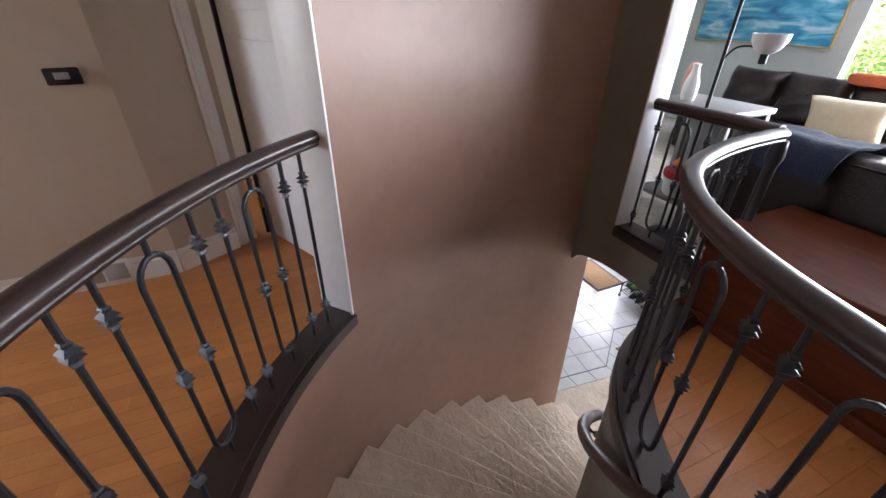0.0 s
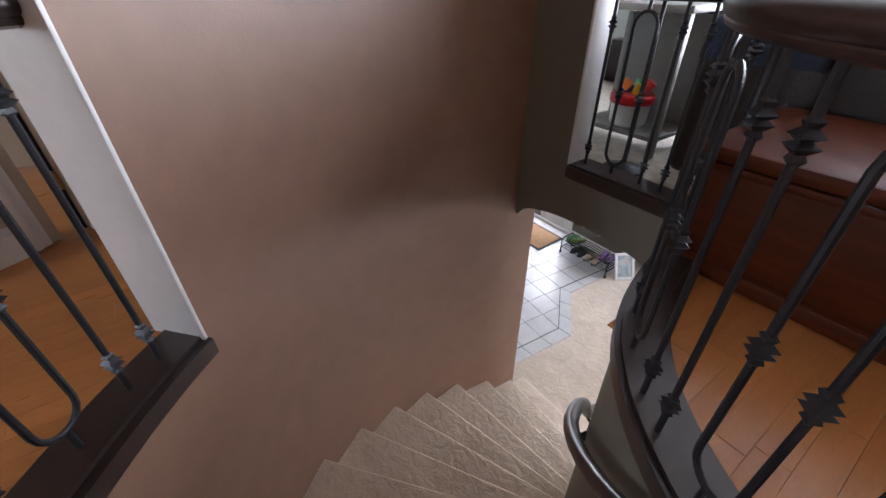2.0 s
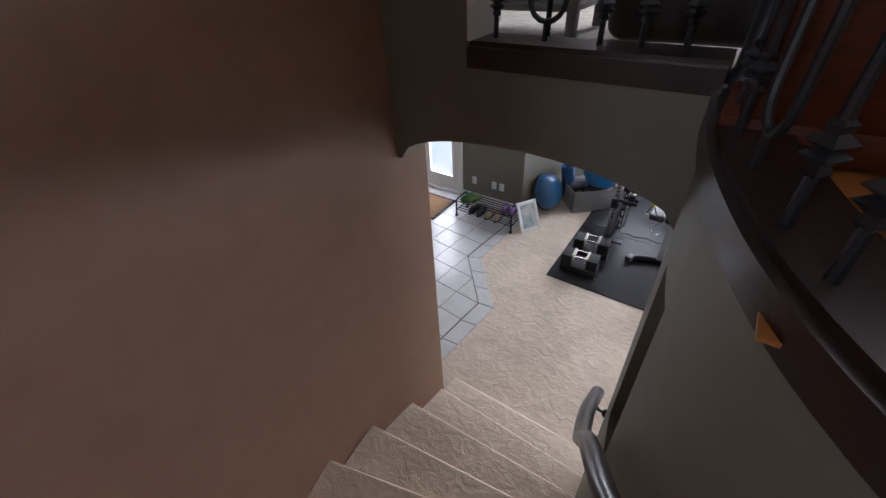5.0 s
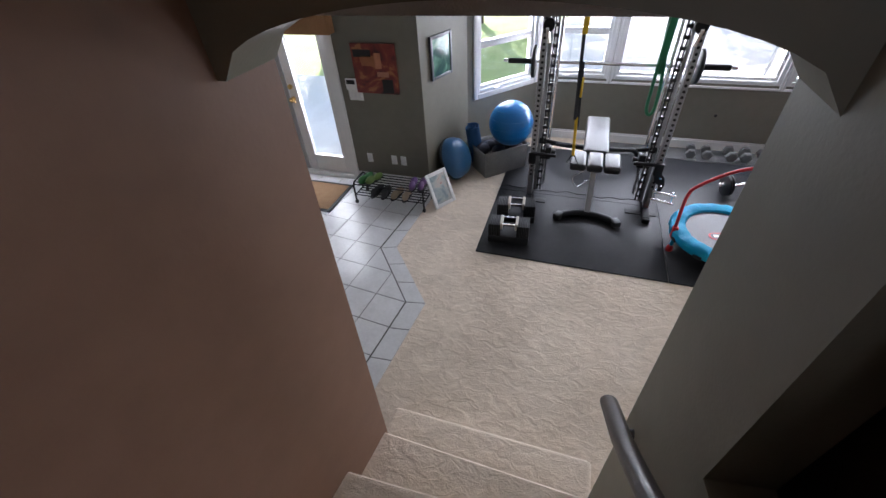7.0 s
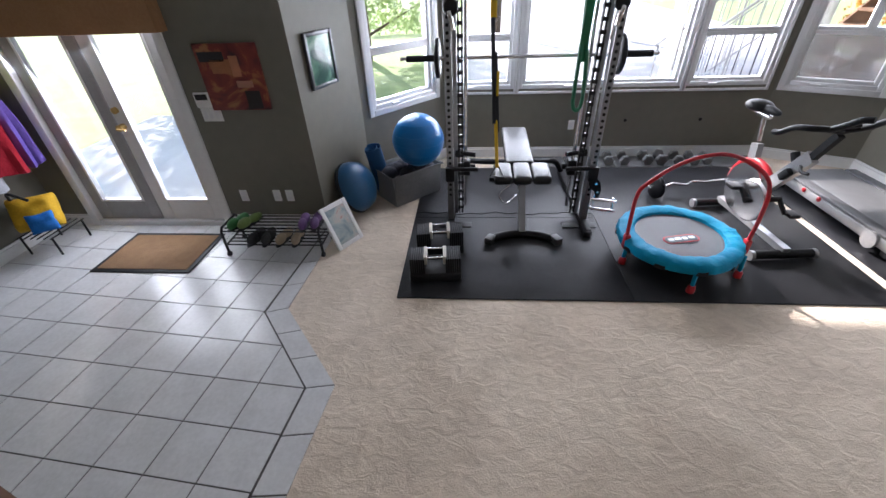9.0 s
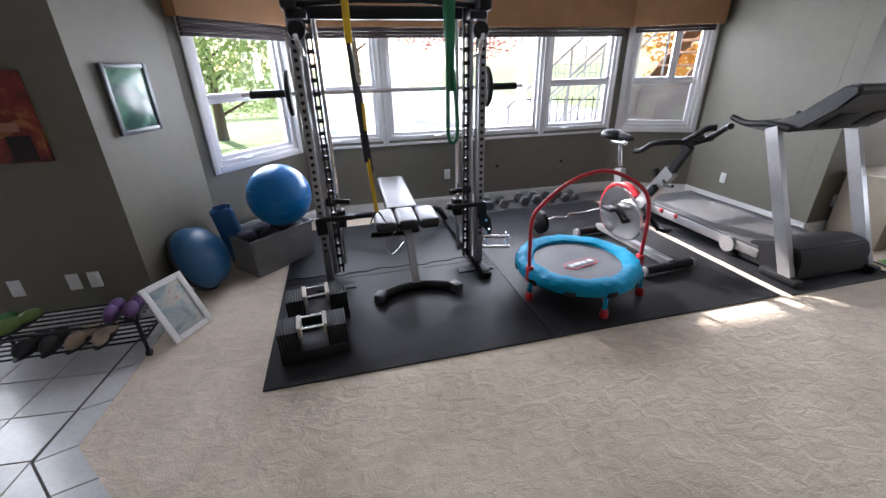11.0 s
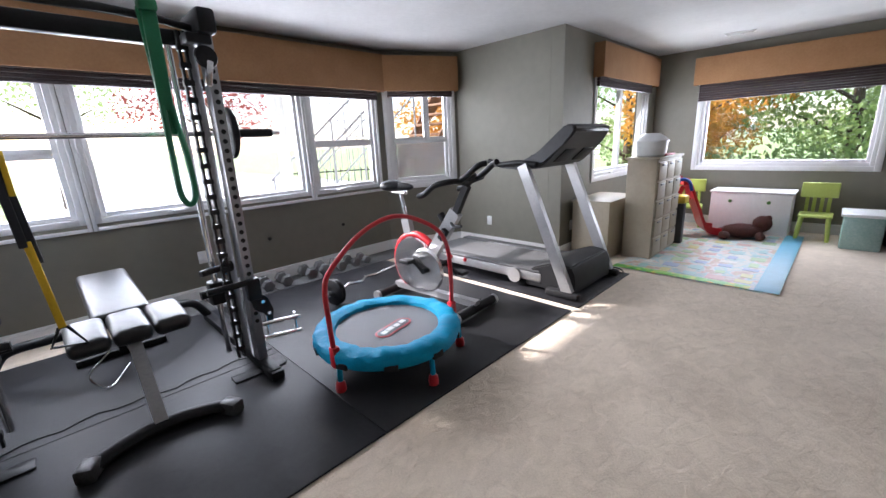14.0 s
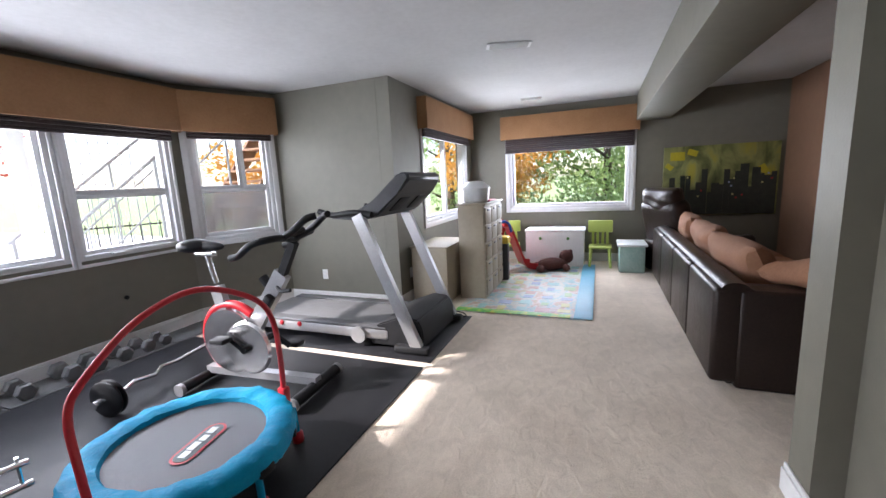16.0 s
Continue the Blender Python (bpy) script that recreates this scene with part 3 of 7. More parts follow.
# baseboards
for nm, a, b in (("entry", (-4.2, 4.0), (-4.2, 7.05)), ("door", (-2.415, 7.05), (-1.47, 7.05)), ("door_side", (-4.2, 7.05), (-3.895, 7.05)), ("picture", (-1.47, 7.05), (-1.2, 7.85)), ("bay_left", (-1.2, 7.85), (-0.43, 8.78)), ("bay", FA, FB), ("bay_right", (3.32, 8.78), (4.2, 8.33)), ("jut", (4.2, 8.33), (4.2, 6.84)), ("south", (4.2, 6.84), (7.0, 6.84)), ("east", (7.0, 6.84), (7.0, 1.3)), ("arch", (2.11, 4.0), (0.6, 4.0)), ("post", (2.3, 1.3), (2.3, 4.1)), ("post_end", (2.315, 4.1), (2.105, 4.1))):
    bm = B()
    L = (Vector(b) - Vector(a)).length
    wbox(bm, 0, L, -0.016, 0.0, 0.0, 0.10, 0.0)
    wbox(bm, 0, L, -0.010, 0.0, 0.10, 0.125, 0.004)
    o = setting("baseboard_" + nm, bm, WHITE, "white painted moulded baseboard", "baseboard")
    o.matrix_world = along(a, b)

# french doors
GREYD = mat("grey painted door", (0.36, 0.36, 0.36), (0.31, 0.31, 0.31), 4, 0.4)
BRASS = mat("brass hardware", (0.62, 0.42, 0.16), (0.5, 0.33, 0.12), 9, 0.3, metal=0.9)
door = tagged(thing("door_1", "pair of white glazed french doors to the garden", "door", along((-4.2, 7.05), (-1.47, 7.05))), kind="structure")
part("door_frame", rim(B(), 0.31, 1.78, -0.02, 2.10, 0.075, -0.02, 0.12), WHITE, door)
for s0, s1, mt in ((0.388, 1.035, GREYD), (1.045, 1.702, WHITE)):
    bm = B()
    wbox(bm, s0, s0 + 0.12, 0.03, 0.075, 0.03, 2.02, 0.005)
    wbox(bm, s1 - 0.12, s1, 0.03, 0.075, 0.03, 2.02, 0.005)
    wbox(bm, s0 + 0.12, s1 - 0.12, 0.03, 0.075, 0.03, 0.27, 0.005)
    wbox(bm, s0 + 0.12, s1 - 0.12, 0.03, 0.075, 1.88, 2.02, 0.005)
    leaf = part("door_leaf", bm, mt, door)
    part("glazing_bead", rim(B(), s0 + 0.1, s1 - 0.1, 0.25, 1.9, 0.022, 0.022, 0.03), WHITE, leaf)
    bm = B()
    wbox(bm, s0 + 0.12, s1 - 0.12, 0.05, 0.056, 0.27, 1.88)
    g = part("pane", bm, GLASS, leaf, smooth=False)
    g.visible_shadow = False
bm = B()
cyl(bm, (1.09, 0.03, 0.98), (1.09, -0.03, 0.98), 0.028)
tube(bm, [(1.09, -0.03, 0.98), (1.09, -0.055, 0.98), (1.17, -0.06, 0.975)], 0.009)
part("door_handle", bm, BRASS, door)
bm = B()
cyl(bm, (1.09, 0.03, 1.12), (1.09, 0.005, 1.12), 0.027)
part("deadbolt", bm, BRASS, door)

# ---- outdoors ----
setting("ground", prism(B(), [(-900, -900), (900, -900), (900, 1500), (-900, 1500)], -0.9, -0.28), GRASS, "mown green lawn reaching into the distance", "lawn")
setting("pavement_patio", prism(B(), [(-1.0, 9.0), (9.0, 9.0), (11.0, 42.0), (0.6, 42.0)], -0.3, -0.06), PATIO, "pale concrete patio outside the bay windows", "patio")
setting("pavement_entry", prism(B(), [(-6.0, 7.25), (-1.7, 7.25), (-2.2, 11.0), (-6.0, 11.0)], -0.3, -0.05), PATIO, "pale concrete landing outside the french doors", "patio")


def leaf_mat(name, c1, c2):
    """Leaves let part of the light through."""
    m = mat(name, c1, c2, 3, 0.75, spec=0.2)
    n, l = m.node_tree.nodes, m.node_tree.links
    tr_, mx = n.new("ShaderNodeBsdfTranslucent"), n.new("ShaderNodeMixShader")
    tr_.inputs[0].default_value = (*[min(1.0, v * 1.5) for v in c2], 1)
    mx.inputs[0].default_value = 0.45
    l.new(n["Principled BSDF"].outputs[0], mx.inputs[1])
    l.new(tr_.outputs[0], mx.inputs[2])
    l.new(mx.outputs[0], n["Material Output"].inputs[0])
    return m


GREENL, ORANGEL, REDL = leaf_mat("green leaves", (0.15, 0.25, 0.07), (0.29, 0.38, 0.15)), leaf_mat("orange autumn leaves", (0.62, 0.2, 0.03), (0.5, 0.32, 0.06)), leaf_mat("purple-red leaves", (0.2, 0.035, 0.04), (0.32, 0.08, 0.06))
BARK = mat("grey-brown bark", (0.12, 0.085, 0.06), (0.07, 0.05, 0.035), 8, 0.9, bump=0.8, bscale=30)


def leaves(bm, c, r, n, size, rng):
    for _ in range(n):
        d = Vector((rng.gauss(0, 1), rng.gauss(0, 1), rng.gauss(0, 1))).normalized() * rng.random() ** 0.4
        p = Vector(c) + Vector((d.x * r[0], d.y * r[1], d.z * r[2]))
        u = Vector((rng.gauss(0, 1), rng.gauss(0, 1), rng.gauss(0, 1))).normalized()
        v = u.orthogonal().normalized()
        s = size * (0.6 + 0.8 * rng.random())
        bm.faces.new([bm.verts.new(q) for q in (p - u * s, p + v * s * 0.5, p + u * s, p - v * s * 0.5)])


def tree(x, y, height, crown, leafmat, label, seed, n=2600, low=0.35):
    rng = random.Random(seed)
    t = thing("tree", label, "tree", pose(x, y, -0.28))
    bm = B()
    tube(bm, [(0, 0, 0), (0.06, 0.02, height * 0.3), (0.02, 0.08, height * 0.55), (0.05, 0.02, height * 0.85)], [0.16, 0.12, 0.08, 0.02], 10)
    cl = []
    for i in range(9):
        a = i * 2.4 + rng.random()
        h0 = height * (low + 0.05 + 0.05 * i)
        e = Vector((math.cos(a) * crown * (0.45 + 0.35 * rng.random()), math.sin(a) * crown * (0.45 + 0.35 * rng.random()), h0 + height * 0.14))
        tube(bm, [(0.03, 0.03, h0), tuple(e * 0.55 + Vector((0, 0, h0 * 0.45))), tuple(e)], [0.05, 0.03, 0.01], 7)
        cl.append(e)
    part("trunk", bm, BARK, t)
    bm = B()
    for e in cl:
        leaves(bm, e, (crown * 0.5, crown * 0.5, height * 0.13), 2 * n // 11, 0.068, rng)
    leaves(bm, (0, 0, height * 0.85), (crown * 0.6, crown * 0.6, height * 0.15), 2 * n // 8, 0.068, rng)
    part("crown", bm, leafmat, t, smooth=False)


tree(-3.4, 17.5, 6.0, 2.8, GREENL, "broad leafy green garden tree", 3, 7000, 0.06)
# Position, height and density are set to block sun at the french doors.
tree(-6.4, 13.0, 8.0, 2.4, GREENL, "leafy green garden tree beside the lawn", 4, 8000, 0.1)
tree(4.6, 19.0, 5.0, 2.2, REDL, "purple-leaved ornamental garden tree", 5)
# Added sun blocker: its high crown dapples the rays into the left bay.
tree(-4.7, 14.4, 8.4, 2.5, GREENL, "tall green tree added to screen the bay from the sun", 13, 16000, 0.46)
tree(0.8, 21.0, 6.0, 2.6, GREENL, "tall green garden tree at the back", 6)
tree(8.6, 12.2, 4.2, 1.7, ORANGEL, "small tree with orange autumn leaves", 7, 4000, 0.06)
tree(12.4, 7.6, 4.2, 1.8, ORANGEL, "autumn-orange garden tree behind a hedge", 8, 4000, 0.06)
tree(12.8, 4.6, 5.0, 2.2, GREENL, "green garden tree behind a hedge", 9, 4500, 0.06)
tree(14.0, 9.8, 5.5, 2.4, GREENL, "tall green garden tree behind a hedge", 10, 4000, 0.06)


def hedge(name, a, b, h, label, seed, n=5200):
    rng = random.Random(seed)
    bm = B()
    a, b = Vector((*a, 0)), Vector((*b, 0))
    for i in range(14):
        p = a.lerp(b, (i + 0.5) / 14)
        leaves(bm, (p.x, p.y, -0.28 + h * 0.5), (abs(b.x - a.x) / 22 + 0.35, abs(b.y - a.y) / 22 + 0.35, h * (0.5 + 0.1 * rng.random())), n // 14, 0.06, rng)
    tagged(part(name, bm, GREENL, smooth=False), label, "hedge", kind="stuff")


hedge("hedge", (10.4, 2.4), (10.4, 8.6), 1.25, "leafy green garden hedge outside the window", 11)
hedge("shrubs", (-14.0, 23.0), (-1.0, 24.0), 0.9, "low green garden shrubs beyond the lawn", 12)
fence = thing("fence", "dark metal picket fence in the garden", "fence", pose(0, 0, -0.28))
bm = B()
bar_between(bm, (4.4, 14.2, 1.05), (11.0, 10.6, 1.05), 0.03, 0.03)
bar_between(bm, (4.4, 14.2, 0.15), (11.0, 10.6, 0.15), 0.03, 0.03)
part("rail", bm, IRON, fence)
for i in range(46):
    u = i / 45
    part("picket", cyl(B(), (4.4 + 6.6 * u, 14.2 - 3.6 * u, 0), (4.4 + 6.6 * u, 14.2 - 3.6 * u, 1.12), 0.011, seg=6), IRON, fence)

# garden deck with its stair outside the bay
CEDAR = mat("weathered cedar", (0.34, 0.19, 0.1), (0.25, 0.13, 0.07), 5, 0.75, bump=0.3, bscale=60, stretch=(1, 1, 8))
RAILM = mat("grey metal rail", (0.5, 0.52, 0.56), (0.42, 0.44, 0.48), 8, 0.5, metal=0.4)
deck = thing("deck_stair", "cedar deck staircase with a grey metal railing outside", "outdoor stairs", pose(0, 0, -0.06))
for sy in (10.6, 11.5):
    bm = B()
    bar_between(bm, (7.5, sy, 3.0), (5.1, sy, 0.12), 0.05, 0.28)
    part("stringer", bm, CEDAR, deck)
for i in range(13):
    u = i / 13
    part("tread", bx(B(), (5.2 + 2.3 * u, 11.05, 0.3 + 2.75 * u), (0.28, 0.95, 0.045), 0.006), CEDAR, deck)
for px in (7.4, 9.6):
    part("post", bx(B(), (px, 10.5, 1.55), (0.14, 0.14, 3.1), 0.008), CEDAR, deck)
part("platform", bx(B(), (8.7, 10.9, 3.14), (2.6, 2.0, 0.16), 0.01), CEDAR, deck)
# Unseen slab, sized to keep the sun off window 6.
part("platform", bx(B(), (6.7, 8.42, 3.14), (6.2, 2.9, 0.16), 0.01), CEDAR, deck)
# Unseen extension, added only to shade window 5 and the jut wall.
part("platform", bx(B(), (3.3, 11.15, 3.14), (3.2, 2.5, 0.16), 0.01), CEDAR, deck)
for px in (2.77, 4.7):
    part("white_post", bx(B(), (px, 10.4, 1.53), (0.13, 0.13, 3.06), 0.008), WHITE, deck, "white painted post")
rails = thing("garden_railing", "grey metal railing climbing beside the patio", "railing", pose(0, 0, -0.06))
for sy in (10.56, 11.54):
    part("top_rail", tube(B(), [(3.0, sy, 0.9), (5.5, sy, 2.9)], 0.022, 8), RAILM, rails)
    part("lower_rail", tube(B(), [(3.0, sy, 0.3), (5.5, sy, 2.3)], 0.014, 8), RAILM, rails)
    for i in range(9):
        u = i / 8
        part("post" if i % 4 == 0 else "baluster", cyl(B(), (3.05 + 2.4 * u, sy, 0.0 if i % 4 == 0 else 0.35 + 1.92 * u), (3.05 + 2.4 * u, sy, 0.94 + 1.92 * u), 0.018 if i % 4 == 0 else 0.008, seg=8), RAILM, rails)
lattice = thing("lattice_screen", "pale grey metal lattice screen behind the patio", "trellis", pose(0, 12.6, -0.06))
for i in range(13):
    part("upright", cyl(B(), (4.3 + 0.15 * i, 0, 0.0), (4.3 + 0.15 * i, 0, 2.9), 0.008, seg=6), RAILM, lattice)
for i in range(9):
    part("crossbar", cyl(B(), (4.3, 0.014, 1.45 + 0.17 * i), (6.1, 0.014, 1.45 + 0.17 * i), 0.007, seg=6), RAILM, lattice)

# ---- railings of the upper floor ----


def collar(bm, x, y, z):
    lathe(bm, [(0.008, -0.038), (0.016, -0.03), (0.011, -0.02), (0.027, -0.008), (0.012, 0.0), (0.027, 0.008), (0.011, 0.02), (0.016, 0.03), (0.008, 0.038)], (x, y, z), 4)


def straight_baluster(parent, p, z0, z1, marks):
    bm = B()
    cyl(bm, (p[0], p[1], z0), (p[0], p[1], z1), 0.0085, seg=8)
    b = part("baluster", bm, IRON, parent)
    for f in marks:
        bm = B()
        collar(bm, p[0], p[1], z0 + (z1 - z0) * f)
        part("collar", bm, IRON, b, smooth=False)


def hoop_baluster(parent, p, q, z0, z1):
    """A long ring between two places, with a stem to the rail."""
    p, q = Vector(p), Vector(q)
    c, d = (p + q) / 2, (q - p) / 2
    pts = []
    top, low = z0 + (z1 - z0) * 0.86, z0 + (z1 - z0) * 0.14
    for i in range(9):
        a = math.pi * i / 8
        pts.append((*(c + d * math.cos(a)), top + d.length * 1.1 * math.sin(a)))
    for i in range(9):
        a = math.pi + math.pi * i / 8
        pts.append((*(c + d * math.cos(a)), low + d.length * 1.1 * math.sin(a)))
    bm = B()
    tube(bm, pts, 0.0085, 8, closed=True)
    cyl(bm, (c.x, c.y, top + d.length), (c.x, c.y, z1), 0.0085, seg=8)
    cyl(bm, (c.x, c.y, z0), (c.x, c.y, low - d.length), 0.0085, seg=8)
    b = part("hoop_baluster", bm, IRON, parent)
    for e in (p, q):
        bm = B()
        collar(bm, e.x, e.y, z0 + (z1 - z0) * 0.49)
        part("collar", bm, IRON, b, smooth=False)


def railing(name, label, line, base_line, w, z0, z1, phase=0, first=0.117):
    """Rail, base board and iron balusters along a line."""
    r = thing(name, label, "railing", pose(0, 0, 0))
    bm = B()
    tube(bm, [(p.x, p.y, z1) for p in line], 0.036, 14, flat=0.8)
    tube(bm, [(p.x, p.y, z1 - 0.026) for p in line], 0.026, 10, flat=0.7)
    part("handrail", bm, DARKWOOD, r)
    L, R = offset_line(base_line, w / 2), offset_line(base_line, -w / 2)
    bm = B()
    prism(bm, [tuple(p) for p in L] + [tuple(p) for p in R][::-1], z0 - 0.03, z0 + 0.035)
    L, R = offset_line(base_line, w / 2 - 0.03), offset_line(base_line, -w / 2 + 0.018)
    prism(bm, [tuple(p) for p in L] + [tuple(p) for p in R][::-1], z0 + 0.035, z0 + 0.05)
    part("base_board", bm, DARKWOOD, r)
    run = [0.0]
    for a, b in zip(line, line[1:]):
        run.append(run[-1] + (b - a).length)

    def spot(s):
        i = max(k for k in range(len(run) - 1) if run[k] <= s + 1e-9)
        return line[i].lerp(line[i + 1], (s - run[i]) / (run[i + 1] - run[i]))

    s, k = first, phase
    while s < run[-1] - 0.03:
        if k % 3 == 2 and s + 0.14 < run[-1]:
            hoop_baluster(r, spot(s), spot(s + 0.1135), z0 + 0.05, z1 - 0.03)
            s += 0.227
        else:
            straight_baluster(r, spot(s), z0 + 0.05, z1 - 0.03, (0.86, 0.12))
            s += 0.1135
        k += 1
    return r


V2 = lambda pts: [Vector(p) for p in pts]
railing("railing_hall", "dark wood handrail with wrought iron balusters along the curved hall edge", V2(arc(RO + 0.075, 221.5, 276, 36)), V2(arc(RO + 0.075, 221.5, 276, 36)), 0.19, UP, UP + 0.985)
inr = offset_line(INNER, 0.06)
railing("railing_landing", "dark wood handrail with wrought iron balusters round the curved landing", offset_line(INNER, 0.025)[3:], inr[3:], 0.17, UP, UP + 0.96, 0, 0.21)
railing("railing_bridge", "dark wood handrail with wrought iron balusters above the arch", V2([(-0.30, 3.9), (0.1, 3.9), (0.44, 3.9)]), V2([(-0.30, 3.91), (0.1, 3.91), (0.44, 3.91)]), 0.2, UP + 0.06, UP + 0.96, 1, 0.06)
newel = thing("newel_post", "dark turned iron newel post at the corner of the railings", "post", pose(0.48, 3.86, UP))
bm = B()
lathe(bm, [(0.05, 0.0), (0.05, 0.06), (0.03, 0.09), (0.028, 0.3), (0.045, 0.33), (0.03, 0.36), (0.045, 0.4), (0.028, 0.43), (0.026, 0.8), (0.04, 0.85), (0.03, 0.93)], seg=14)
part("shaft", bm, IRON, newel)

# handrail on the inner stair wall
hr = thing("stair_handrail", "dark wood handrail on brackets beside the carpeted stairs", "handrail", pose(0, 0, 0))
side = offset_line(INNER, -0.075)
pts = []
for i in range(2, len(side), 2):
    p = side[i]
    ang = (math.degrees(math.atan2(p.y - CY, p.x - CX)) - 174.5) % 360
    ang = ang - 360 if ang > 300 else ang
    if p.y > 3.41 and p.x < 1:
        pts.append((p.x, p.y, 1.62 - 0.8 * (p.y - 3.41)))
        continue
    pts.append((p.x, p.y, max(0.93, 0.90 + RISE * (4 + min(ang, 15) / 8.35 + max(ang - 15, 0) / 11.5))))
pts = [(pts[0][0], 4.02, 1.62 - 0.8 * 0.61)] + pts
bm = B()
tube(bm, pts, 0.033, 14, flat=0.85)
part("rail", bm, DARKWOOD, hr)
for i in (1, 5, 9):
    p = Vector(pts[i])
    w = INNER[2 * i]
    bm = B()
    tube(bm, [tuple(p - Vector((0, 0, 0.03))), (p.x * 0.5 + w.x * 0.5, p.y * 0.5 + w.y * 0.5, p.z - 0.07), (w.x, w.y, p.z - 0.075)], 0.008, 8)
    ball(bm, (w.x, w.y, p.z - 0.075), 0.022, 10, 6)
    part("bracket", bm, IRON, hr)

# white casing at the end of the stairwell wall
a = radians(221.5)
e1, e2 = Vector((CX + (RO - 0.004) * math.cos(a), CY + (RO - 0.004) * math.sin(a), 0)), Vector((CX + (RO + 0.2) * math.cos(a), CY + (RO + 0.2) * math.sin(a), 0))
o = setting("trim_wall_end", wbox(B(), 0, 0.204, -0.014, 0.0, UP + 0.035, TOP, 0.004), WHITE, "white painted casing at the end of the curved wall", "trim")
o.matrix_world = along(e2[:2], e1[:2]) if (e1 - e2).length > 0 else o.matrix_world

setting("trim_bridge_jamb", bx(B(), (-0.294, 3.9, (UP + 0.11 + TOP) / 2), (0.014, 0.175, TOP - UP - 0.11), 0.004), WHITE, "white painted casing beside the upper opening", "trim")

# ---- lower room: floor finishes ----
SEAM = 0.07
mats = tagged(thing("rubber_mat", "large black rubber gym mat on the carpet", "mat", pose(0.22, 7.2, 0.0)), group="gym mats")
part("sheet", bx(B(), (0, 0, 0.006), (1.73, 2.36, 0.012), 0.004), RUBBER, mats)
m4 = tagged(thing("rubber_mat", "black rubber gym mat with an uneven overlapping edge", "mat", pose(0.22, 7.2, 0.0125)), group="gym mats")
wavy = [(-0.85 + 1.7 * i / 24, SEAM + 0.018 * math.sin(i * 1.9) + 0.014 * math.sin(i * 0.7)) for i in range(25)]
part("sheet", prism(B(), wavy + [(0.85, 1.17), (-0.85, 1.17)], 0.0, 0.005), RUBBER, m4, smooth=False)
part("seam", bx(B(), (0.0, SEAM - 0.075, 0.001), (1.70, 0.006, 0.002), 0.0), BLACKP, m4, smooth=False)
m2 = tagged(thing("rubber_mat", "large black rubber gym mat under the exercise bike", "mat", pose(1.995, 7.2, 0.0)), group="gym mats")
part("sheet", bx(B(), (0, 0, 0.006), (1.815, 2.36, 0.012), 0.004), RUBBER, m2)
m3 = tagged(thing("rubber_mat", "black rubber mat under the treadmill", "mat", pose(3.52, 7.1, 0.0)), group="gym mats")
part("sheet", bx(B(), (0, 0, 0.005), (1.06, 2.2, 0.010), 0.003), RUBBER, m3)
fm = thing("foam_mat_strip", "grey interlocking foam mat strip along the wall", "mat", pose(1.9, 8.56, 0.0))
for i in range(5):
    part("foam_tile", bx(B(), (-1.12 + 0.56 * i, 0, 0.007), (0.552, 0.34, 0.014), 0.004), FOAM, fm)




# entry tiles: square tiles a little askew to the walls, with a border along the carpet
tf = tagged(thing("floor_tiles", "pale grey glazed floor tiles with dark grout", "tiled floor", pose(0, 0, 0)), kind="structure")
EDGE = [(-1.005, 4.02), (-0.895, 5.243), (-1.432, 5.887), (-1.36, 7.04), (-4.19, 7.04), (-4.19, 4.02)]
bm = B()
prism(bm, EDGE, -0.02, 0.003)
part("grout", bm, GROUT, tf, smooth=False)


def clip_poly(poly, a, b):
    """The part of a polygon to the left of the line a-b."""
    out = []
    for p, q in zip(poly, poly[1:] + poly[:1]):
        dp = (b[0] - a[0]) * (p[1] - a[1]) - (b[1] - a[1]) * (p[0] - a[0])
        dq = (b[0] - a[0]) * (q[1] - a[1]) - (b[1] - a[1]) * (q[0] - a[0])
        if dp >= 0:
            out.append(p)
        if dp * dq < 0:
            u = dp / (dp - dq)
            out.append((p[0] + u * (q[0] - p[0]), p[1] + u * (q[1] - p[1])))
    return out


def tile_piece(poly):
    bm = B()
    prism(bm, poly, 0.0, 0.0075)
    part("tile", bm, TILE, tf, smooth=False)


T = 0.291
ca, sa = math.cos(radians(-5.5)), math.sin(radians(-5.5))
INFIELD = [(-1.184, 4.02), (-1.069, 5.212), (-1.588, 5.832), (-1.472, 7.04), (-4.19, 7.04), (-4.19, 4.02)]
for i in range(-24, 24):
    for j in range(-24, 24):
        u0, v0, g = i * T, j * T, 0.004
        poly = [(-1.069 + ca * u - sa * v, 5.212 + sa * u + ca * v) for u, v in ((u0 + g, v0 + g), (u0 + T - g, v0 + g), (u0 + T - g, v0 + T - g), (u0 + g, v0 + T - g))]
        near = sum(p[1] for p in poly) / 4 < 5.83
        for n_, (a, b) in enumerate(zip(INFIELD, INFIELD[1:] + INFIELD[:1])):
            if len(poly) > 2 and n_ != (2 if near else 1) and not (n_ == 0 and not near):
                poly = clip_poly(poly, a, b)
        if len(poly) > 2:
            area = abs(sum(p[0] * q[1] - q[0] * p[1] for p, q in zip(poly, poly[1:] + poly[:1]))) / 2
            if area > 0.004:
                tile_piece(poly)
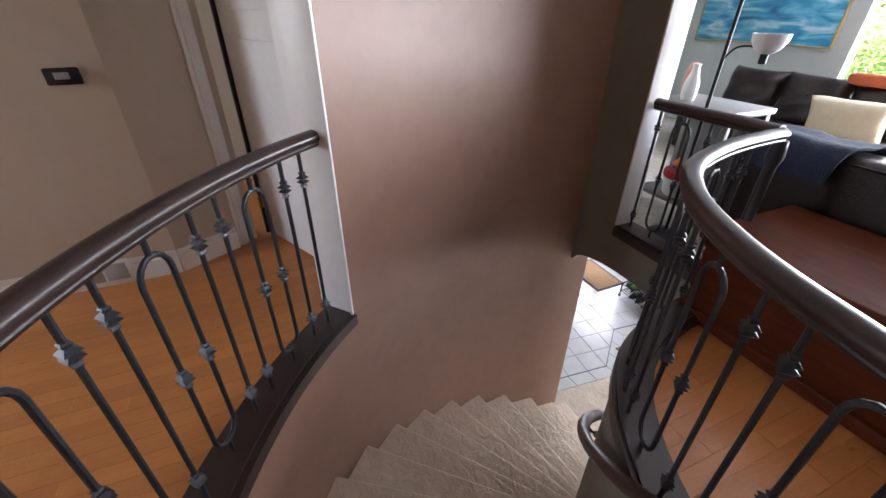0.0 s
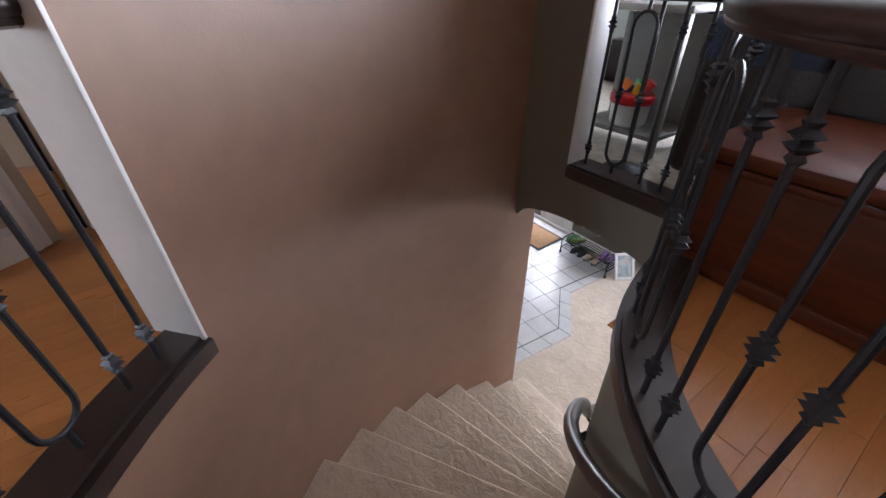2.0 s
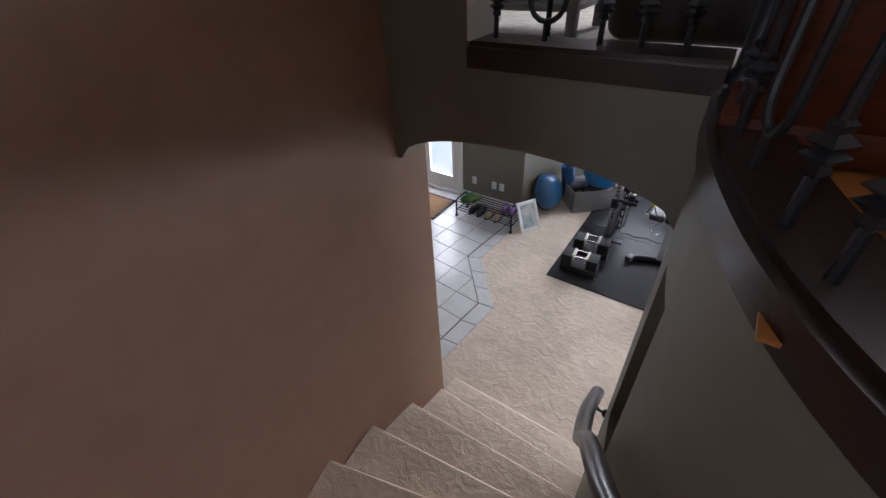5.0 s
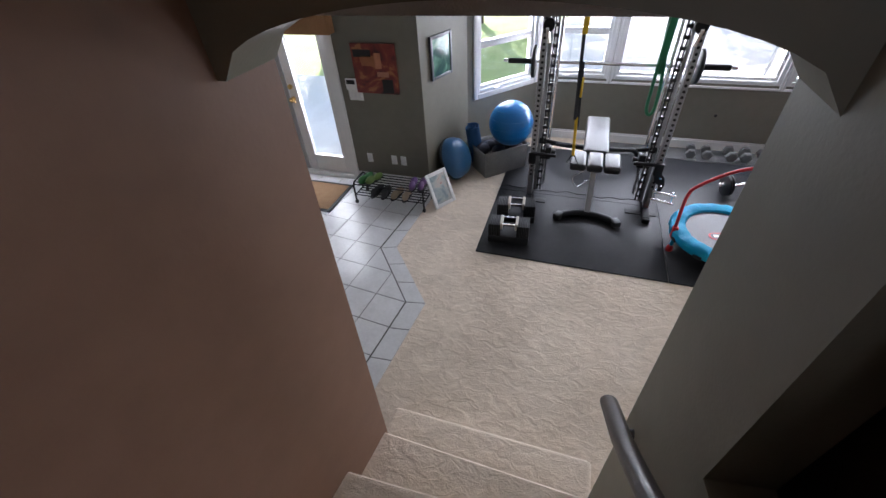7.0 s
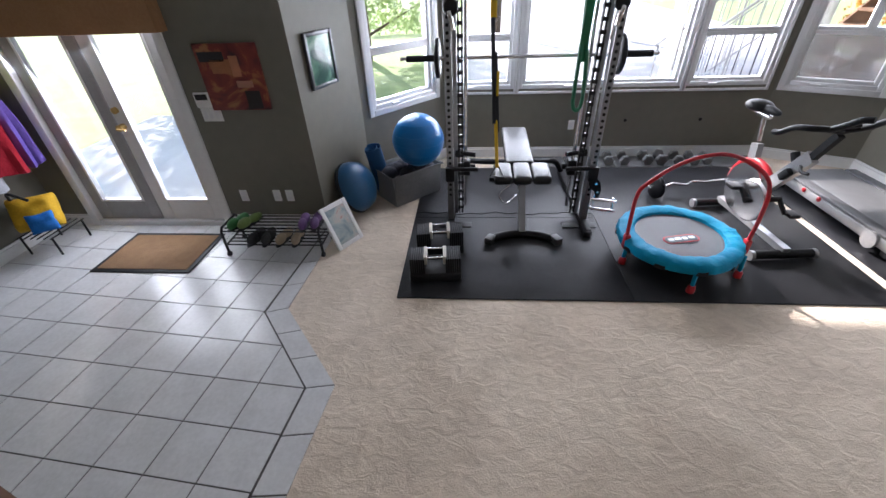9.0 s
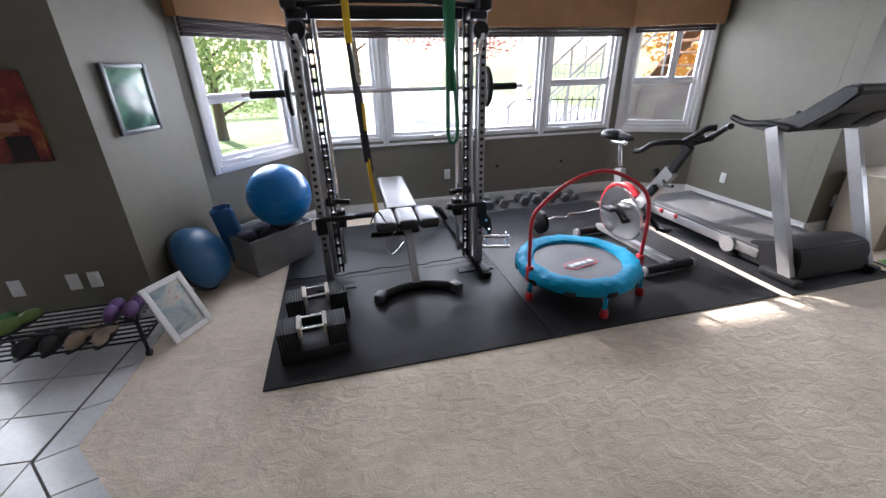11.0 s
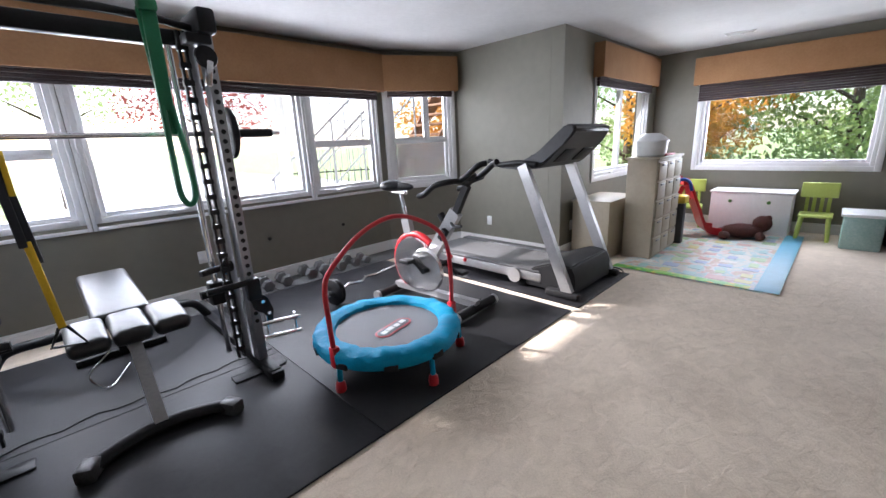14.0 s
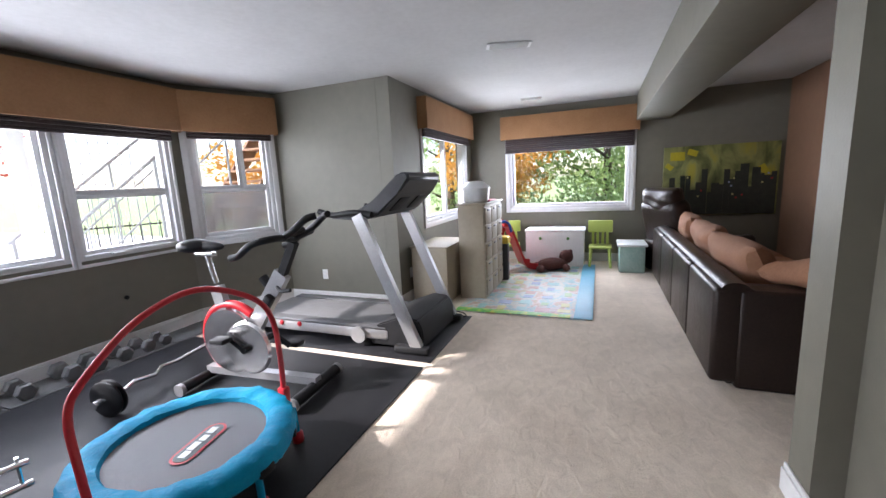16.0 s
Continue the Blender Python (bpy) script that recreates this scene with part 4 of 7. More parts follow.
for (a, b), (c, d) in zip(zip(EDGE[:3], EDGE[1:4]), zip(INFIELD[:3], INFIELD[1:4])):
    n = max(2, round((Vector(b) - Vector(a)).length / 0.30))
    for i in range(n):
        A, Bq, C, D = (Vector(a).lerp(Vector(b), (i + 0.015) / n), Vector(a).lerp(Vector(b), (i + 0.985) / n), Vector(c).lerp(Vector(d), (i + 0.985) / n), Vector(c).lerp(Vector(d), (i + 0.015) / n))
        tile_piece([tuple(A), tuple(Bq), tuple(C.lerp(Bq, 0.07)), tuple(D.lerp(A, 0.07))])

# ---- things: entry ----
COIR = mat("tan coir", (0.34, 0.2, 0.1), (0.27, 0.15, 0.075), 12, 0.95, bump=0.8, bscale=300)
dm = thing("doormat", "tan coir doormat with a dark rubber border", "doormat", pose(-2.865, 6.57, 0.008))
part("border", bx(B(), (0, 0, 0.005), (0.88, 0.6, 0.010), 0.003), BLACKP, dm)
part("coir_top", bx(B(), (0, 0, 0.010), (0.80, 0.52, 0.012), 0.004), COIR, dm)

sr = thing("shoe_rack", "low black metal shoe rack on castors", "shoe rack", pose(-1.78, 6.67, 0.008))
for z in (0.11, 0.245):
    for i in range(6):
        part("rod", cyl(B(), (-0.42, -0.13 + 0.052 * i, z), (0.42, -0.13 + 0.052 * i, z), 0.0065, seg=8), BLACKM, sr)
for x in (-0.42, 0.42):
    bm = B()
    tube(bm, [(x, -0.14, 0.045), (x, -0.14, 0.24), (x, -0.11, 0.27), (x, 0.11, 0.27), (x, 0.14, 0.24), (x, 0.14, 0.045)], 0.011, 8)
    cyl(bm, (x, -0.14, 0.11), (x, 0.14, 0.11), 0.008, seg=8)
    part("side_frame", bm, BLACKM, sr)
    for y in (-0.14, 0.14):
        part("castor", cyl(B(), (x - 0.012, y, 0.022), (x + 0.012, y, 0.022), 0.022, seg=14), BLACKP, sr)


def shoe(x, y, z, rot, c, label):
    m = mat("shoe fabric " + label[:12], c, tuple(v * 0.7 for v in c), 20, 0.7, bump=0.3, bscale=200)
    s = thing("shoe", label, "shoe", pose(x, y, z, 0, 0, rot), "shoes on the rack")
    bm = B()
    ball(bm, (0.06, 0, 0.035), (0.075, 0.042, 0.035), 16, 8)
    ball(bm, (-0.055, 0, 0.045), (0.07, 0.036, 0.045), 16, 8)
    part("upper", bm, m, s)
    bm = B()
    ball(bm, (0.0, 0, 0.01), (0.14, 0.045, 0.012), 18, 6)
    part("sole", bm, BLACKP, s)


for x, y, z, rt, c, lb in ((-2.08, 6.62, 0.26, 80, (0.02, 0.14, 0.03), "bright green running shoe on a shoe rack"), (-1.98, 6.63, 0.26, 70, (0.1, 0.16, 0.03), "green and yellow trainer on a shoe rack"), (-1.5, 6.62, 0.26, 100, (0.09, 0.03, 0.14), "dark purple sneaker on a shoe rack"), (-1.4, 6.64, 0.26, 95, (0.08, 0.03, 0.12), "purple sneaker on a shoe rack"), (-1.95, 6.6, 0.125, 85, (0.02, 0.02, 0.022), "black shoe on the lower rack shelf"), (-1.84, 6.6, 0.125, 95, (0.03, 0.03, 0.03), "black leather shoe on a lower shelf"), (-1.7, 6.6, 0.125, 85, (0.4, 0.3, 0.2), "tan canvas shoe on the lower shelf"), (-1.58, 6.6, 0.125, 95, (0.45, 0.34, 0.24), "beige canvas shoe on the lower shelf")):
    shoe(x, y, z + 0.008, rt, c, lb)


def picture(name, label, w, h, m, frame_m, fw, inner, category="picture", depth=0.025):
    """A hung or leaning picture: x across, z up, front towards -y."""
    p = thing(name, label, category, m)
    if fw:
        bm = B()
        for s in (-1, 1):
            bx(bm, (s * (w / 2 - fw / 2), 0, h / 2), (fw, depth, h), 0.004)
            bx(bm, (0, 0, h / 2 + s * (h / 2 - fw / 2)), (w - 2 * fw, depth, fw), 0.004)
        part("frame", bm, frame_m, p)
    part("canvas", bx(B(), (0, 0.004, h / 2), (w - 1.6 * fw, depth - 0.01 if fw else depth, h - 1.6 * fw), 0.002 if fw else 0.004), inner, p)
    return p


def paint_mat(name, stops, scale, rough=0.5, dist=1.5, seed=0.0, stretch=(1, 1, 1)):
    """Painted canvas: broad areas of several colours."""
    m = bpy.data.materials.new(name)
    m.use_nodes = True
    n, l = m.node_tree.nodes, m.node_tree.links
    p = n["Principled BSDF"]
    p.inputs["Roughness"].default_value = rough
    tc, mp, ns, cr = (n.new(k) for k in ("ShaderNodeTexCoord", "ShaderNodeMapping", "ShaderNodeTexNoise", "ShaderNodeValToRGB"))
    mp.inputs["Location"].default_value = (seed, seed * 1.7, seed * 0.6)
    mp.inputs["Scale"].default_value = stretch
    ns.inputs["Scale"].default_value, ns.inputs["Distortion"].default_value, ns.inputs["Detail"].default_value = scale, dist, 5
    el = cr.color_ramp.elements
    while len(el) < len(stops):
        el.new(0.5)
    for e, (q, c) in zip(el, stops):
        e.position, e.color = q, (*c, 1)
    l.new(tc.outputs["Object"], mp.inputs[0])
    l.new(mp.outputs[0], ns.inputs["Vector"])
    l.new(ns.outputs[0], cr.inputs[0])
    l.new(cr.outputs[0], p.inputs["Base Color"])
    b = n.new("ShaderNodeBump")
    b.inputs["Strength"].default_value = 0.25
    l.new(ns.outputs[0], b.inputs["Height"])
    l.new(b.outputs[0], p.inputs["Normal"])
    return m


ABSTRACT = paint_mat("abstract red canvas", [(0.35, (0.02, 0.012, 0.012)), (0.45, (0.14, 0.018, 0.016)), (0.55, (0.2, 0.03, 0.02)), (0.62, (0.35, 0.14, 0.05))], 3.5, seed=2.0)
ab = picture("abstract_painting", "unframed abstract painting in dark red and orange", 0.49, 0.49, pose(-1.965, 7.032, 1.12), WHITE, 0, ABSTRACT, "painting", 0.03)
for i, (x, z, w, h, c) in enumerate(((-0.06, 0.33, 0.16, 0.1, (0.4, 0.15, 0.06)), (0.05, 0.33, 0.07, 0.15, (0.5, 0.2, 0.1)), (0.09, 0.2, 0.13, 0.05, (0.48, 0.22, 0.14)), (0.13, 0.08, 0.12, 0.14, (0.02, 0.015, 0.015)), (-0.12, 0.4, 0.2, 0.07, (0.025, 0.02, 0.02)))):
    part("painted_area", bx(B(), (x, -0.0155, z), (w, 0.003, h), 0.001), mat("paint area %d" % i, c, tuple(v * 0.7 for v in c), 14, 0.5, bump=0.2, bscale=60), ab)
GREENP = paint_mat("green landscape print", [(0.35, (0.05, 0.12, 0.1)), (0.5, (0.14, 0.3, 0.22)), (0.65, (0.3, 0.45, 0.33))], 4, 0.2, seed=5)
wd = (Vector((-1.2, 7.85)) - Vector((-1.47, 7.05))).normalized()
picture("framed_print", "green framed print in a dark metal frame", 0.36, 0.42, along((-1.47 + wd.x * 0.33, 7.05 + wd.y * 0.33), (-1.2, 7.85)) @ pose(0, -0.02, 1.22), mat("pewter frame", (0.12, 0.13, 0.14), None, 8, 0.35, metal=0.5), 0.03, GREENP)
al = thing("alarm_panel", "white wall-mounted alarm keypad with a dark screen", "keypad", pose(-2.28, 7.036, 1.2))
part("case", bx(B(), (0, 0, 0), (0.13, 0.025, 0.12), 0.008), WHITE, al)
part("screen", bx(B(), (0, -0.0135, 0.025), (0.1, 0.004, 0.045), 0.002), BLACKP, al)
sp = thing("switch_plate", "white multi-gang light switch plate", "switch", pose(-2.25, 7.045, 1.08))
part("plate", bx(B(), (0, 0, 0), (0.17, 0.008, 0.11), 0.003), WHITE, sp)
for i in range(3):
    part("rocker", bx(B(), (-0.05 + 0.05 * i, -0.006, 0), (0.03, 0.006, 0.065), 0.002), VINYL, sp)


def outlet(m):
    o = thing("wall_outlet", "white wall socket plate near the baseboard", "outlet", m, "wall outlets")
    part("plate", bx(B(), (0, 0, 0), (0.072, 0.007, 0.115), 0.003), WHITE, o)
    for z in (-0.022, 0.022):
        part("socket", bx(B(), (0, -0.0045, z), (0.034, 0.003, 0.028), 0.003), VINYL, o)


for x in (-2.22, -1.9, -1.78):
    outlet(pose(x, 7.045, 0.33))
outlet(pose(4.195, 7.83, 0.33, 0, 0, -90))
outlet(pose(4.46, 6.836, 0.33))
outlet(pose(1.12, 8.776, 0.4))
outlet(pose(6.995, 3.0, 0.33, 0, 0, -90))
for x in (1.75, 2.62):
    s = thing("wall_peg", "small dark cable grommet in the wall", "grommet", pose(x, 8.775, 0.45))
    part("cap", cyl(B(), (0, 0, 0), (0, -0.012, 0), 0.018), BLACKP, s)

# coats, cap and bags hung beside the door


def hung_cloth(w, d, h, seed, narrow=0.45):
    """A garment hanging from its top: narrow shoulders, folds that deepen downwards."""
    rng, bm, rings = random.Random(seed), B(), []
    ph = [rng.uniform(0, 6) for _ in range(3)]
    for k in range(9):
        u = k / 8
        f = narrow + (1 - narrow) * min(1.0, u * 2.2) ** 0.6
        fold = 0.05 + 0.16 * u
        rings.append([])
        for j in range(28):
            a = 2 * math.pi * j / 28
            r = f * (1 + fold * math.sin(5 * a + ph[0]) + 0.5 * fold * math.sin(9 * a + ph[1] + 2 * u))
            rings[-1].append(bm.verts.new((w / 2 * r * math.cos(a), d / 2 * r * math.sin(a), h * (1 - u) + 0.012 * math.sin(3 * a + ph[2]))))
    for p, q in zip(rings, rings[1:]):
        for j in range(28):
            bm.faces.new((p[j], p[(j + 1) % 28], q[(j + 1) % 28], q[j]))
    bm.faces.new(rings[0])
    bm.faces.new(rings[-1][::-1])
    return bm


def cloth_mat(name, c):
    return mat(name, c, tuple(v * 0.72 for v in c), 7, 0.8, bump=0.5, bscale=45, spec=0.2)


hooks = thing("coat_rail", "dark wooden coat rail with iron hooks on the wall", "coat rack", pose(-4.19, 6.62, 1.5))
part("board", bx(B(), (0.012, 0, 0), (0.022, 0.8, 0.09), 0.005), DARKWOOD, hooks)
for y in (-0.3, -0.1, 0.1, 0.3):
    part("hook", tube(B(), smooth_line([(0.02, y, 0.0), (0.07, y, -0.03), (0.1, y, -0.01), (0.1, y, 0.03)], 3), 0.007, 8), IRON, hooks)
for nm, cat, lb, p, dim, c, sd in (("red_jacket", "jacket", "red winter jacket hanging from a wall hook", (-3.99, 6.72, 0.72), (0.24, 0.26, 0.72), (0.42, 0.015, 0.03), 1), ("purple_jacket", "jacket", "purple child's jacket hanging from a wall hook", (-3.97, 6.9, 0.72), (0.2, 0.16, 0.6), (0.14, 0.09, 0.36), 2), ("grey_coat", "coat", "pale grey coat hanging from a wall hook", (-4.02, 6.5, 0.62), (0.22, 0.22, 0.8), (0.5, 0.52, 0.56), 3), ("navy_coat", "coat", "dark navy coat hanging from a wall hook", (-4.03, 6.3, 0.5), (0.22, 0.2, 0.95), (0.03, 0.04, 0.09), 4)):
    o = thing(nm, lb, cat, pose(*p))
    part("body", hung_cloth(*dim, sd), cloth_mat(lb[:18] + " cloth", c), o)
cap = thing("lime_cap", "lime yellow knitted cap hanging above the jackets", "cap", pose(-3.98, 6.8, 1.26))
part("crown", lathe(B(), [(0.105, 0.0), (0.118, 0.03), (0.112, 0.09), (0.08, 0.145), (0.03, 0.17)], seg=22), cloth_mat("lime knit", (0.5, 0.56, 0.02)), cap)
part("brim", lathe(B(), [(0.11, -0.02), (0.124, -0.015), (0.124, 0.02), (0.112, 0.03)], seg=22), cloth_mat("lime knit brim", (0.42, 0.48, 0.02)), cap)
stand = thing("boot_stand", "small black wire stand beneath the coats", "stand", pose(-3.93, 6.68, 0.008))
for x in (-0.14, 0.16):
    for y in (-0.16, 0.16):
        part("leg", cyl(B(), (x, y, 0), (x, y, 0.17), 0.009, seg=8), BLACKM, stand)
for i in range(6):
    part("rod", cyl(B(), (-0.15 + 0.063 * i, -0.18, 0.175), (-0.15 + 0.063 * i, 0.18, 0.175), 0.006, seg=8), BLACKM, stand)
bag = thing("yellow_bag", "yellow and blue kit bag on the small stand", "bag", pose(-3.93, 6.66, 0.192))
part("body", turned(pillow(0.34, 0.3, 0.26, 3), pose(0, 0, 0.17, 70, 0, 30)), cloth_mat("yellow nylon", (0.62, 0.36, 0.02)), bag)
part("pocket", turned(pillow(0.2, 0.18, 0.12, 4), pose(0.1, -0.08, 0.12, 70, 0, 40)), cloth_mat("blue nylon", (0.02, 0.16, 0.5)), bag)
part("strap", tube(B(), smooth_line([(-0.1, -0.05, 0.3), (-0.02, -0.1, 0.4), (0.08, -0.06, 0.32)], 4), 0.012, 8), BLACKP, bag)

# ---- things: gym ----
BALLBLUE = mat("bright blue plastic", (0.0, 0.2, 0.45), None, 6, 0.4)
LADDER = mat("ladder rod dark", (0.02, 0.02, 0.022), None, 10, 0.4, metal=0.3)
rack = thing("smith_machine", "silver smith machine with black fittings on the mat", "gym rack", pose(0.33, 7.1, 0.012))
for s in (-1, 1):
    x = s * 0.61
    bm = B()
    bx(bm, (x, 0, 1.0), (0.055, 0.085, 1.96), 0.006)
    up = part("upright", bm, SILVER, rack)
    for i in range(32):
        z = 0.32 + 0.05 * i
        bm = B()
        cyl(bm, (x, -0.0435, z), (x, -0.046, z), 0.013, seg=10)
        part("hole_ring", bm, BLACKP, up)
    bm = B()
    cyl(bm, (x - s * 0.13, 0.16, 0.1), (x - s * 0.13, 0.16, 1.92), 0.017, seg=12)
    part("guide_rod", bm, CHROME, rack)
    bm = B()
    for q in (0.075, 0.105):
        bx(bm, (x - s * q, 0.07, 1.0), (0.012, 0.03, 1.84), 0.0)
    for i in range(21):
        bx(bm, (x - s * 0.09, 0.07, 0.14 + 0.085 * i), (0.05, 0.034, 0.028), 0.0)
    part("catch_ladder", bm, LADDER, rack)
    bm = B()
    bx(bm, (x, 0.45, 0.035), (0.065, 1.35, 0.06), 0.008)
    bx(bm, (x, -0.17, 0.03), (0.075, 0.16, 0.055), 0.012)
    part("base_rail", bm, BLACKM, rack)
    bm = B()
    bx(bm, (x, 0.06, 1.95), (0.09, 0.3, 0.12), 0.02)
    bx(bm, (x - s * 0.04, 0.0, 1.87), (0.12, 0.11, 0.05), 0.01)
    part("top_bracket", bm, BLACKM, rack)
    bm = B()
    lathe(bm, [(0.02, -0.012), (0.05, -0.012), (0.055, 0.0), (0.05, 0.012), (0.02, 0.012)], seg=18)
    turned(bm, pose(x - s * 0.03, -0.075, 1.78, 90))
    part("pulley", bm, BLACKM, rack)
    part("pulley_bracket", bx(B(), (x - s * 0.03, -0.078, 1.70), (0.034, 0.03, 0.13), 0.01, (0, 12 * s, 0)), CHROME, rack)
    bm = B()
    bx(bm, (x, -0.07, 0.53), (0.08, 0.05, 0.13), 0.012)
    cyl(bm, (x - s * 0.03, -0.08, 0.58), (x - s * 0.24, -0.08, 0.58), 0.018, seg=10)
    part("safety_catch", bm, BLACKM, rack)
    if s > 0:
        bm = B()
        prism(bm, [(-0.05, 0.09), (0.01, 0.1), (0.055, 0.05), (0.075, -0.03), (0.06, -0.1), (0.03, -0.11), (0.02, -0.04), (-0.03, 0.0)], 0, 0.012)
        turned(bm, pose(x + s * 0.02, -0.062, 0.4, 90) @ Matrix.Diagonal((s, 1, 1, 1)))
        hook = part("hook_plate", bm, BLACKM, rack)
        for q, w in ((0.02, 0.04), (0.045, -0.04)):
            part("bolt", cyl(B(), (x + s * (0.02 + q), -0.072, 0.4 + w), (x + s * (0.02 + q), -0.08, 0.4 + w), 0.011, seg=10), CHROME, hook)
    part("plate_peg", cyl(B(), (x - s * 0.06, 0.1, 0.66), (x - s * 0.22, 0.06, 0.655), 0.02, seg=12), BLACKM, rack)
    part("peg_sleeve", cyl(B(), (x - s * 0.05, 0.1, 0.66), (x - s * 0.09, 0.09, 0.66), 0.04, seg=14), BLACKP, rack)
    part("guide_post", bx(B(), (x - s * 0.045, 0.1, 1.0), (0.035, 0.05, 1.88), 0.004), SILVER, rack)
    part("floor_plate", bx(B(), (x - s * 0.04, -0.05, 0.006), (0.3, 0.09, 0.01), 0.003), BLACKM, rack)
    bm = B()
    cyl(bm, (x - s * 0.1, 0.16, 0.5), (x - s * 0.22, 0.16, 0.5), 0.026, seg=12)
    bx(bm, (x - s * 0.13, 0.16, 0.5), (0.09, 0.09, 0.14), 0.012)
    part("carriage", bm, BLACKP, rack)
bm = B()
tube(bm, [(-0.6, 0.05, 1.93), (-0.4, -0.05, 1.93), (-0.2, -0.02, 1.95), (0, 0.0, 1.95), (0.2, -0.02, 1.95), (0.4, -0.05, 1.93), (0.6, 0.05, 1.93)], 0.018, 10)
part("pull_up_bar", bm, BLACKM, rack)
part("top_crossbar", bx(B(), (0, 0.17, 1.9), (1.2, 0.06, 0.08), 0.008), BLACKM, rack)
bm = B()
tube(bm, smooth_line([(-0.6, 1.05, 0.06), (-0.5, 1.0, 0.2), (-0.3, 0.86, 0.26), (0, 0.82, 0.27), (0.3, 0.86, 0.26), (0.5, 1.0, 0.2), (0.6, 1.05, 0.06)], 5), 0.03, 10)
part("rear_hoop", bm, BLACKM, rack)
bm = B()
for z in (0.335, 0.245):
    cyl(bm, (0.60, -0.15, z), (0.81, -0.19, z - 0.01), 0.013, seg=10)
for u in (0.12, 0.86):
    cyl(bm, (0.60 + 0.21 * u, -0.15 - 0.04 * u, 0.385 - 0.03 * u), (0.60 + 0.21 * u, -0.15 - 0.04 * u, 0.235), 0.007, seg=8)
part("foot_peg", bm, CHROME, rack)
part("lock_clip", bx(B(), (0.555, 0.13, 0.63), (0.05, 0.05, 0.06), 0.012), BALLBLUE, rack)
bar = part("barbell", cyl(B(), (-1.0, 0.16, 1.42), (1.0, 0.16, 1.42), 0.014), CHROME, rack)
for s in (-1, 1):
    bm = B()
    lathe(bm, [(0.03, -0.02), (0.13, -0.02), (0.145, -0.012), (0.145, 0.012), (0.13, 0.02), (0.03, 0.02)], seg=28)
    turned(bm, pose(s * 0.70, 0.16, 1.42, 0, 90))
    part("weight_plate", bm, BLACKP, rack)
    part("sleeve", cyl(B(), (s * 0.72, 0.16, 1.42), (s * 0.95, 0.16, 1.42), 0.025), BLACKM, rack)

STRAP = mat("black nylon strap", (0.02, 0.022, 0.028), None, 30, 0.7, bump=0.4, bscale=300)
YEL = mat("yellow nylon strap", (0.75, 0.48, 0.01), (0.65, 0.4, 0.01), 20, 0.6, bump=0.3, bscale=300)
ts = thing("suspension_trainer", "black and yellow suspension straps hanging from the bar", "exercise strap", pose(0.05, 7.05, 0))
part("anchor_loop", bx(B(), (0, 0, 1.84), (0.045, 0.02, 0.24), 0.006), YEL, ts)
bm = B()
bx(bm, (0.015, 0.0, 1.35), (0.03, 0.02, 0.75), 0.004, (0, -3, 0))
bx(bm, (0.045, 0.01, 1.2), (0.03, 0.016, 0.6), 0.004, (0, -4, 0))
part("strap", bm, STRAP, ts)
bm = B()
bx(bm, (0.06, 0.0, 0.8), (0.028, 0.018, 0.4), 0.004, (0, -4, 0))
bx(bm, (0.05, 0.0, 1.28), (0.02, 0.02, 0.18), 0.004)
part("foot_loop", bm, YEL, ts)
bm = B()
tube(bm, [(0.06, 0, 0.6), (0.02, 0, 0.52), (0.14, 0, 0.5), (0.09, 0, 0.6)], 0.008, 8, closed=True)
part("handle", bm, BLACKP, ts)
GREENB = mat("green rubber band", (0.005, 0.17, 0.07), (0.004, 0.13, 0.05), 10, 0.5, bump=0.15, bscale=80)
gb = thing("resistance_band", "green rubber resistance band looped over the bar", "exercise band", pose(0.70, 7.03, 0))
bm = B()
bx(bm, (0.0, 0, 1.76), (0.062, 0.022, 0.46), 0.008, (0, 1, 0))
bx(bm, (-0.012, 0.012, 1.70), (0.045, 0.016, 0.56), 0.006, (0, -2, 0))
bx(bm, (0.0, 0.0, 1.985), (0.075, 0.075, 0.05), 0.012)
tube(bm, smooth_line([(-0.02, 0, 1.56), (-0.022, 0, 1.3), (-0.02, 0, 1.13), (0.012, 0, 1.075), (0.044, 0, 1.13), (0.04, 0, 1.32), (0.015, 0, 1.56)], 5), 0.015, 8)
part("loop", bm, GREENB, gb)

# bench
bench = thing("weight_bench", "black padded weight bench with a curved steel foot", "weight bench", pose(0.36, 6.8, 0.012))
bm = B()
pts = [(-0.29 + 0.58 * i / 12, 0.10 * (1 - ((i - 6) / 6) ** 2) - 0.04, 0.035) for i in range(13)]
tube(bm, pts, 0.038, 10, flat=0.9)
part("front_foot", bm, BLACKM, bench)
for s in (-1, 1):
    part("foot_cap", bx(B(), (s * 0.285, -0.045, 0.035), (0.075, 0.1, 0.07), 0.014, (0, 0, 28 * s)), mat("worn grey cap", (0.1, 0.1, 0.105), (0.04, 0.04, 0.04), 12, 0.4), bench)
bm = B()
bar_between(bm, (0, 0.06, 0.05), (0.0, 0.36, 0.42), 0.055, 0.055)
part("front_post", bm, SILVER, bench)
bm = B()
bar_between(bm, (0, 0.36, 0.36), (0, 1.1, 0.3), 0.05, 0.06)
bar_between(bm, (0, 1.05, 0.32), (0, 1.2, 0.04), 0.05, 0.05)
bx(bm, (0, 1.22, 0.03), (0.5, 0.06, 0.05), 0.01)
part("spine", bm, BLACKM, bench)
for i, x in enumerate((-0.17, 0, 0.17)):
    part("seat_pad", bx(B(), (x, 0.40, 0.46), (0.165, 0.3, 0.085), 0.035, (6, 0, 0), 4), VINYLB, bench)
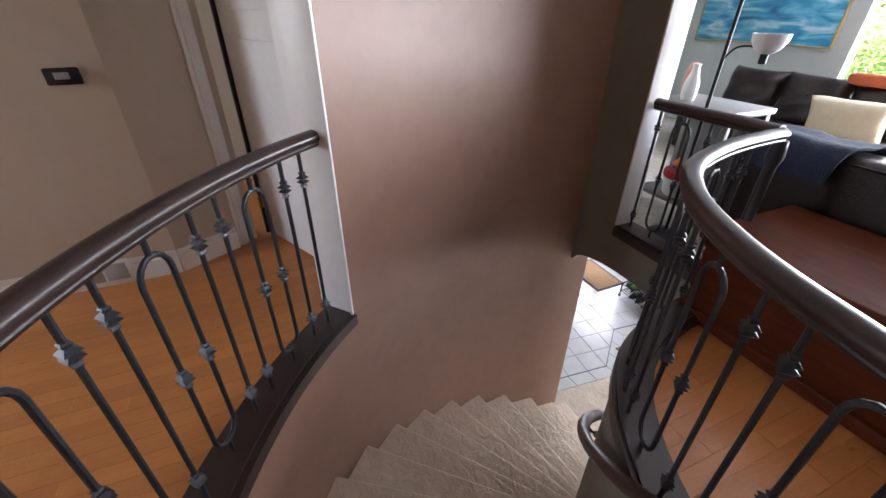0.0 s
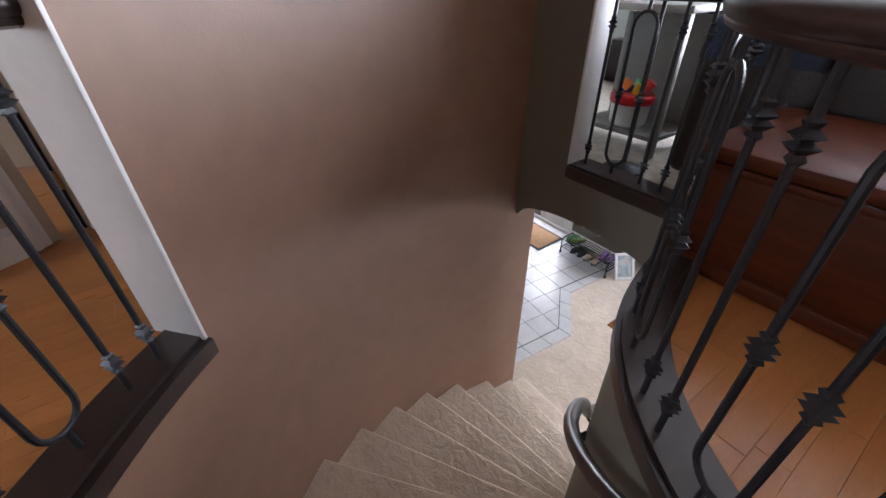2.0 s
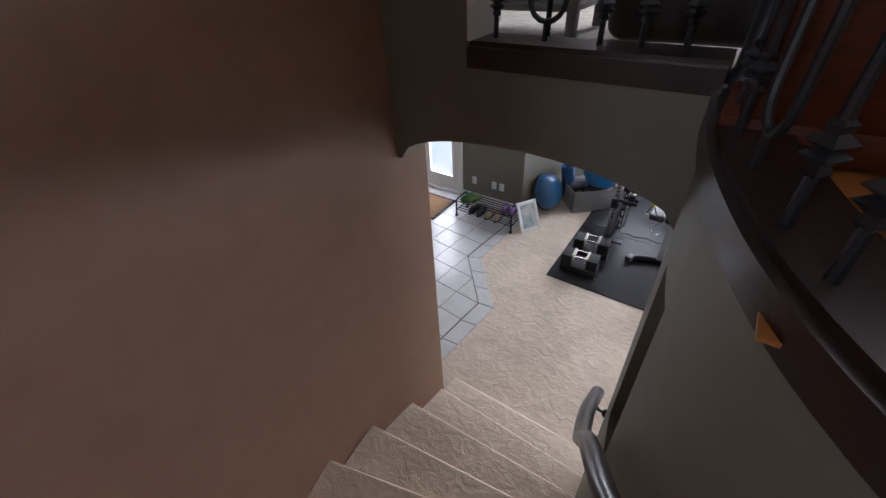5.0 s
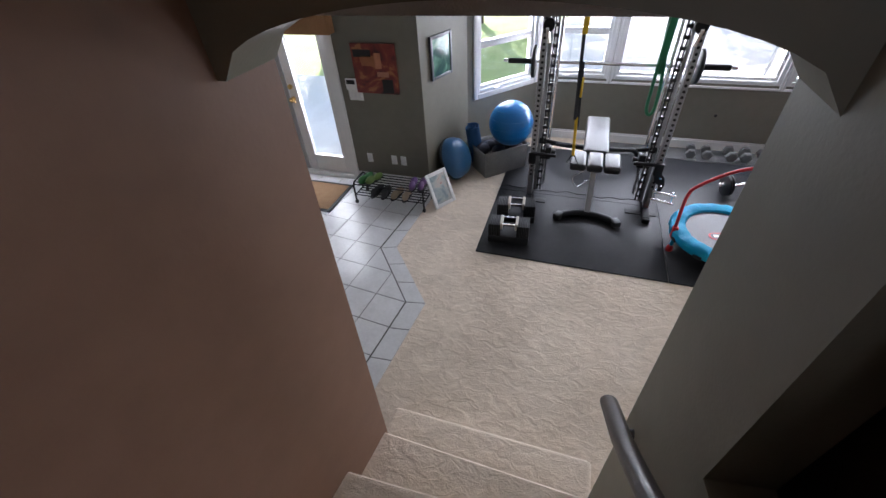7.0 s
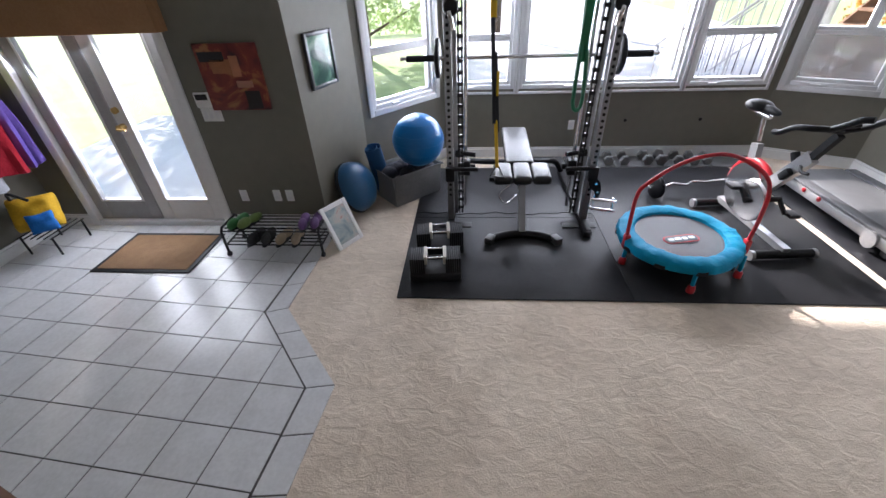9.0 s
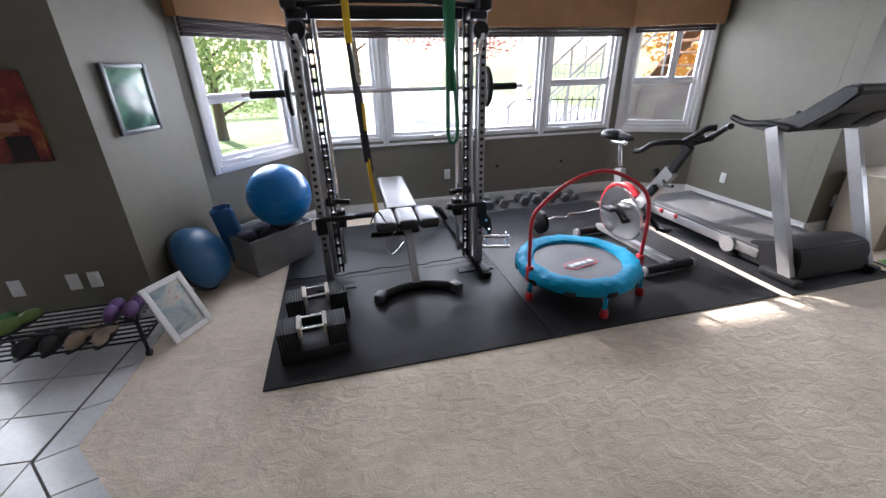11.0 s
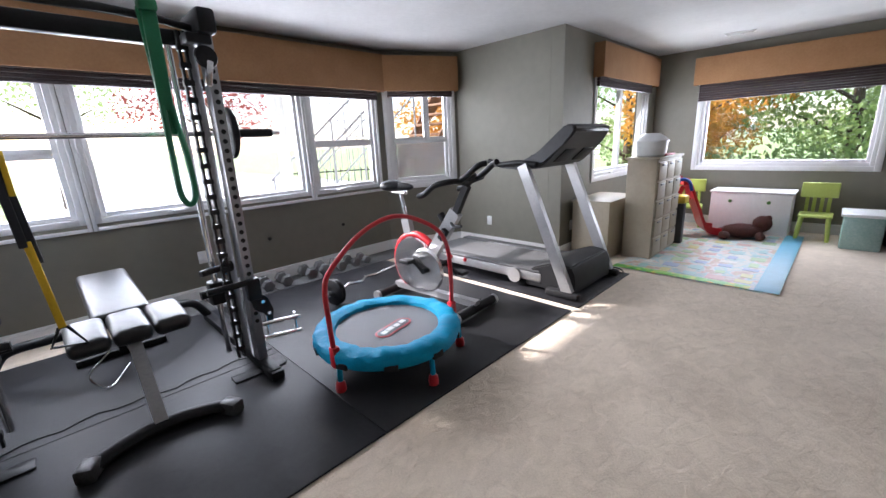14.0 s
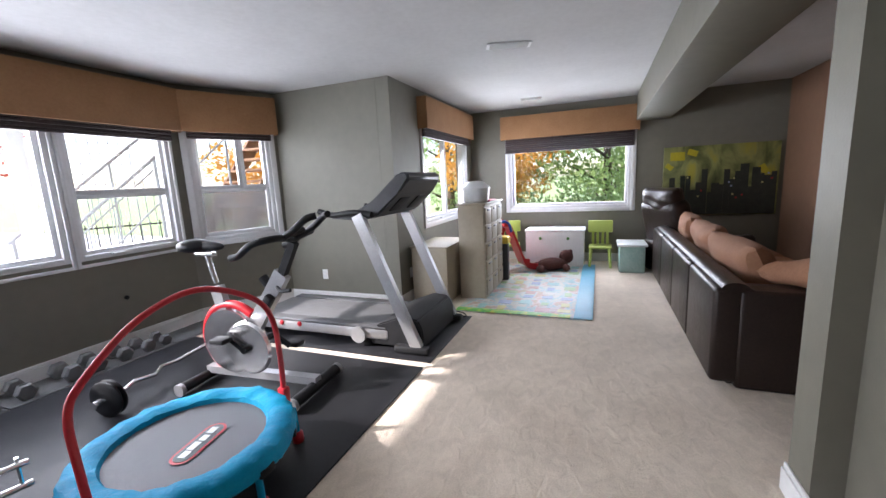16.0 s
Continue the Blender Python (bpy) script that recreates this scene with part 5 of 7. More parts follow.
part("back_pad", bx(B(), (0.0, 0.98, 0.50), (0.27, 0.82, 0.07), 0.03, (5, 0, 0), 4), VINYLB, bench)
bm = B()
tube(bm, smooth_line([(-0.1, 0.3, 0.4), (-0.2, 0.3, 0.3), (-0.14, 0.28, 0.22), (-0.04, 0.3, 0.3)], 6), 0.005, 8)
part("pin_cable", bm, CHROME, bench)


CRADLE = mat("cream plastic", (0.5, 0.46, 0.38), None, 6, 0.4)


def block_dumbbell(x, y, rot):
    d = thing("adjustable_dumbbell", "black adjustable block dumbbell with a chrome handle", "dumbbell", pose(x, y, 0.012, 0, 0, rot), "adjustable dumbbells")
    part("tray", bx(B(), (0, 0, 0.04), (0.40, 0.19, 0.08), 0.012), BLACKP, d)
    for s in (-1, 1):
        for i in range(7):
            part("plate", bx(B(), (s * (0.088 + 0.0165 * i), 0, 0.135), (0.0152, 0.175, 0.15), 0.003), BLACKP, d)
    part("handle", cyl(B(), (-0.075, 0, 0.17), (0.075, 0, 0.17), 0.017), BLACKP, d)
    for y in (-0.062, 0.062):
        part("side_rail", cyl(B(), (-0.08, y, 0.21), (0.08, y, 0.21), 0.008, seg=10), CHROME, d)
    for s in (-1, 1):
        part("cradle", bx(B(), (s * 0.074, 0, 0.188), (0.026, 0.15, 0.075), 0.006), CRADLE, d)


block_dumbbell(-0.37, 6.30, 4)
block_dumbbell(-0.36, 6.66, 6)

# mini trampoline
TBLUE = mat("bright blue padded cover", (0.0, 0.27, 0.46), (0.0, 0.21, 0.38), 9, 0.55, bump=0.6, bscale=20, bdist=0.012, spec=0.15, distort=0.8)
TRED = mat("red plastic", (0.5, 0.012, 0.02), (0.42, 0.01, 0.018), 8, 0.35)
MESHB = mat("black jumping mesh", (0.05, 0.05, 0.054), (0.07, 0.07, 0.075), 30, 0.36, bump=0.3, bscale=700, spec=0.6)
tr = thing("mini_trampoline", "small blue and red toddler trampoline with a grab bar", "trampoline", pose(1.53, 6.55, 0.012))
part("jump_mat", lathe(B(), [(0.32, 0.215), (0.33, 0.222), (0.33, 0.228), (0.001, 0.222)], seg=40), MESHB, tr)
bm = B()
rng = random.Random(21)
R1 = []
for i in range(72):
    a = 2 * math.pi * i / 72
    w = 0.0035 * math.sin(i * 2.1) + 0.004 * math.sin(i * 0.83 + 1.0) + 0.005 * rng.random()
    R1.append([bm.verts.new((math.cos(a) * r, math.sin(a) * r, z + (w if 0 < k < 6 else 0))) for k, (r, z) in enumerate(((0.315, 0.225), (0.325, 0.246), (0.36, 0.258), (0.40, 0.258), (0.436 + 0.006 * math.sin(i * 1.7), 0.248), (0.45 + 0.005 * math.sin(i * 2.6), 0.226), (0.448 + 0.005 * math.sin(i * 2.6 + 0.6), 0.188 + 0.013 * math.sin(i * 1.3)), (0.436, 0.205)))])
for i in range(72):
    A, C = R1[i], R1[(i + 1) % 72]
    for k in range(7):
        bm.faces.new((A[k], A[k + 1], C[k + 1], C[k]))
part("padded_rim", bm, TBLUE, tr)
bm = B()
tube(bm, [(0.425 * math.cos(2 * math.pi * i / 40), 0.425 * math.sin(2 * math.pi * i / 40), 0.183) for i in range(40)], 0.019, 8, closed=True)
part("frame_ring", bm, TBLUE, tr)
for i in range(10):
    a = 2 * math.pi * (i + 0.5) / 10
    part("strap", bx(B(), (0.44 * math.cos(a), 0.44 * math.sin(a), 0.183), (0.022, 0.075, 0.036), 0.004, (0, 0, math.degrees(a))), BLACKP, tr)
for x, y in ((-0.395, -0.07), (-0.02, -0.41), (0.395, -0.23), (0.3, 0.3), (-0.25, 0.34)):
    lg = part("leg", cyl(B(), (x * 1.0, y * 1.0, 0.19), (x * 1.02, y * 1.02, 0.03), 0.015, seg=12), TBLUE, tr)
    part("rubber_foot", lathe(B(), [(0.028, 0.0), (0.03, 0.02), (0.026, 0.05), (0.017, 0.06)], (x * 1.02, y * 1.02, 0), 14), TRED, lg)
bm = B()
tube(bm, smooth_line([(-0.42, -0.08, 0.17), (-0.43, -0.08, 0.42), (-0.425, -0.07, 0.61), (-0.37, -0.06, 0.70), (-0.17, -0.04, 0.84), (0.04, -0.03, 0.90), (0.2, -0.05, 0.88), (0.37, -0.1, 0.78), (0.43, -0.13, 0.65), (0.44, -0.14, 0.42), (0.43, -0.14, 0.17)], 5), 0.014, 10)
part("grab_bar", bm, TRED, tr)
for x, y in ((-0.42, -0.08), (0.435, -0.14)):
    part("clamp", bx(B(), (x, y, 0.22), (0.045, 0.05, 0.12), 0.01), TRED, tr)


def lozenge(w, d):
    """A flat slip with round ends."""
    r, k = d / 2, w / 2 - d / 2
    ends = [(k + r * math.cos(a), r * math.sin(a)) for a in [math.pi * (i / 8 - 0.5) for i in range(9)]]
    return prism(B(), ends + [(-x, -y) for x, y in ends], 0.0, 0.002)


badge = pose(0.0, -0.06, 0.2275, 0, 0, 12)
part("badge_border", turned(lozenge(0.29, 0.10), badge), TRED, tr)
part("badge_field", turned(lozenge(0.265, 0.076), badge @ pose(0, 0, 0.002)), MESHB, tr)
for i, w in enumerate((0.05, 0.06, 0.045, 0.05)):
    part("badge_lettering", turned(bx(B(), (-0.085 + 0.057 * i, 0.004 * (i % 2), 0.005), (w - 0.006, 0.032, 0.002), 0.0), badge), WHITE, tr)

# exercise bike: x forward
bike = thing("exercise_bike", "silver spin bike with a chrome flywheel and red guard", "exercise bike", pose(2.32, 7.43, 0.012, 0, 0, -86))
for x, w in ((0.0, 0.46), (0.88, 0.46)):
    part("stabiliser", tube(B(), [(x, -w / 2, 0.05), (x, w / 2, 0.05)], 0.037, 14), BLACKM, bike)
    for s in (-1, 1):
        part("end_wheel", cyl(B(), (x, s * (w / 2 + 0.002), 0.045), (x, s * (w / 2 + 0.03), 0.045), 0.042, seg=16), ALU, bike)
bm = B()
bar_between(bm, (0, 0, 0.09), (0.9, 0, 0.09), 0.06, 0.05)
part("main_beam", bm, ALU, bike)
bm = B()
bar_between(bm, (0.30, 0, 0.1), (0.17, 0, 0.70), 0.05, 0.085)
bar_between(bm, (0.36, 0.0, 0.30), (0.72, 0, 0.80), 0.05, 0.1)
bar_between(bm, (0.16, 0, 0.36), (0.5, 0, 0.3), 0.05, 0.09)
part("frame", bm, ALU, bike)
bm = B()
bar_between(bm, (0.7, 0, 0.76), (0.83, 0, 1.0), 0.045, 0.05)
part("handle_post", bm, BLACKM, bike)
bm = B()
cyl(bm, (0.17, 0, 0.72), (0.12, 0, 0.92), 0.018)
bx(bm, (0.11, 0, 0.92), (0.16, 0.04, 0.03), 0.006)
part("seat_post", bm, CHROME, bike)
bm = B()
ball(bm, (0.02, 0, 0.975), (0.115, 0.1, 0.048), 20, 10)
ball(bm, (0.15, 0, 0.972), (0.13, 0.036, 0.034), 20, 10)
part("saddle", bm, BLACKP, bike)
bm = B()
lathe(bm, [(0.03, -0.03), (0.205, -0.022), (0.228, -0.016), (0.228, 0.016), (0.205, 0.022), (0.03, 0.03)], seg=40)
part("flywheel", turned(bm, pose(0.27, 0.02, 0.33, 90)), CHROME, bike)
bm = B()
tube(bm, [(0.27 + 0.245 * math.cos(radians(a)), 0.0, 0.33 + 0.245 * math.sin(radians(a))) for a in range(48, 312, 12)], 0.03, 10)
part("wheel_guard", bm, TRED, bike)
bm = B()
lathe(bm, [(0.02, -0.004), (0.2, -0.009), (0.222, -0.002), (0.222, 0.004), (0.02, 0.004)], seg=40)
part("guard_disc", turned(bm, pose(0.27, -0.05, 0.33, 90)), CHROME, bike)
bm = B()
lathe(bm, [(0.02, -0.02), (0.165, -0.018), (0.18, 0.0), (0.165, 0.018), (0.02, 0.02)], seg=36)
part("chain_guard", turned(bm, pose(0.47, -0.1, 0.32, 90)), CHROME, bike)
bm = B()
bar_between(bm, (0.47, -0.14, 0.32), (0.35, -0.14, 0.40), 0.02, 0.03)
bar_between(bm, (0.47, 0.14, 0.32), (0.59, 0.14, 0.24), 0.02, 0.03)
cyl(bm, (0.47, -0.15, 0.32), (0.47, 0.15, 0.32), 0.024, seg=12)
part("crank", bm, BLACKM, bike)
for x, y, z in ((0.35, -0.195, 0.40), (0.59, 0.195, 0.24)):
    part("pedal", bx(B(), (x, y, z), (0.11, 0.09, 0.035), 0.012), BLACKP, bike)
for s in (-1, 1):
    bm = B()
    tube(bm, smooth_line([(0.83, 0, 1.02), (0.84, s * 0.1, 1.04), (0.82, s * 0.2, 1.045), (0.72, s * 0.235, 1.02), (0.62, s * 0.235, 0.955), (0.56, s * 0.235, 0.94)], 5), 0.021, 10)
    part("handlebar", bm, BLACKP, bike)
    part("horn", tube(B(), smooth_line([(0.84, s * 0.1, 1.04), (0.92, s * 0.1, 1.09), (1.0, s * 0.09, 1.15), (1.05, s * 0.06, 1.165)], 5), 0.021, 10), BLACKP, bike)
bm = B()
bar_between(bm, (0.44, 0.03, 0.46), (0.7, 0.03, 0.775), 0.012, 0.03)
part("red_stripe", bm, TRED, bike)
part("brake_lever", tube(B(), smooth_line([(0.66, 0.0, 0.72), (0.74, -0.06, 0.7), (0.82, -0.07, 0.71)], 4), 0.012, 8), BLACKP, bike)
part("bottle_clip", bx(B(), (0.62, -0.05, 0.62), (0.06, 0.05, 0.1), 0.014, (0, 35, 0)), BLACKP, bike)
part("tension_knob", cyl(B(), (0.6, 0, 0.72), (0.56, 0, 0.77), 0.03), BLACKP, bike)
part("console", bx(B(), (0.85, 0, 1.06), (0.07, 0.13, 0.03), 0.01, (0, -35, 0)), BLACKP, bike)

# treadmill: y towards its rear
tm = thing("treadmill", "grey and black folding treadmill standing beside the wall", "treadmill", pose(3.5, 6.1, 0.010))
part("deck", bx(B(), (0, 1.08, 0.11), (0.74, 1.5, 0.09), 0.02), ALU, tm)
for y in (1.22, 1.42):
    part("red_marker", ball(B(), (-0.372, y, 0.135), (0.012, 0.024, 0.024), 12, 8), TRED, tm)
part("belt", bx(B(), (0, 1.1, 0.162), (0.5, 1.46, 0.012), 0.004), BELT, tm)
for s in (-1, 1):
    part("side_rail", bx(B(), (s * 0.31, 1.08, 0.165), (0.11, 1.46, 0.025), 0.01), mat("grey treadmill rail", (0.11, 0.11, 0.115), (0.085, 0.085, 0.09), 12, 0.4, bump=0.1, bscale=200), tm)
bm = B()
prism(bm, [(0.02, 0.02), (0.5, 0.02), (0.5, 0.12), (0.42, 0.2), (0.2, 0.28), (0.06, 0.26), (0.02, 0.18)], -0.36, 0.36)
turned(bm, Matrix(((0, 0, 1, 0), (1, 0, 0, 0), (0, 1, 0, 0), (0, 0, 0, 1))))
bmesh.ops.bevel(bm, geom=bm.edges[:], offset=0.012, segments=2, affect="EDGES")
part("motor_hood", bm, BLACKP, tm)
for s in (-1, 1):
    bm = B()
    bar_between(bm, (s * 0.40, 0.05, 0.05), (s * 0.40, 0.50, 1.10), 0.05, 0.09)
    part("upright", bm, ALU, tm)
    bm = B()
    tube(bm, smooth_line([(s * 0.39, 0.38, 1.1), (s * 0.39, 0.55, 1.12), (s * 0.37, 0.75, 1.1), (s * 0.35, 0.9, 1.13)], 4), 0.024, 10)
    part("grip_arm", bm, BLACKP, tm)
    part("base_foot", bx(B(), (s * 0.40, 0.1, 0.035), (0.075, 0.3, 0.06), 0.018), BLACKP, tm)
    part("rear_foot", bx(B(), (s * 0.33, 1.78, 0.04), (0.06, 0.1, 0.08), 0.015), BLACKP, tm)
    part("roller_cap", cyl(B(), (s * 0.37, 0.6, 0.1), (s * 0.395, 0.6, 0.1), 0.07), ALU, tm)
CONS = mat("dark grey console plastic", (0.045, 0.046, 0.05), (0.03, 0.03, 0.034), 9, 0.42, spec=0.35)
bm = B()
prism(bm, [(0.80, 1.07), (0.52, 1.05), (0.34, 1.09), (0.16, 1.25), (0.07, 1.36), (0.09, 1.41), (0.17, 1.41), (0.40, 1.20), (0.56, 1.125), (0.80, 1.11)], -0.36, 0.36)
turned(bm, Matrix(((0, 0, 1, 0), (1, 0, 0, 0), (0, 1, 0, 0), (0, 0, 0, 1))))
for v in bm.verts:
    if v.co.z > 1.3:
        v.co.x *= 0.9
bmesh.ops.bevel(bm, geom=bm.edges[:], offset=0.018, segments=3, affect="EDGES")
con = part("console", bm, CONS, tm)
for x in (-0.2, 0.0, 0.2):
    part("screen", bx(B(), (x, 0.288, 1.309), (0.17, 0.24, 0.012), 0.004, (-42.4, 0, 0)), FOAM, con)
for x in (-0.16, 0.16):
    part("vent_panel", bx(B(), (x, 0.246, 1.166), (0.18, 0.15, 0.012), 0.004, (-41.6, 0, 0)), BLACKP, con)
part("cup_rim", tube(B(), [(0.24 + 0.05 * math.cos(0.4 * i), 0.5 + 0.05 * math.sin(0.4 * i), 1.145) for i in range(16)], 0.008, 6, closed=True), BLACKP, con)
part("cable", tube(B(), smooth_line([(0.4, 0.1, 0.02), (0.5, -0.05, 0.01), (0.62, 0.05, 0.01), (0.58, 0.3, 0.012), (0.66, 0.55, 0.01)], 5), 0.006, 6), BLACKP, tm)


def hex_dumbbell(x, y, r, ln, rot):
    d = thing("hex_dumbbell", "grey cast-iron hex dumbbell on the foam strip", "dumbbell", pose(x, y, 0.016, 0, 0, rot), "hex dumbbells")
    part("handle", cyl(B(), (0, -ln, r * 0.87), (0, ln, r * 0.87), 0.014, seg=12), CHROME, d)
    for s in (-1, 1):
        bm = B()
        lathe(bm, [(r * 0.8, -0.03), (r, -0.02), (r, 0.02), (r * 0.8, 0.03)], seg=6)
        part("head", turned(bm, pose(0, s * (ln + 0.01), r * 0.87, 90, 0, 0)), mat("cast iron grey", (0.2, 0.2, 0.2), (0.14, 0.14, 0.14), 20, 0.5, metal=0.4, bump=0.2, bscale=150), d, smooth=False)


for i, (x, r) in enumerate(((1.56, 0.06), (1.74, 0.06), (2.0, 0.066), (2.17, 0.066), (2.36, 0.06), (2.54, 0.056), (2.7, 0.05))):
    hex_dumbbell(x, 8.54, r, 0.075, -8 + 5 * (i % 3))

cb = thing("curl_bar", "chrome curl bar loaded with black plates on the mat", "barbell", pose(1.75, 7.62, 0.012, 0, 0, 12))
zz = [(0, 0, 0.115), (0.14, 0, 0.115), (0.24, 0.04, 0.115), (0.34, -0.03, 0.115), (0.46, 0.04, 0.115), (0.56, 0, 0.115), (0.85, 0, 0.115)]
part("bar", tube(B(), zz, 0.013, 10), CHROME, cb)
for x in (0.02, 0.05):
    bm = B()
    lathe(bm, [(0.02, -0.013), (0.105, -0.013), (0.115, -0.006), (0.115, 0.006), (0.105, 0.013), (0.02, 0.013)], seg=26)
    part("plate", turned(bm, pose(x, 0, 0.115, 0, 90)), BLACKM, cb)
part("collar", cyl(B(), (-0.06, 0, 0.115), (-0.01, 0, 0.115), 0.024), CHROME, cb)

# balls and storage
BALLB = mat("blue vinyl exercise ball", (0.0, 0.15, 0.42), (0.0, 0.13, 0.38), 3, 0.28)
eb = thing("exercise_ball", "large glossy blue exercise ball resting on a storage bin", "exercise ball", pose(-0.63, 7.70, 0.615))
bm = B()
ball(bm, (0, 0, 0), 0.258, 40, 24)
part("shell", bm, BALLB, eb)
bm = B()
for z in (-0.18, -0.09, 0.0, 0.09, 0.18):
    r = math.sqrt(0.258 ** 2 - z ** 2)
    tube(bm, [(r * math.cos(2 * math.pi * i / 48), r * math.sin(2 * math.pi * i / 48), z) for i in range(48)], 0.0022, 5, closed=True)
part("ridges", bm, BALLB, eb)
PLASTICT = mat("translucent grey plastic", (0.22, 0.22, 0.22), (0.16, 0.16, 0.165), 6, 0.35)
sb = thing("storage_bin", "grey plastic storage bin filled with gear", "storage bin", pose(-0.78, 7.74, 0.0, 0, 0, 42))
for s in (-1, 1):
    part("end_wall", bx(B(), (s * 0.29, 0, 0.17), (0.012, 0.4, 0.33), 0.005, (0, 4 * s, 0)), PLASTICT, sb)
    part("side_wall", bx(B(), (0, s * 0.2, 0.17), (0.57, 0.012, 0.33), 0.005, (-4 * s, 0, 0)), PLASTICT, sb)
part("bottom", bx(B(), (0, 0, 0.012), (0.55, 0.38, 0.02), 0.006), PLASTICT, sb)
part("rim", tube(B(), [(-0.31, -0.22, 0.335), (0.31, -0.22, 0.335), (0.31, 0.22, 0.335), (-0.31, 0.22, 0.335)], 0.011, 8, closed=True), PLASTICT, sb)
rng = random.Random(5)
GEAR = mat("dark gear fabric", (0.02, 0.022, 0.03), (0.05, 0.05, 0.07), 14, 0.8, bump=0.5, bscale=60)
for i in range(9):
    part("glove", ball(B(), (-0.2 + 0.05 * i, rng.uniform(-0.1, 0.1), 0.27 + 0.03 * rng.random()), (0.09, 0.08, 0.07), 12, 8), GEAR, sb)
ym = thing("rolled_yoga_mat", "blue foam yoga mat rolled up against the wall", "yoga mat", pose(-1.03, 7.72, 0.0, 6, -8, 0))
bm = B()
sp_ = [(0.012 * 0 + (0.02 + 0.0026 * i) * math.cos(i * 0.45), (0.02 + 0.0026 * i) * math.sin(i * 0.45)) for i in range(34)]
prism(bm, sp_ + [(x * 0.93, y * 0.93) for x, y in sp_[::-1]], 0.0, 0.56)
part("roll", bm, mat("blue foam", (0.015, 0.09, 0.22), (0.012, 0.075, 0.19), 10, 0.8, bump=0.3, bscale=120), ym)
bo = thing("balance_trainer", "blue half-dome balance trainer leaning against the wall", "balance ball", pose(-1.255, 7.36, 0.262, 66, 0, 82) @ Matrix.Scale(0.88, 4))
bm = B()
lathe(bm, [(0.285, 0.0), (0.28, 0.05), (0.25, 0.125), (0.185, 0.178), (0.1, 0.203), (0.002, 0.21)], seg=40)
part("dome", bm, mat("slate blue vinyl", (0.02, 0.10, 0.22), (0.018, 0.085, 0.19), 4, 0.33), bo)
bm = B()
lathe(bm, [(0.265, -0.04), (0.295, -0.03), (0.3, -0.005), (0.29, 0.006), (0.265, 0.008)], seg=40)
part("platform", bm, BLACKP, bo)
ART2 = paint_mat("pale print with shapes", [(0.35, (0.25, 0.32, 0.35)), (0.5, (0.42, 0.47, 0.47)), (0.62, (0.55, 0.5, 0.45)), (0.7, (0.4, 0.1, 0.1))], 5, 0.25, seed=9)
lean = picture("leaning_picture", "pale print in a white frame leaning on the floor", 0.29, 0.40, pose(-1.17, 6.74, 0.0) @ pose(0, 0, 0.0, -26, 0, 58), WHITE, 0.04, ART2)

# ---- things: play corner ----
CREAM = mat("cream painted wood", (0.43, 0.37, 0.28), (0.38, 0.325, 0.24), 3, 0.5, bump=0.05, bscale=60)
LIME = mat("lime green plastic", (0.42, 0.5, 0.12), (0.38, 0.45, 0.1), 4, 0.4)
cab = thing("drawer_cabinet", "tall cream drawer cabinet beside the play mat", "cabinet", pose(5.1, 6.16, 0.0))
part("body", bx(B(), (-0.05, 0.0, 0.53), (0.82, 0.30, 1.06), 0.006), CREAM, cab)
part("top", bx(B(), (-0.05, 0.0, 1.07), (0.86, 0.34, 0.025), 0.006), CREAM, cab)
for c in range(3):
    for r in range(5):
        d = part("drawer", bx(B(), (-0.315 + 0.265 * c, -0.155, 0.14 + 0.2 * r), (0.25, 0.022, 0.18), 0.006), CREAM, cab)
        part("pull", bx(B(), (-0.315 + 0.265 * c, -0.172, 0.2 + 0.2 * r), (0.11, 0.014, 0.018), 0.004), SILVER, d)
low = thing("low_cabinet", "low cream cabinet standing against the wall", "cabinet", pose(4.75, 6.58, 0.0))
part("body", bx(B(), (0, 0, 0.31), (0.72, 0.42, 0.62), 0.008), CREAM, low)
part("top", bx(B(), (0, 0, 0.63), (0.75, 0.45, 0.022), 0.006), CREAM, low)
CLEARW = mat("frosted white plastic", (0.72, 0.74, 0.75), (0.65, 0.67, 0.68), 4, 0.3)
jar = thing("plastic_tub", "white translucent plastic toy tub on the cabinet", "tub", pose(4.86, 6.16, 1.083))
part("tub", lathe(B(), [(0.13, 0.0), (0.15, 0.02), (0.16, 0.14), (0.165, 0.15)], seg=10), CLEARW, jar)
part("lid", lathe(B(), [(0.17, 0.15), (0.17, 0.165), (0.13, 0.2), (0.08, 0.235), (0.02, 0.24)], seg=10), CLEARW, jar)
rt = thing("toy_tray", "flat red toy tray under the tub", "toy", pose(5.02, 6.05, 1.083))
part("tray", bx(B(), (0, 0, 0.012), (0.3, 0.1, 0.02), 0.008), TRED, rt)
# Stands for the small yellow tray at the right of the drawer cabinet.
yb = thing("yellow_tray", "small yellow tray jutting out beside the drawer cabinet", "toy", pose(5.54, 6.02, 0.50))
cr = thing("storage_crate", "dark grey plastic crate standing beside the slide", "crate", pose(5.54, 6.02, 0.012))
part("box", bx(B(), (0, 0, 0.243), (0.1, 0.16, 0.486), 0.012), mat("dark grey plastic", (0.05, 0.05, 0.055), None, 5, 0.5), cr)
part("box", bx(B(), (0.02, 0, 0.045), (0.18, 0.18, 0.09), 0.015), mat("yellow plastic", (0.7, 0.5, 0.05), None, 5, 0.4), yb)
sl = thing("toddler_slide", "red plastic toddler slide with blue handles", "slide", pose(6.0, 6.2, 0.0, 0, 0, -62))
bm = B()
pr = smooth_line([(0.06, 0.67), (0.14, 0.64), (0.28, 0.3), (0.38, 0.08), (0.54, 0.03)], 5)
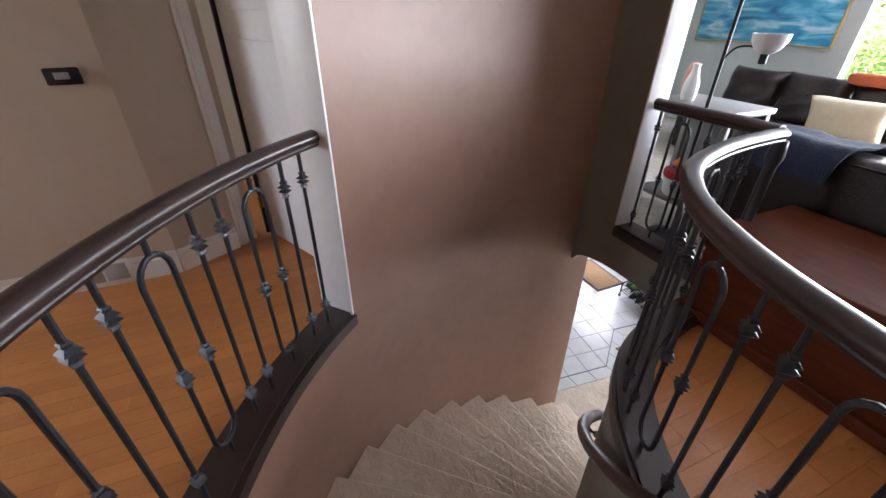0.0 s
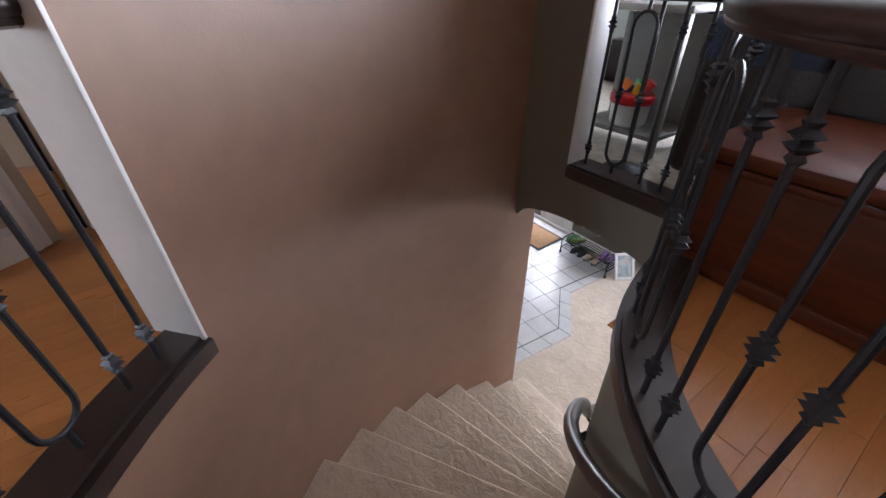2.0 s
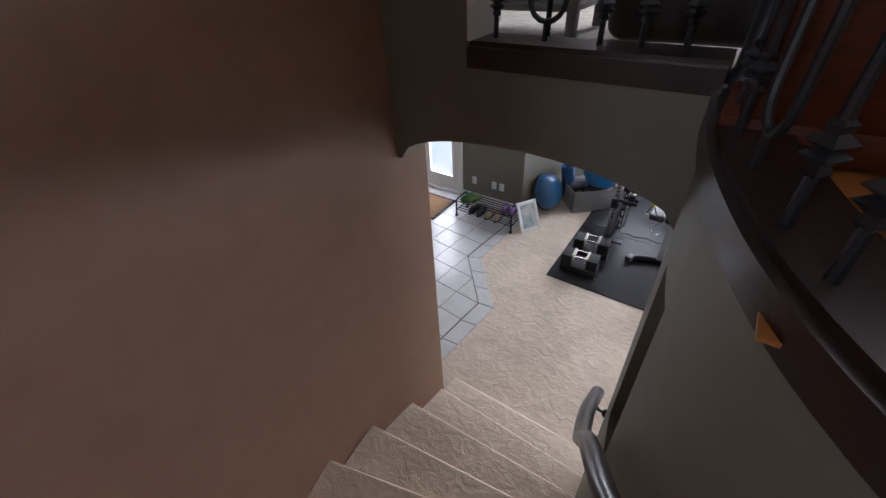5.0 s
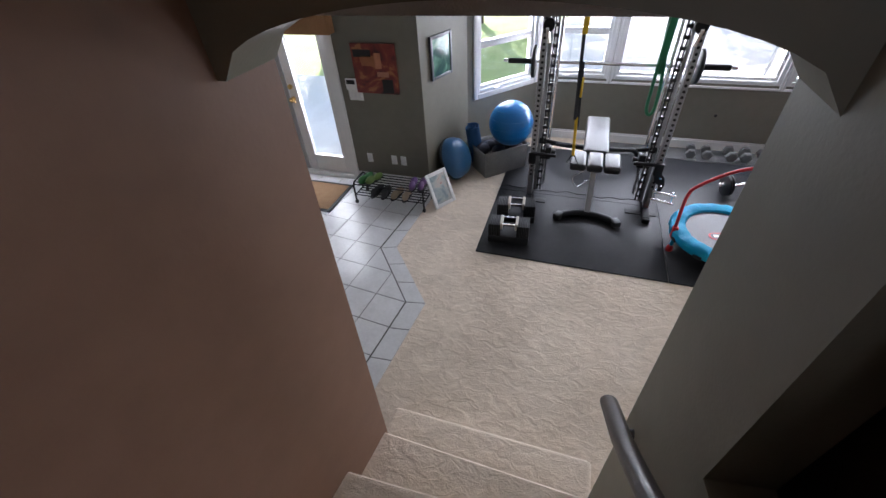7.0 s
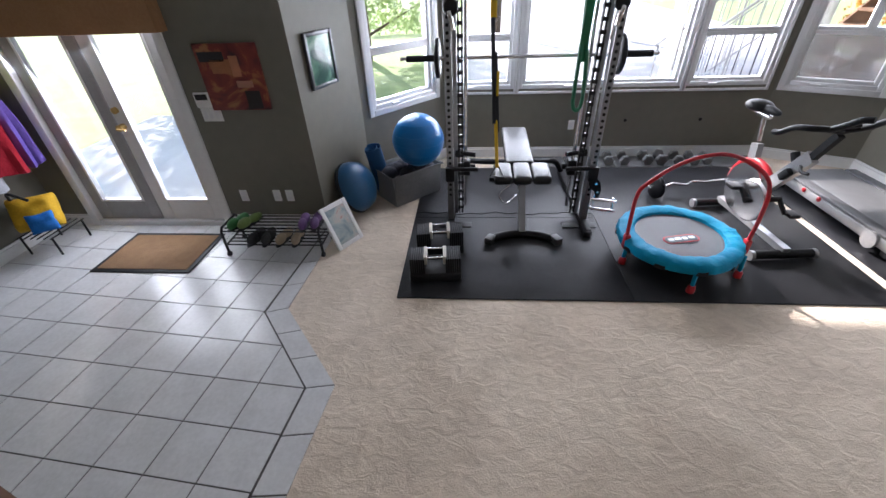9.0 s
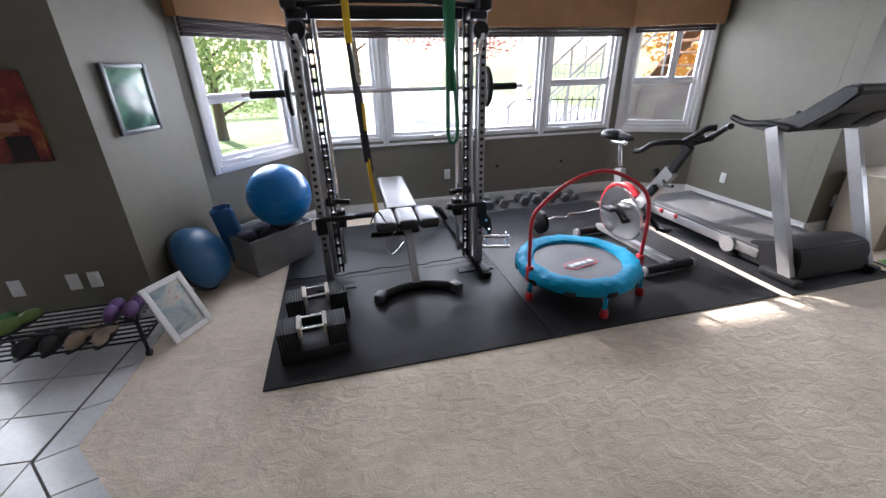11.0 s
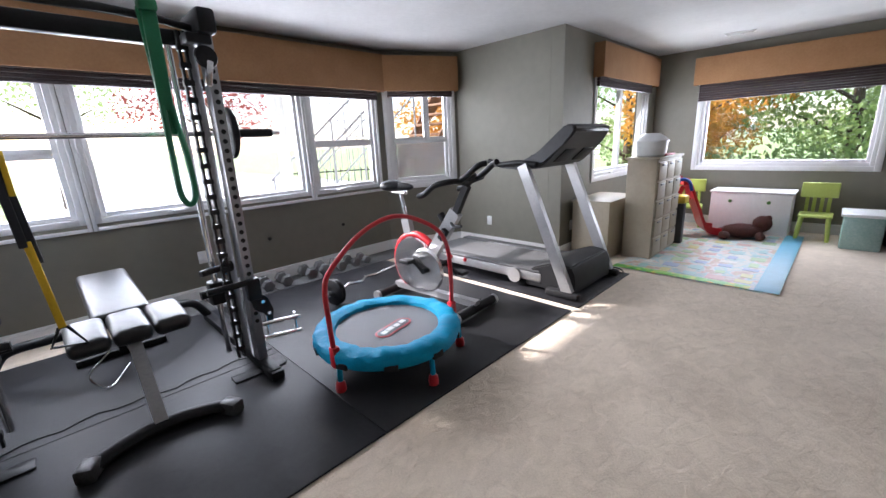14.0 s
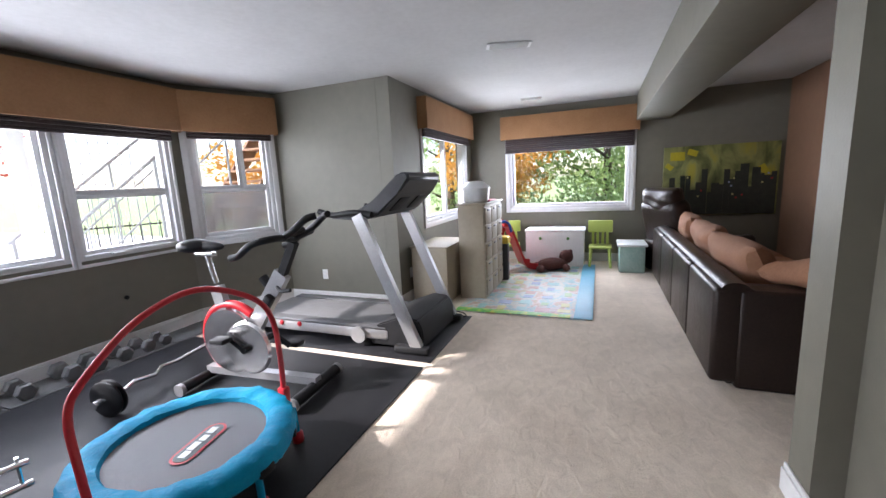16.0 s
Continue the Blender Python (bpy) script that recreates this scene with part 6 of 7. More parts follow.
for sgn in (-1, 1):
    prism(bm, [tuple(p) for p in pr] + [(p.x, p.y + 0.09) for p in pr[::-1]], sgn * 0.16, sgn * 0.18)
prism(bm, [tuple(p) for p in pr] + [(p.x, p.y + 0.02) for p in pr[::-1]], -0.16, 0.16)
turned(bm, Matrix.Rotation(radians(90), 4, "X"))
part("chute", bm, TRED, sl)
bm = B()
for sgn in (-1, 1):
    bar_between(bm, (-0.2, sgn * 0.17, 0.0), (0.06, sgn * 0.17, 0.66), 0.03, 0.05)
for i in range(3):
    bx(bm, (-0.16 + 0.08 * i, 0, 0.12 + 0.18 * i), (0.1, 0.32, 0.03), 0.008)
bx(bm, (0.0, 0.0, 0.505), (0.33, 0.34, 0.026), 0.008)
part("ladder", bm, TRED, sl)
for sgn in (-1, 1):
    part("handle", tube(B(), smooth_line([(-0.02, sgn * 0.18, 0.6), (0.02, sgn * 0.18, 0.74), (0.12, sgn * 0.18, 0.72), (0.16, sgn * 0.18, 0.6)], 4), 0.02, 8), mat("blue plastic", (0.01, 0.07, 0.4), None, 5, 0.35), sl)
ch = thing("toy_chest", "white toy chest with two green knobs", "chest", pose(6.72, 5.46, 0.0))
part("body", bx(B(), (0, 0, 0.26), (0.42, 0.84, 0.52), 0.01), WHITE, ch)
part("lid", bx(B(), (0, 0, 0.535), (0.45, 0.87, 0.03), 0.008), WHITE, ch)
for y in (-0.2, 0.2):
    part("knob", ball(B(), (-0.22, y, 0.42), 0.022, 12, 8), mat("green knob", (0.1, 0.25, 0.06), None, 5, 0.4), ch)


def kid_chair(m):
    c = thing("kids_chair", "lime green plastic toddler chair by the chest", "chair", m, "kids chairs")
    part("seat", bx(B(), (0, 0, 0.29), (0.3, 0.31, 0.035), 0.012), LIME, c)
    for x in (-0.12, 0.12):
        for y in (-0.12, 0.12):
            part("leg", tube(B(), [(x, y, 0.28), (x * 1.18, y * 1.18, 0.0)], [0.024, 0.019], 10), LIME, c)
    part("backrest", bx(B(), (0.14, 0, 0.57), (0.03, 0.34, 0.18), 0.02, None, 3), LIME, c)
    for y in (-0.1, -0.035, 0.035, 0.1):
        part("back_slat", bx(B(), (0.14, y, 0.40), (0.025, 0.035, 0.2), 0.006), LIME, c)


kid_chair(pose(6.62, 4.82, 0.0))
kid_chair(pose(6.70, 6.16, 0.0, 0, 0, 12))
PLUSH = mat("brown plush fur", (0.1, 0.03, 0.022), (0.06, 0.018, 0.014), 18, 0.95, bump=1.0, bscale=140)
pl = thing("plush_animal", "dark reddish-brown plush animal lying on the mat", "plush toy", pose(6.2, 5.45, 0.012, 0, 0, 20))
bm = B()
ball(bm, (0, 0, 0.09), (0.13, 0.22, 0.09), 18, 10)
ball(bm, (0.02, -0.2, 0.18), (0.09, 0.1, 0.1), 16, 10)
ball(bm, (0.0, -0.25, 0.25), (0.03, 0.035, 0.04), 10, 6)
for x in (-0.12, 0.1):
    ball(bm, (x, -0.16, 0.05), (0.09, 0.05, 0.05), 12, 8)
    ball(bm, (x, 0.2, 0.05), (0.09, 0.06, 0.05), 12, 8)
part("body", bm, PLUSH, pl)
PLAY = paint_mat("pastel play mat print", [(0.3, (0.5, 0.55, 0.52)), (0.42, (0.55, 0.52, 0.45)), (0.48, (0.3, 0.48, 0.5)), (0.53, (0.6, 0.55, 0.52)), (0.6, (0.5, 0.32, 0.25)), (0.68, (0.42, 0.5, 0.3)), (0.78, (0.6, 0.56, 0.5))], 5.5, 0.45, 0.4, 3)
pm = thing("play_mat", "pastel patterned foam play mat with a blue border", "play mat", pose(5.4, 5.55, 0.0))
part("sheet", bx(B(), (0, 0, 0.006), (2.42, 1.34, 0.012), 0.004), PLAY, pm)
part("blue_border", bx(B(), (0, -0.585, 0.0145), (2.42, 0.17, 0.005), 0.002), mat("sky blue print", (0.12, 0.4, 0.58), (0.1, 0.34, 0.5), 9, 0.45), pm)
part("green_border", bx(B(), (-1.16, 0.1, 0.0145), (0.1, 1.14, 0.005), 0.002), paint_mat("green flower print", [(0.4, (0.08, 0.4, 0.06)), (0.55, (0.25, 0.5, 0.06)), (0.62, (0.65, 0.5, 0.05)), (0.7, (0.6, 0.15, 0.04))], 14, 0.45, 0.4, 1), pm)
rng = random.Random(77)
cols = [mat("print patch %d" % i, c, tuple(v * 0.85 for v in c), 9, 0.45) for i, c in enumerate(((0.55, 0.32, 0.28), (0.3, 0.5, 0.5), (0.55, 0.5, 0.2), (0.35, 0.48, 0.25), (0.3, 0.36, 0.52), (0.62, 0.6, 0.55)))]
for i in range(11):
    for j in range(5):
        c = cols[rng.randrange(6)]
        part("printed_patch", bx(B(), (-1.0 + 0.2 * i + rng.uniform(-0.03, 0.03), -0.4 + 0.21 * j, 0.0128), (rng.uniform(0.08, 0.14), rng.uniform(0.07, 0.14), 0.002), 0.0), c, pm, smooth=False)
bn = thing("clear_bin", "clear plastic storage bin with green contents", "storage bin", pose(6.42, 4.42, 0.0))
part("tub", bx(B(), (0, 0, 0.18), (0.42, 0.32, 0.36), 0.02), mat("cloudy clear plastic", (0.33, 0.45, 0.42), (0.22, 0.36, 0.32), 6, 0.25), bn)
part("lid", bx(B(), (0, 0, 0.375), (0.47, 0.37, 0.035), 0.012), CLEARW, bn)

# ---- things: seating corner ----


LEATHER = mat("dark espresso leather", (0.014, 0.008, 0.0065), (0.024, 0.014, 0.011), 7, 0.32, bump=0.3, bscale=110, rvar=0.07, spec=0.36)
TAN = mat("tan microfibre cushion", (0.34, 0.17, 0.095), (0.28, 0.135, 0.075), 6, 0.85, bump=0.3, bscale=100)
so = thing("sectional_sofa", "dark brown leather sectional sofa with tan cushions", "sofa", pose(3.16, 4.19, 0.0))
for i in range(4):
    part("back_panel", bx(B(), (0.38 + 0.745 * i, -0.11, 0.33), (0.737, 0.22, 0.60), 0.03, None, 3), LEATHER, so)
part("back_roll", tube(B(), [(0.02, -0.11, 0.63), (1.5, -0.11, 0.63), (2.98, -0.11, 0.62)], 0.07, 14, flat=0.5), LEATHER, so)
part("end_panel", bx(B(), (0.12, -0.68, 0.31), (0.24, 1.1, 0.62), 0.03, None, 3), LEATHER, so)
for i in range(3):
    part("seat_cushion", bx(B(), (0.72 + 0.9 * i, -0.66, 0.36), (0.88, 0.86, 0.2), 0.06, None, 4), TAN, so)
    part("back_cushion", turned(pillow(0.84, 0.52, 0.24, i), pose(0.72 + 0.86 * i, -0.36, 0.60, 62 + 4 * i, 0, 4 - 5 * i)), TAN, so)
part("plinth", bx(B(), (1.5, -0.6, 0.13), (2.9, 1.0, 0.24), 0.01), LEATHER, so)
tp = thing("throw_pillow", "tan throw pillow lying on the sofa arm", "pillow", pose(3.34, 3.62, 0.62, 8, 12, 20))
part("cushion", turned(pillow(0.46, 0.44, 0.17, 7), pose(0, 0, 0.07)), TAN, tp)
rc = thing("recliner", "dark brown leather recliner chair facing the television corner", "armchair", pose(6.38, 3.70, 0.0, 0, 0, -60))
part("base", bx(B(), (0, 0, 0.22), (0.85, 0.85, 0.42), 0.06, None, 3), LEATHER, rc)
part("backrest", bx(B(), (-0.3, 0.1, 0.66), (0.28, 0.72, 0.66), 0.12, (0, -14, 0), 5), LEATHER, rc)
part("headrest", turned(pillow(0.64, 0.36, 0.26, 61), pose(-0.37, 0.1, 0.95, 0, 76, 0) @ pose(0, 0, 0, 0, 0, 90)), LEATHER, rc)
for s in (-1, 1):
    part("armrest", bx(B(), (0.05, s * 0.42, 0.45), (0.8, 0.16, 0.16), 0.06, None, 3), LEATHER, rc)
CITY = paint_mat("city skyline canvas", [(0.3, (0.03, 0.04, 0.015)), (0.45, (0.13, 0.14, 0.045)), (0.58, (0.26, 0.27, 0.09)), (0.7, (0.36, 0.31, 0.04))], 3, 0.45, 1.4, 4, (1, 1, 0.6))
ct = picture("skyline_painting", "wide green and yellow city skyline painting", 1.34, 0.95, pose(6.975, 3.33, 0.70, 0, 0, -90), WHITE, 0, CITY, "painting", 0.04)
rng = random.Random(31)
DK = mat("dark painted towers", (0.015, 0.018, 0.016), (0.03, 0.035, 0.025), 16, 0.45, bump=0.3, bscale=60)
for i in range(20):
    w = rng.uniform(0.05, 0.1)
    hh = rng.uniform(0.3, 0.62) + (0.1 if 11 < i < 15 else 0)
    part("painted_tower", bx(B(), (-0.62 + 0.065 * i, -0.0215 - 0.0004 * i, hh / 2 + 0.01), (w, 0.003, hh), 0.0), DK, ct, smooth=False)
for i in range(14):
    part("painted_light", bx(B(), (rng.uniform(-0.6, 0.6), -0.032, rng.uniform(0.2, 0.55)), (0.02, 0.002, 0.02), 0.0), (TRED, cols[2], cols[4])[i % 3], ct, smooth=False)
for i, (x, z, rr) in enumerate(((-0.5, 0.82, 0.09), (-0.32, 0.86, 0.06), (-0.6, 0.68, 0.05), (0.5, 0.6, 0.06))):
    part("painted_bloom", bx(B(), (x, -0.022, z), (rr * 2, 0.003, rr * 1.3), 0.0, (0, 20 * i, 0)), mat("yellow bloom %d" % i, (0.5, 0.42, 0.02), None, 20, 0.45, bump=0.4, bscale=50), ct, smooth=False)


def vent(x, y, rot, w, d):
    v = thing("ceiling_vent", "white metal ceiling air vent", "vent", pose(x, y, LOW - 0.003, 0, 0, rot), "ceiling vents")
    part("frame", bx(B(), (0, 0, -0.004), (w, d, 0.008), 0.003), WHITE, v)
    for i in range(5):
        part("slat", bx(B(), (0, -d * 0.36 + d * 0.18 * i, -0.011), (w * 0.86, d * 0.1, 0.006), 0.0, (25, 0, 0)), WHITE, v, smooth=False)


vent(3.9, 5.55, -72, 0.36, 0.13)
vent(6.3, 5.75, -80, 0.3, 0.1)

# ---- things: upper hall ----
th = thing("thermostat", "black wall thermostat with a small grey display", "thermostat", pose(-1.035, 0.78, 3.86, 0, 0, 90))
part("case", bx(B(), (0, -0.012, 0), (0.14, 0.024, 0.075), 0.008), BLACKP, th)
part("display", bx(B(), (0.0, -0.025, 0.004), (0.06, 0.003, 0.03), 0.001), mat("lcd display", (0.3, 0.34, 0.34), None, 8, 0.3), th)
rg = thing("wall_register", "white metal air register above the baseboard", "vent", pose(-1.028, 0.5, UP + 0.08, 0, 0, 90))
part("frame", bx(B(), (0, -0.008, 0), (0.40, 0.014, 0.15), 0.004), WHITE, rg)
for i in range(3):
    part("grille", bx(B(), (-0.125 + 0.125 * i, -0.016, 0), (0.112, 0.004, 0.11), 0.001), mat("grey grille %d" % i, (0.4, 0.4, 0.41), (0.34, 0.34, 0.35), 60, 0.5), rg)
hd = tagged(thing("door_2", "white panelled hall door standing slightly ajar", "door", along((-1.335, 1.505), (-0.42, 1.965))), kind="structure")
bm = B()
wbox(bm, -0.024, 0.98, 0.0, 0.04, UP + 0.01, UP + 2.05, 0.004)
leaf = part("door_leaf", bm, WHITE, hd)
for i in range(3):
    part("panel", wbox(B(), 0.14, 0.84, -0.008, 0.0, UP + 0.2 + 0.62 * i, UP + 0.68 + 0.62 * i, 0.006), WHITE, leaf)
part("hinge", wbox(B(), -0.012, 0.006, -0.02, -0.004, UP + 0.22, UP + 0.31, 0.003), BRASS, leaf)
part("hinge", wbox(B(), -0.012, 0.006, -0.02, -0.004, UP + 1.72, UP + 1.81, 0.003), BRASS, leaf)
# Black strip painted in for the dark gap beside the ajar leaf.
part("door_gap_strip", wbox(B(), -0.05, -0.026, -0.02, 0.02, UP, UP + 2.06, 0.003), BLACKP, hd)
part("hinge", wbox(B(), -0.052, -0.02, -0.034, -0.018, UP + 0.2, UP + 0.3, 0.003), BRASS, hd)
o = setting("trim_door_casing", wbox(wbox(B(), 0, 0.09, -0.022, 0.0, UP, UP + 2.15, 0.006), 0.02, 0.05, -0.032, -0.022, UP, UP + 2.15, 0.005), WHITE, "white moulded door casing in the hall", "trim")
o.matrix_world = along((-1.235, 1.28), (-1.32, 1.42))
for nm, a, b in (("hall", (-0.98, -3.4), (-1.04, 0.95)), ("hall_corner", (-1.04, 0.95), (-1.235, 1.28))):
    L = (Vector(b) - Vector(a)).length
    bm = wbox(B(), 0, L, -0.016, 0.0, UP - 0.012, UP + 0.11, 0.0)
    wbox(bm, 0, L, -0.010, 0.0, UP + 0.11, UP + 0.145, 0.004)
    o = setting("baseboard_" + nm, bm, WHITE, "white painted moulded baseboard", "baseboard")
    o.matrix_world = along(a, b)

# ---- things: upper living room ----
WALNUT = mat("red-brown stained wood", (0.11, 0.026, 0.009), (0.065, 0.015, 0.005), 4, 0.5, bump=0.06, bscale=50, stretch=(1, 8, 8), spec=0.14)
tk = thing("wooden_chest", "long red-brown wooden chest behind the landing railing", "chest", pose(1.42, 3.93, UP))
part("body", bx(B(), (0, 0, 0.235), (1.86, 0.70, 0.43), 0.01), WALNUT, tk)
part("lid", bx(B(), (0, 0, 0.485), (1.94, 0.76, 0.055), 0.015), WALNUT, tk)
part("plinth", bx(B(), (0, -0.008, 0.035), (1.92, 0.74, 0.07), 0.012), WALNUT, tk)
part("moulding", bx(B(), (0, -0.005, 0.436), (1.9, 0.73, 0.03), 0.01), WALNUT, tk)
ls = thing("leather_sofa", "dark brown leather sofa with its back to the chest", "sofa", pose(1.22, 4.85, UP))
part("back", bx(B(), (0, -0.36, 0.42), (2.5, 0.26, 0.78), 0.07, None, 4), LEATHER, ls)
for s in (-1, 1):
    part("armrest", bx(B(), (s * 1.16, 0.05, 0.33), (0.24, 0.86, 0.6), 0.09, None, 4), LEATHER, ls)
for i in range(2):
    part("seat_cushion", bx(B(), (-0.52 + 1.04 * i, 0.1, 0.38), (1.02, 0.72, 0.2), 0.06, None, 4), LEATHER, ls)
part("back_piping", tube(B(), [(-1.22, -0.485, 0.775), (0, -0.487, 0.778), (1.22, -0.485, 0.775)], 0.008, 8), LEATHER, ls)
BLANKET = mat("slate blue knitted blanket", (0.02, 0.03, 0.06), (0.012, 0.02, 0.04), 14, 0.9, bump=0.6, bscale=90)
bl = thing("blanket", "dark blue blanket draped over the sofa back", "blanket", pose(0.30, 4.5, UP + 0.81))


def drape(prof, width, seed, thick=0.012, n=26):
    """A cloth hung over an edge: prof of (y, z) points, wavy across its width, with a thickness."""
    rng, bm, line = random.Random(seed), B(), smooth_line(prof, 4)
    ph = [rng.uniform(0, 6) for _ in range(4)]
    sheets = []
    for off in (0.0, thick):
        rows = []
        for k, p in enumerate(line):
            q, o = line[min(k + 1, len(line) - 1)], line[max(k - 1, 0)]
            t = (q - o).normalized()
            nrm = Vector((t.y, -t.x)) * -1
            u = k / (len(line) - 1)
            hang = abs(2 * u - 1)
            row = []
            for i in range(n + 1):
                v = i / n
                lift = off + (0.004 + 0.016 * hang) * (1 + math.sin(9 * v + ph[0] + 2 * u)) + 0.008 * hang * (1 + math.sin(21 * v + ph[1]))
                x = (v - 0.5) * width * (1 + 0.06 * math.sin(4 * u + ph[2])) + 0.05 * (u - 0.5)
                row.append(bm.verts.new((x, p.x + nrm.x * lift, p.y + nrm.y * lift)))
            rows.append(row)
        sheets.append(rows)
    lo, hi = sheets
    K = len(lo)
    for k in range(K - 1):
        for i in range(n):
            bm.faces.new((lo[k][i], lo[k][i + 1], lo[k + 1][i + 1], lo[k + 1][i]))
            bm.faces.new((hi[k][i], hi[k + 1][i], hi[k + 1][i + 1], hi[k][i + 1]))
        for i in (0, n):
            bm.faces.new((lo[k][i], lo[k + 1][i], hi[k + 1][i], hi[k][i]))
    for i in range(n):
        for k in (0, K - 1):
            bm.faces.new((lo[k][i], lo[k][i + 1], hi[k][i + 1], hi[k][i]))
    return bm


part("cloth", drape([(-0.172, -0.15), (-0.168, -0.05), (-0.12, 0.012), (0.0, 0.018), (0.13, 0.01), (0.17, -0.06), (0.18, -0.2)], 0.56, 5), BLANKET, bl)
fs = thing("leather_loveseat", "dark tufted leather loveseat against the living room wall", "sofa", pose(-0.95, 6.75, UP))
part("base", bx(B(), (0, -0.1, 0.22), (1.9, 0.9, 0.42), 0.05, None, 3), LEATHER, fs)
for i in range(3):
    b = part("back_cushion", turned(pillow(0.64, 0.56, 0.34, 40 + i), pose(-0.62 + 0.62 * i, 0.22, 0.62, 80, 0, 0)), LEATHER, fs)
    for x, z in ((-0.12, 0.58), (0.12, 0.58), (0, 0.72)):
        part("button", ball(B(), (-0.62 + 0.62 * i + x, 0.06, z), 0.014, 8, 6), LEATHER, b)
cp = thing("cream_pillow", "cream embroidered throw pillow on the loveseat", "pillow", pose(-0.35, 6.35, UP + 0.62, 20, 0, 8))
part("cushion", turned(pillow(0.58, 0.4, 0.18, 9), pose(0, 0, 0, 90)), mat("cream linen", (0.55, 0.47, 0.34), (0.48, 0.4, 0.28), 12, 0.85, bump=0.3, bscale=150), cp)
orr = thing("orange_throw", "rust orange throw folded over the loveseat back", "blanket", pose(-0.42, 6.9, UP + 0.9, -12, 0, 0))
part("cloth", bx(B(), (0, 0, 0.0), (0.5, 0.3, 0.1), 0.045, None, 4), mat("rust orange wool", (0.45, 0.1, 0.04), (0.38, 0.08, 0.03), 14, 0.9, bump=0.5, bscale=90), orr)
GREYT = mat("grey painted cabinet", (0.2, 0.19, 0.18), (0.16, 0.155, 0.15), 4, 0.5)
tb = thing("console_cabinet", "grey console table with an open lower shelf", "table", pose(-0.5, 4.72, UP))
part("tabletop", bx(B(), (0, 0, 0.85), (0.66, 0.46, 0.04), 0.008), mat("pale grey tabletop", (0.3, 0.29, 0.28), (0.25, 0.24, 0.23), 4, 0.4), tb)
for x in (-0.29, 0.29):
    for y in (-0.19, 0.19):
        part("leg", bx(B(), (x, y, 0.415), (0.045, 0.045, 0.83), 0.005), GREYT, tb)
part("back_panel", bx(B(), (0, 0.2, 0.45), (0.55, 0.02, 0.7), 0.003), GREYT, tb)
part("shelf", bx(B(), (0, 0, 0.12), (0.6, 0.4, 0.03), 0.004), GREYT, tb)
sa_ = thing("salt_lamp", "pink salt lamp beside a white ceramic vase", "lamp", pose(-0.70, 4.68, UP + 0.872))
part("stone", lathe(B(), [(0.04, 0.0), (0.05, 0.03), (0.055, 0.12), (0.045, 0.2), (0.02, 0.25)], seg=9), mat("pink salt", (0.7, 0.36, 0.26), (0.6, 0.28, 0.2), 9, 0.5, bump=0.4, bscale=40), sa_, smooth=False)
va = thing("white_vase", "white ceramic vase on the console table", "vase", pose(-0.62, 4.60, UP + 0.872))
part("body", lathe(B(), [(0.045, 0.0), (0.055, 0.04), (0.052, 0.12), (0.03, 0.19), (0.024, 0.23), (0.03, 0.25)], seg=18), CLEARW, va)
bu = thing("toy_bucket", "white spotted toy bucket heaped with bright blocks", "toy", pose(-0.5, 4.66, UP + 0.136))
part("bucket", lathe(B(), [(0.10, 0.0), (0.12, 0.02), (0.13, 0.15), (0.135, 0.16)], seg=18), CLEARW, bu)
part("red_rim", lathe(B(), [(0.137, 0.15), (0.145, 0.16), (0.145, 0.2), (0.135, 0.21)], seg=18), TRED, bu)
for i, (x, y, c) in enumerate(((-0.06, 0.0, (0.02, 0.12, 0.5)), (0.05, -0.03, (0.7, 0.45, 0.02)), (0.0, 0.06, (0.05, 0.35, 0.1)), (0.07, 0.05, (0.6, 0.03, 0.03)), (-0.02, -0.07, (0.7, 0.2, 0.02)))):
    part("block", bx(B(), (x, y, 0.23 + 0.01 * i), (0.06, 0.06, 0.06), 0.006, (10 * i, 20, 30 * i)), mat("block %d" % i, c, None, 5, 0.4), bu)
lp = thing("floor_lamp", "black arc floor lamp with a frosted bowl shade", "floor lamp", pose(-0.2, 4.24, UP))
part("base", lathe(B(), [(0.12, 0.0), (0.12, 0.015), (0.05, 0.03), (0.015, 0.05)], seg=24), BLACKM, lp)
part("pole", cyl(B(), (0, 0, 0.04), (0.0, 0.0, 1.85), 0.011, seg=10), BLACKM, lp)
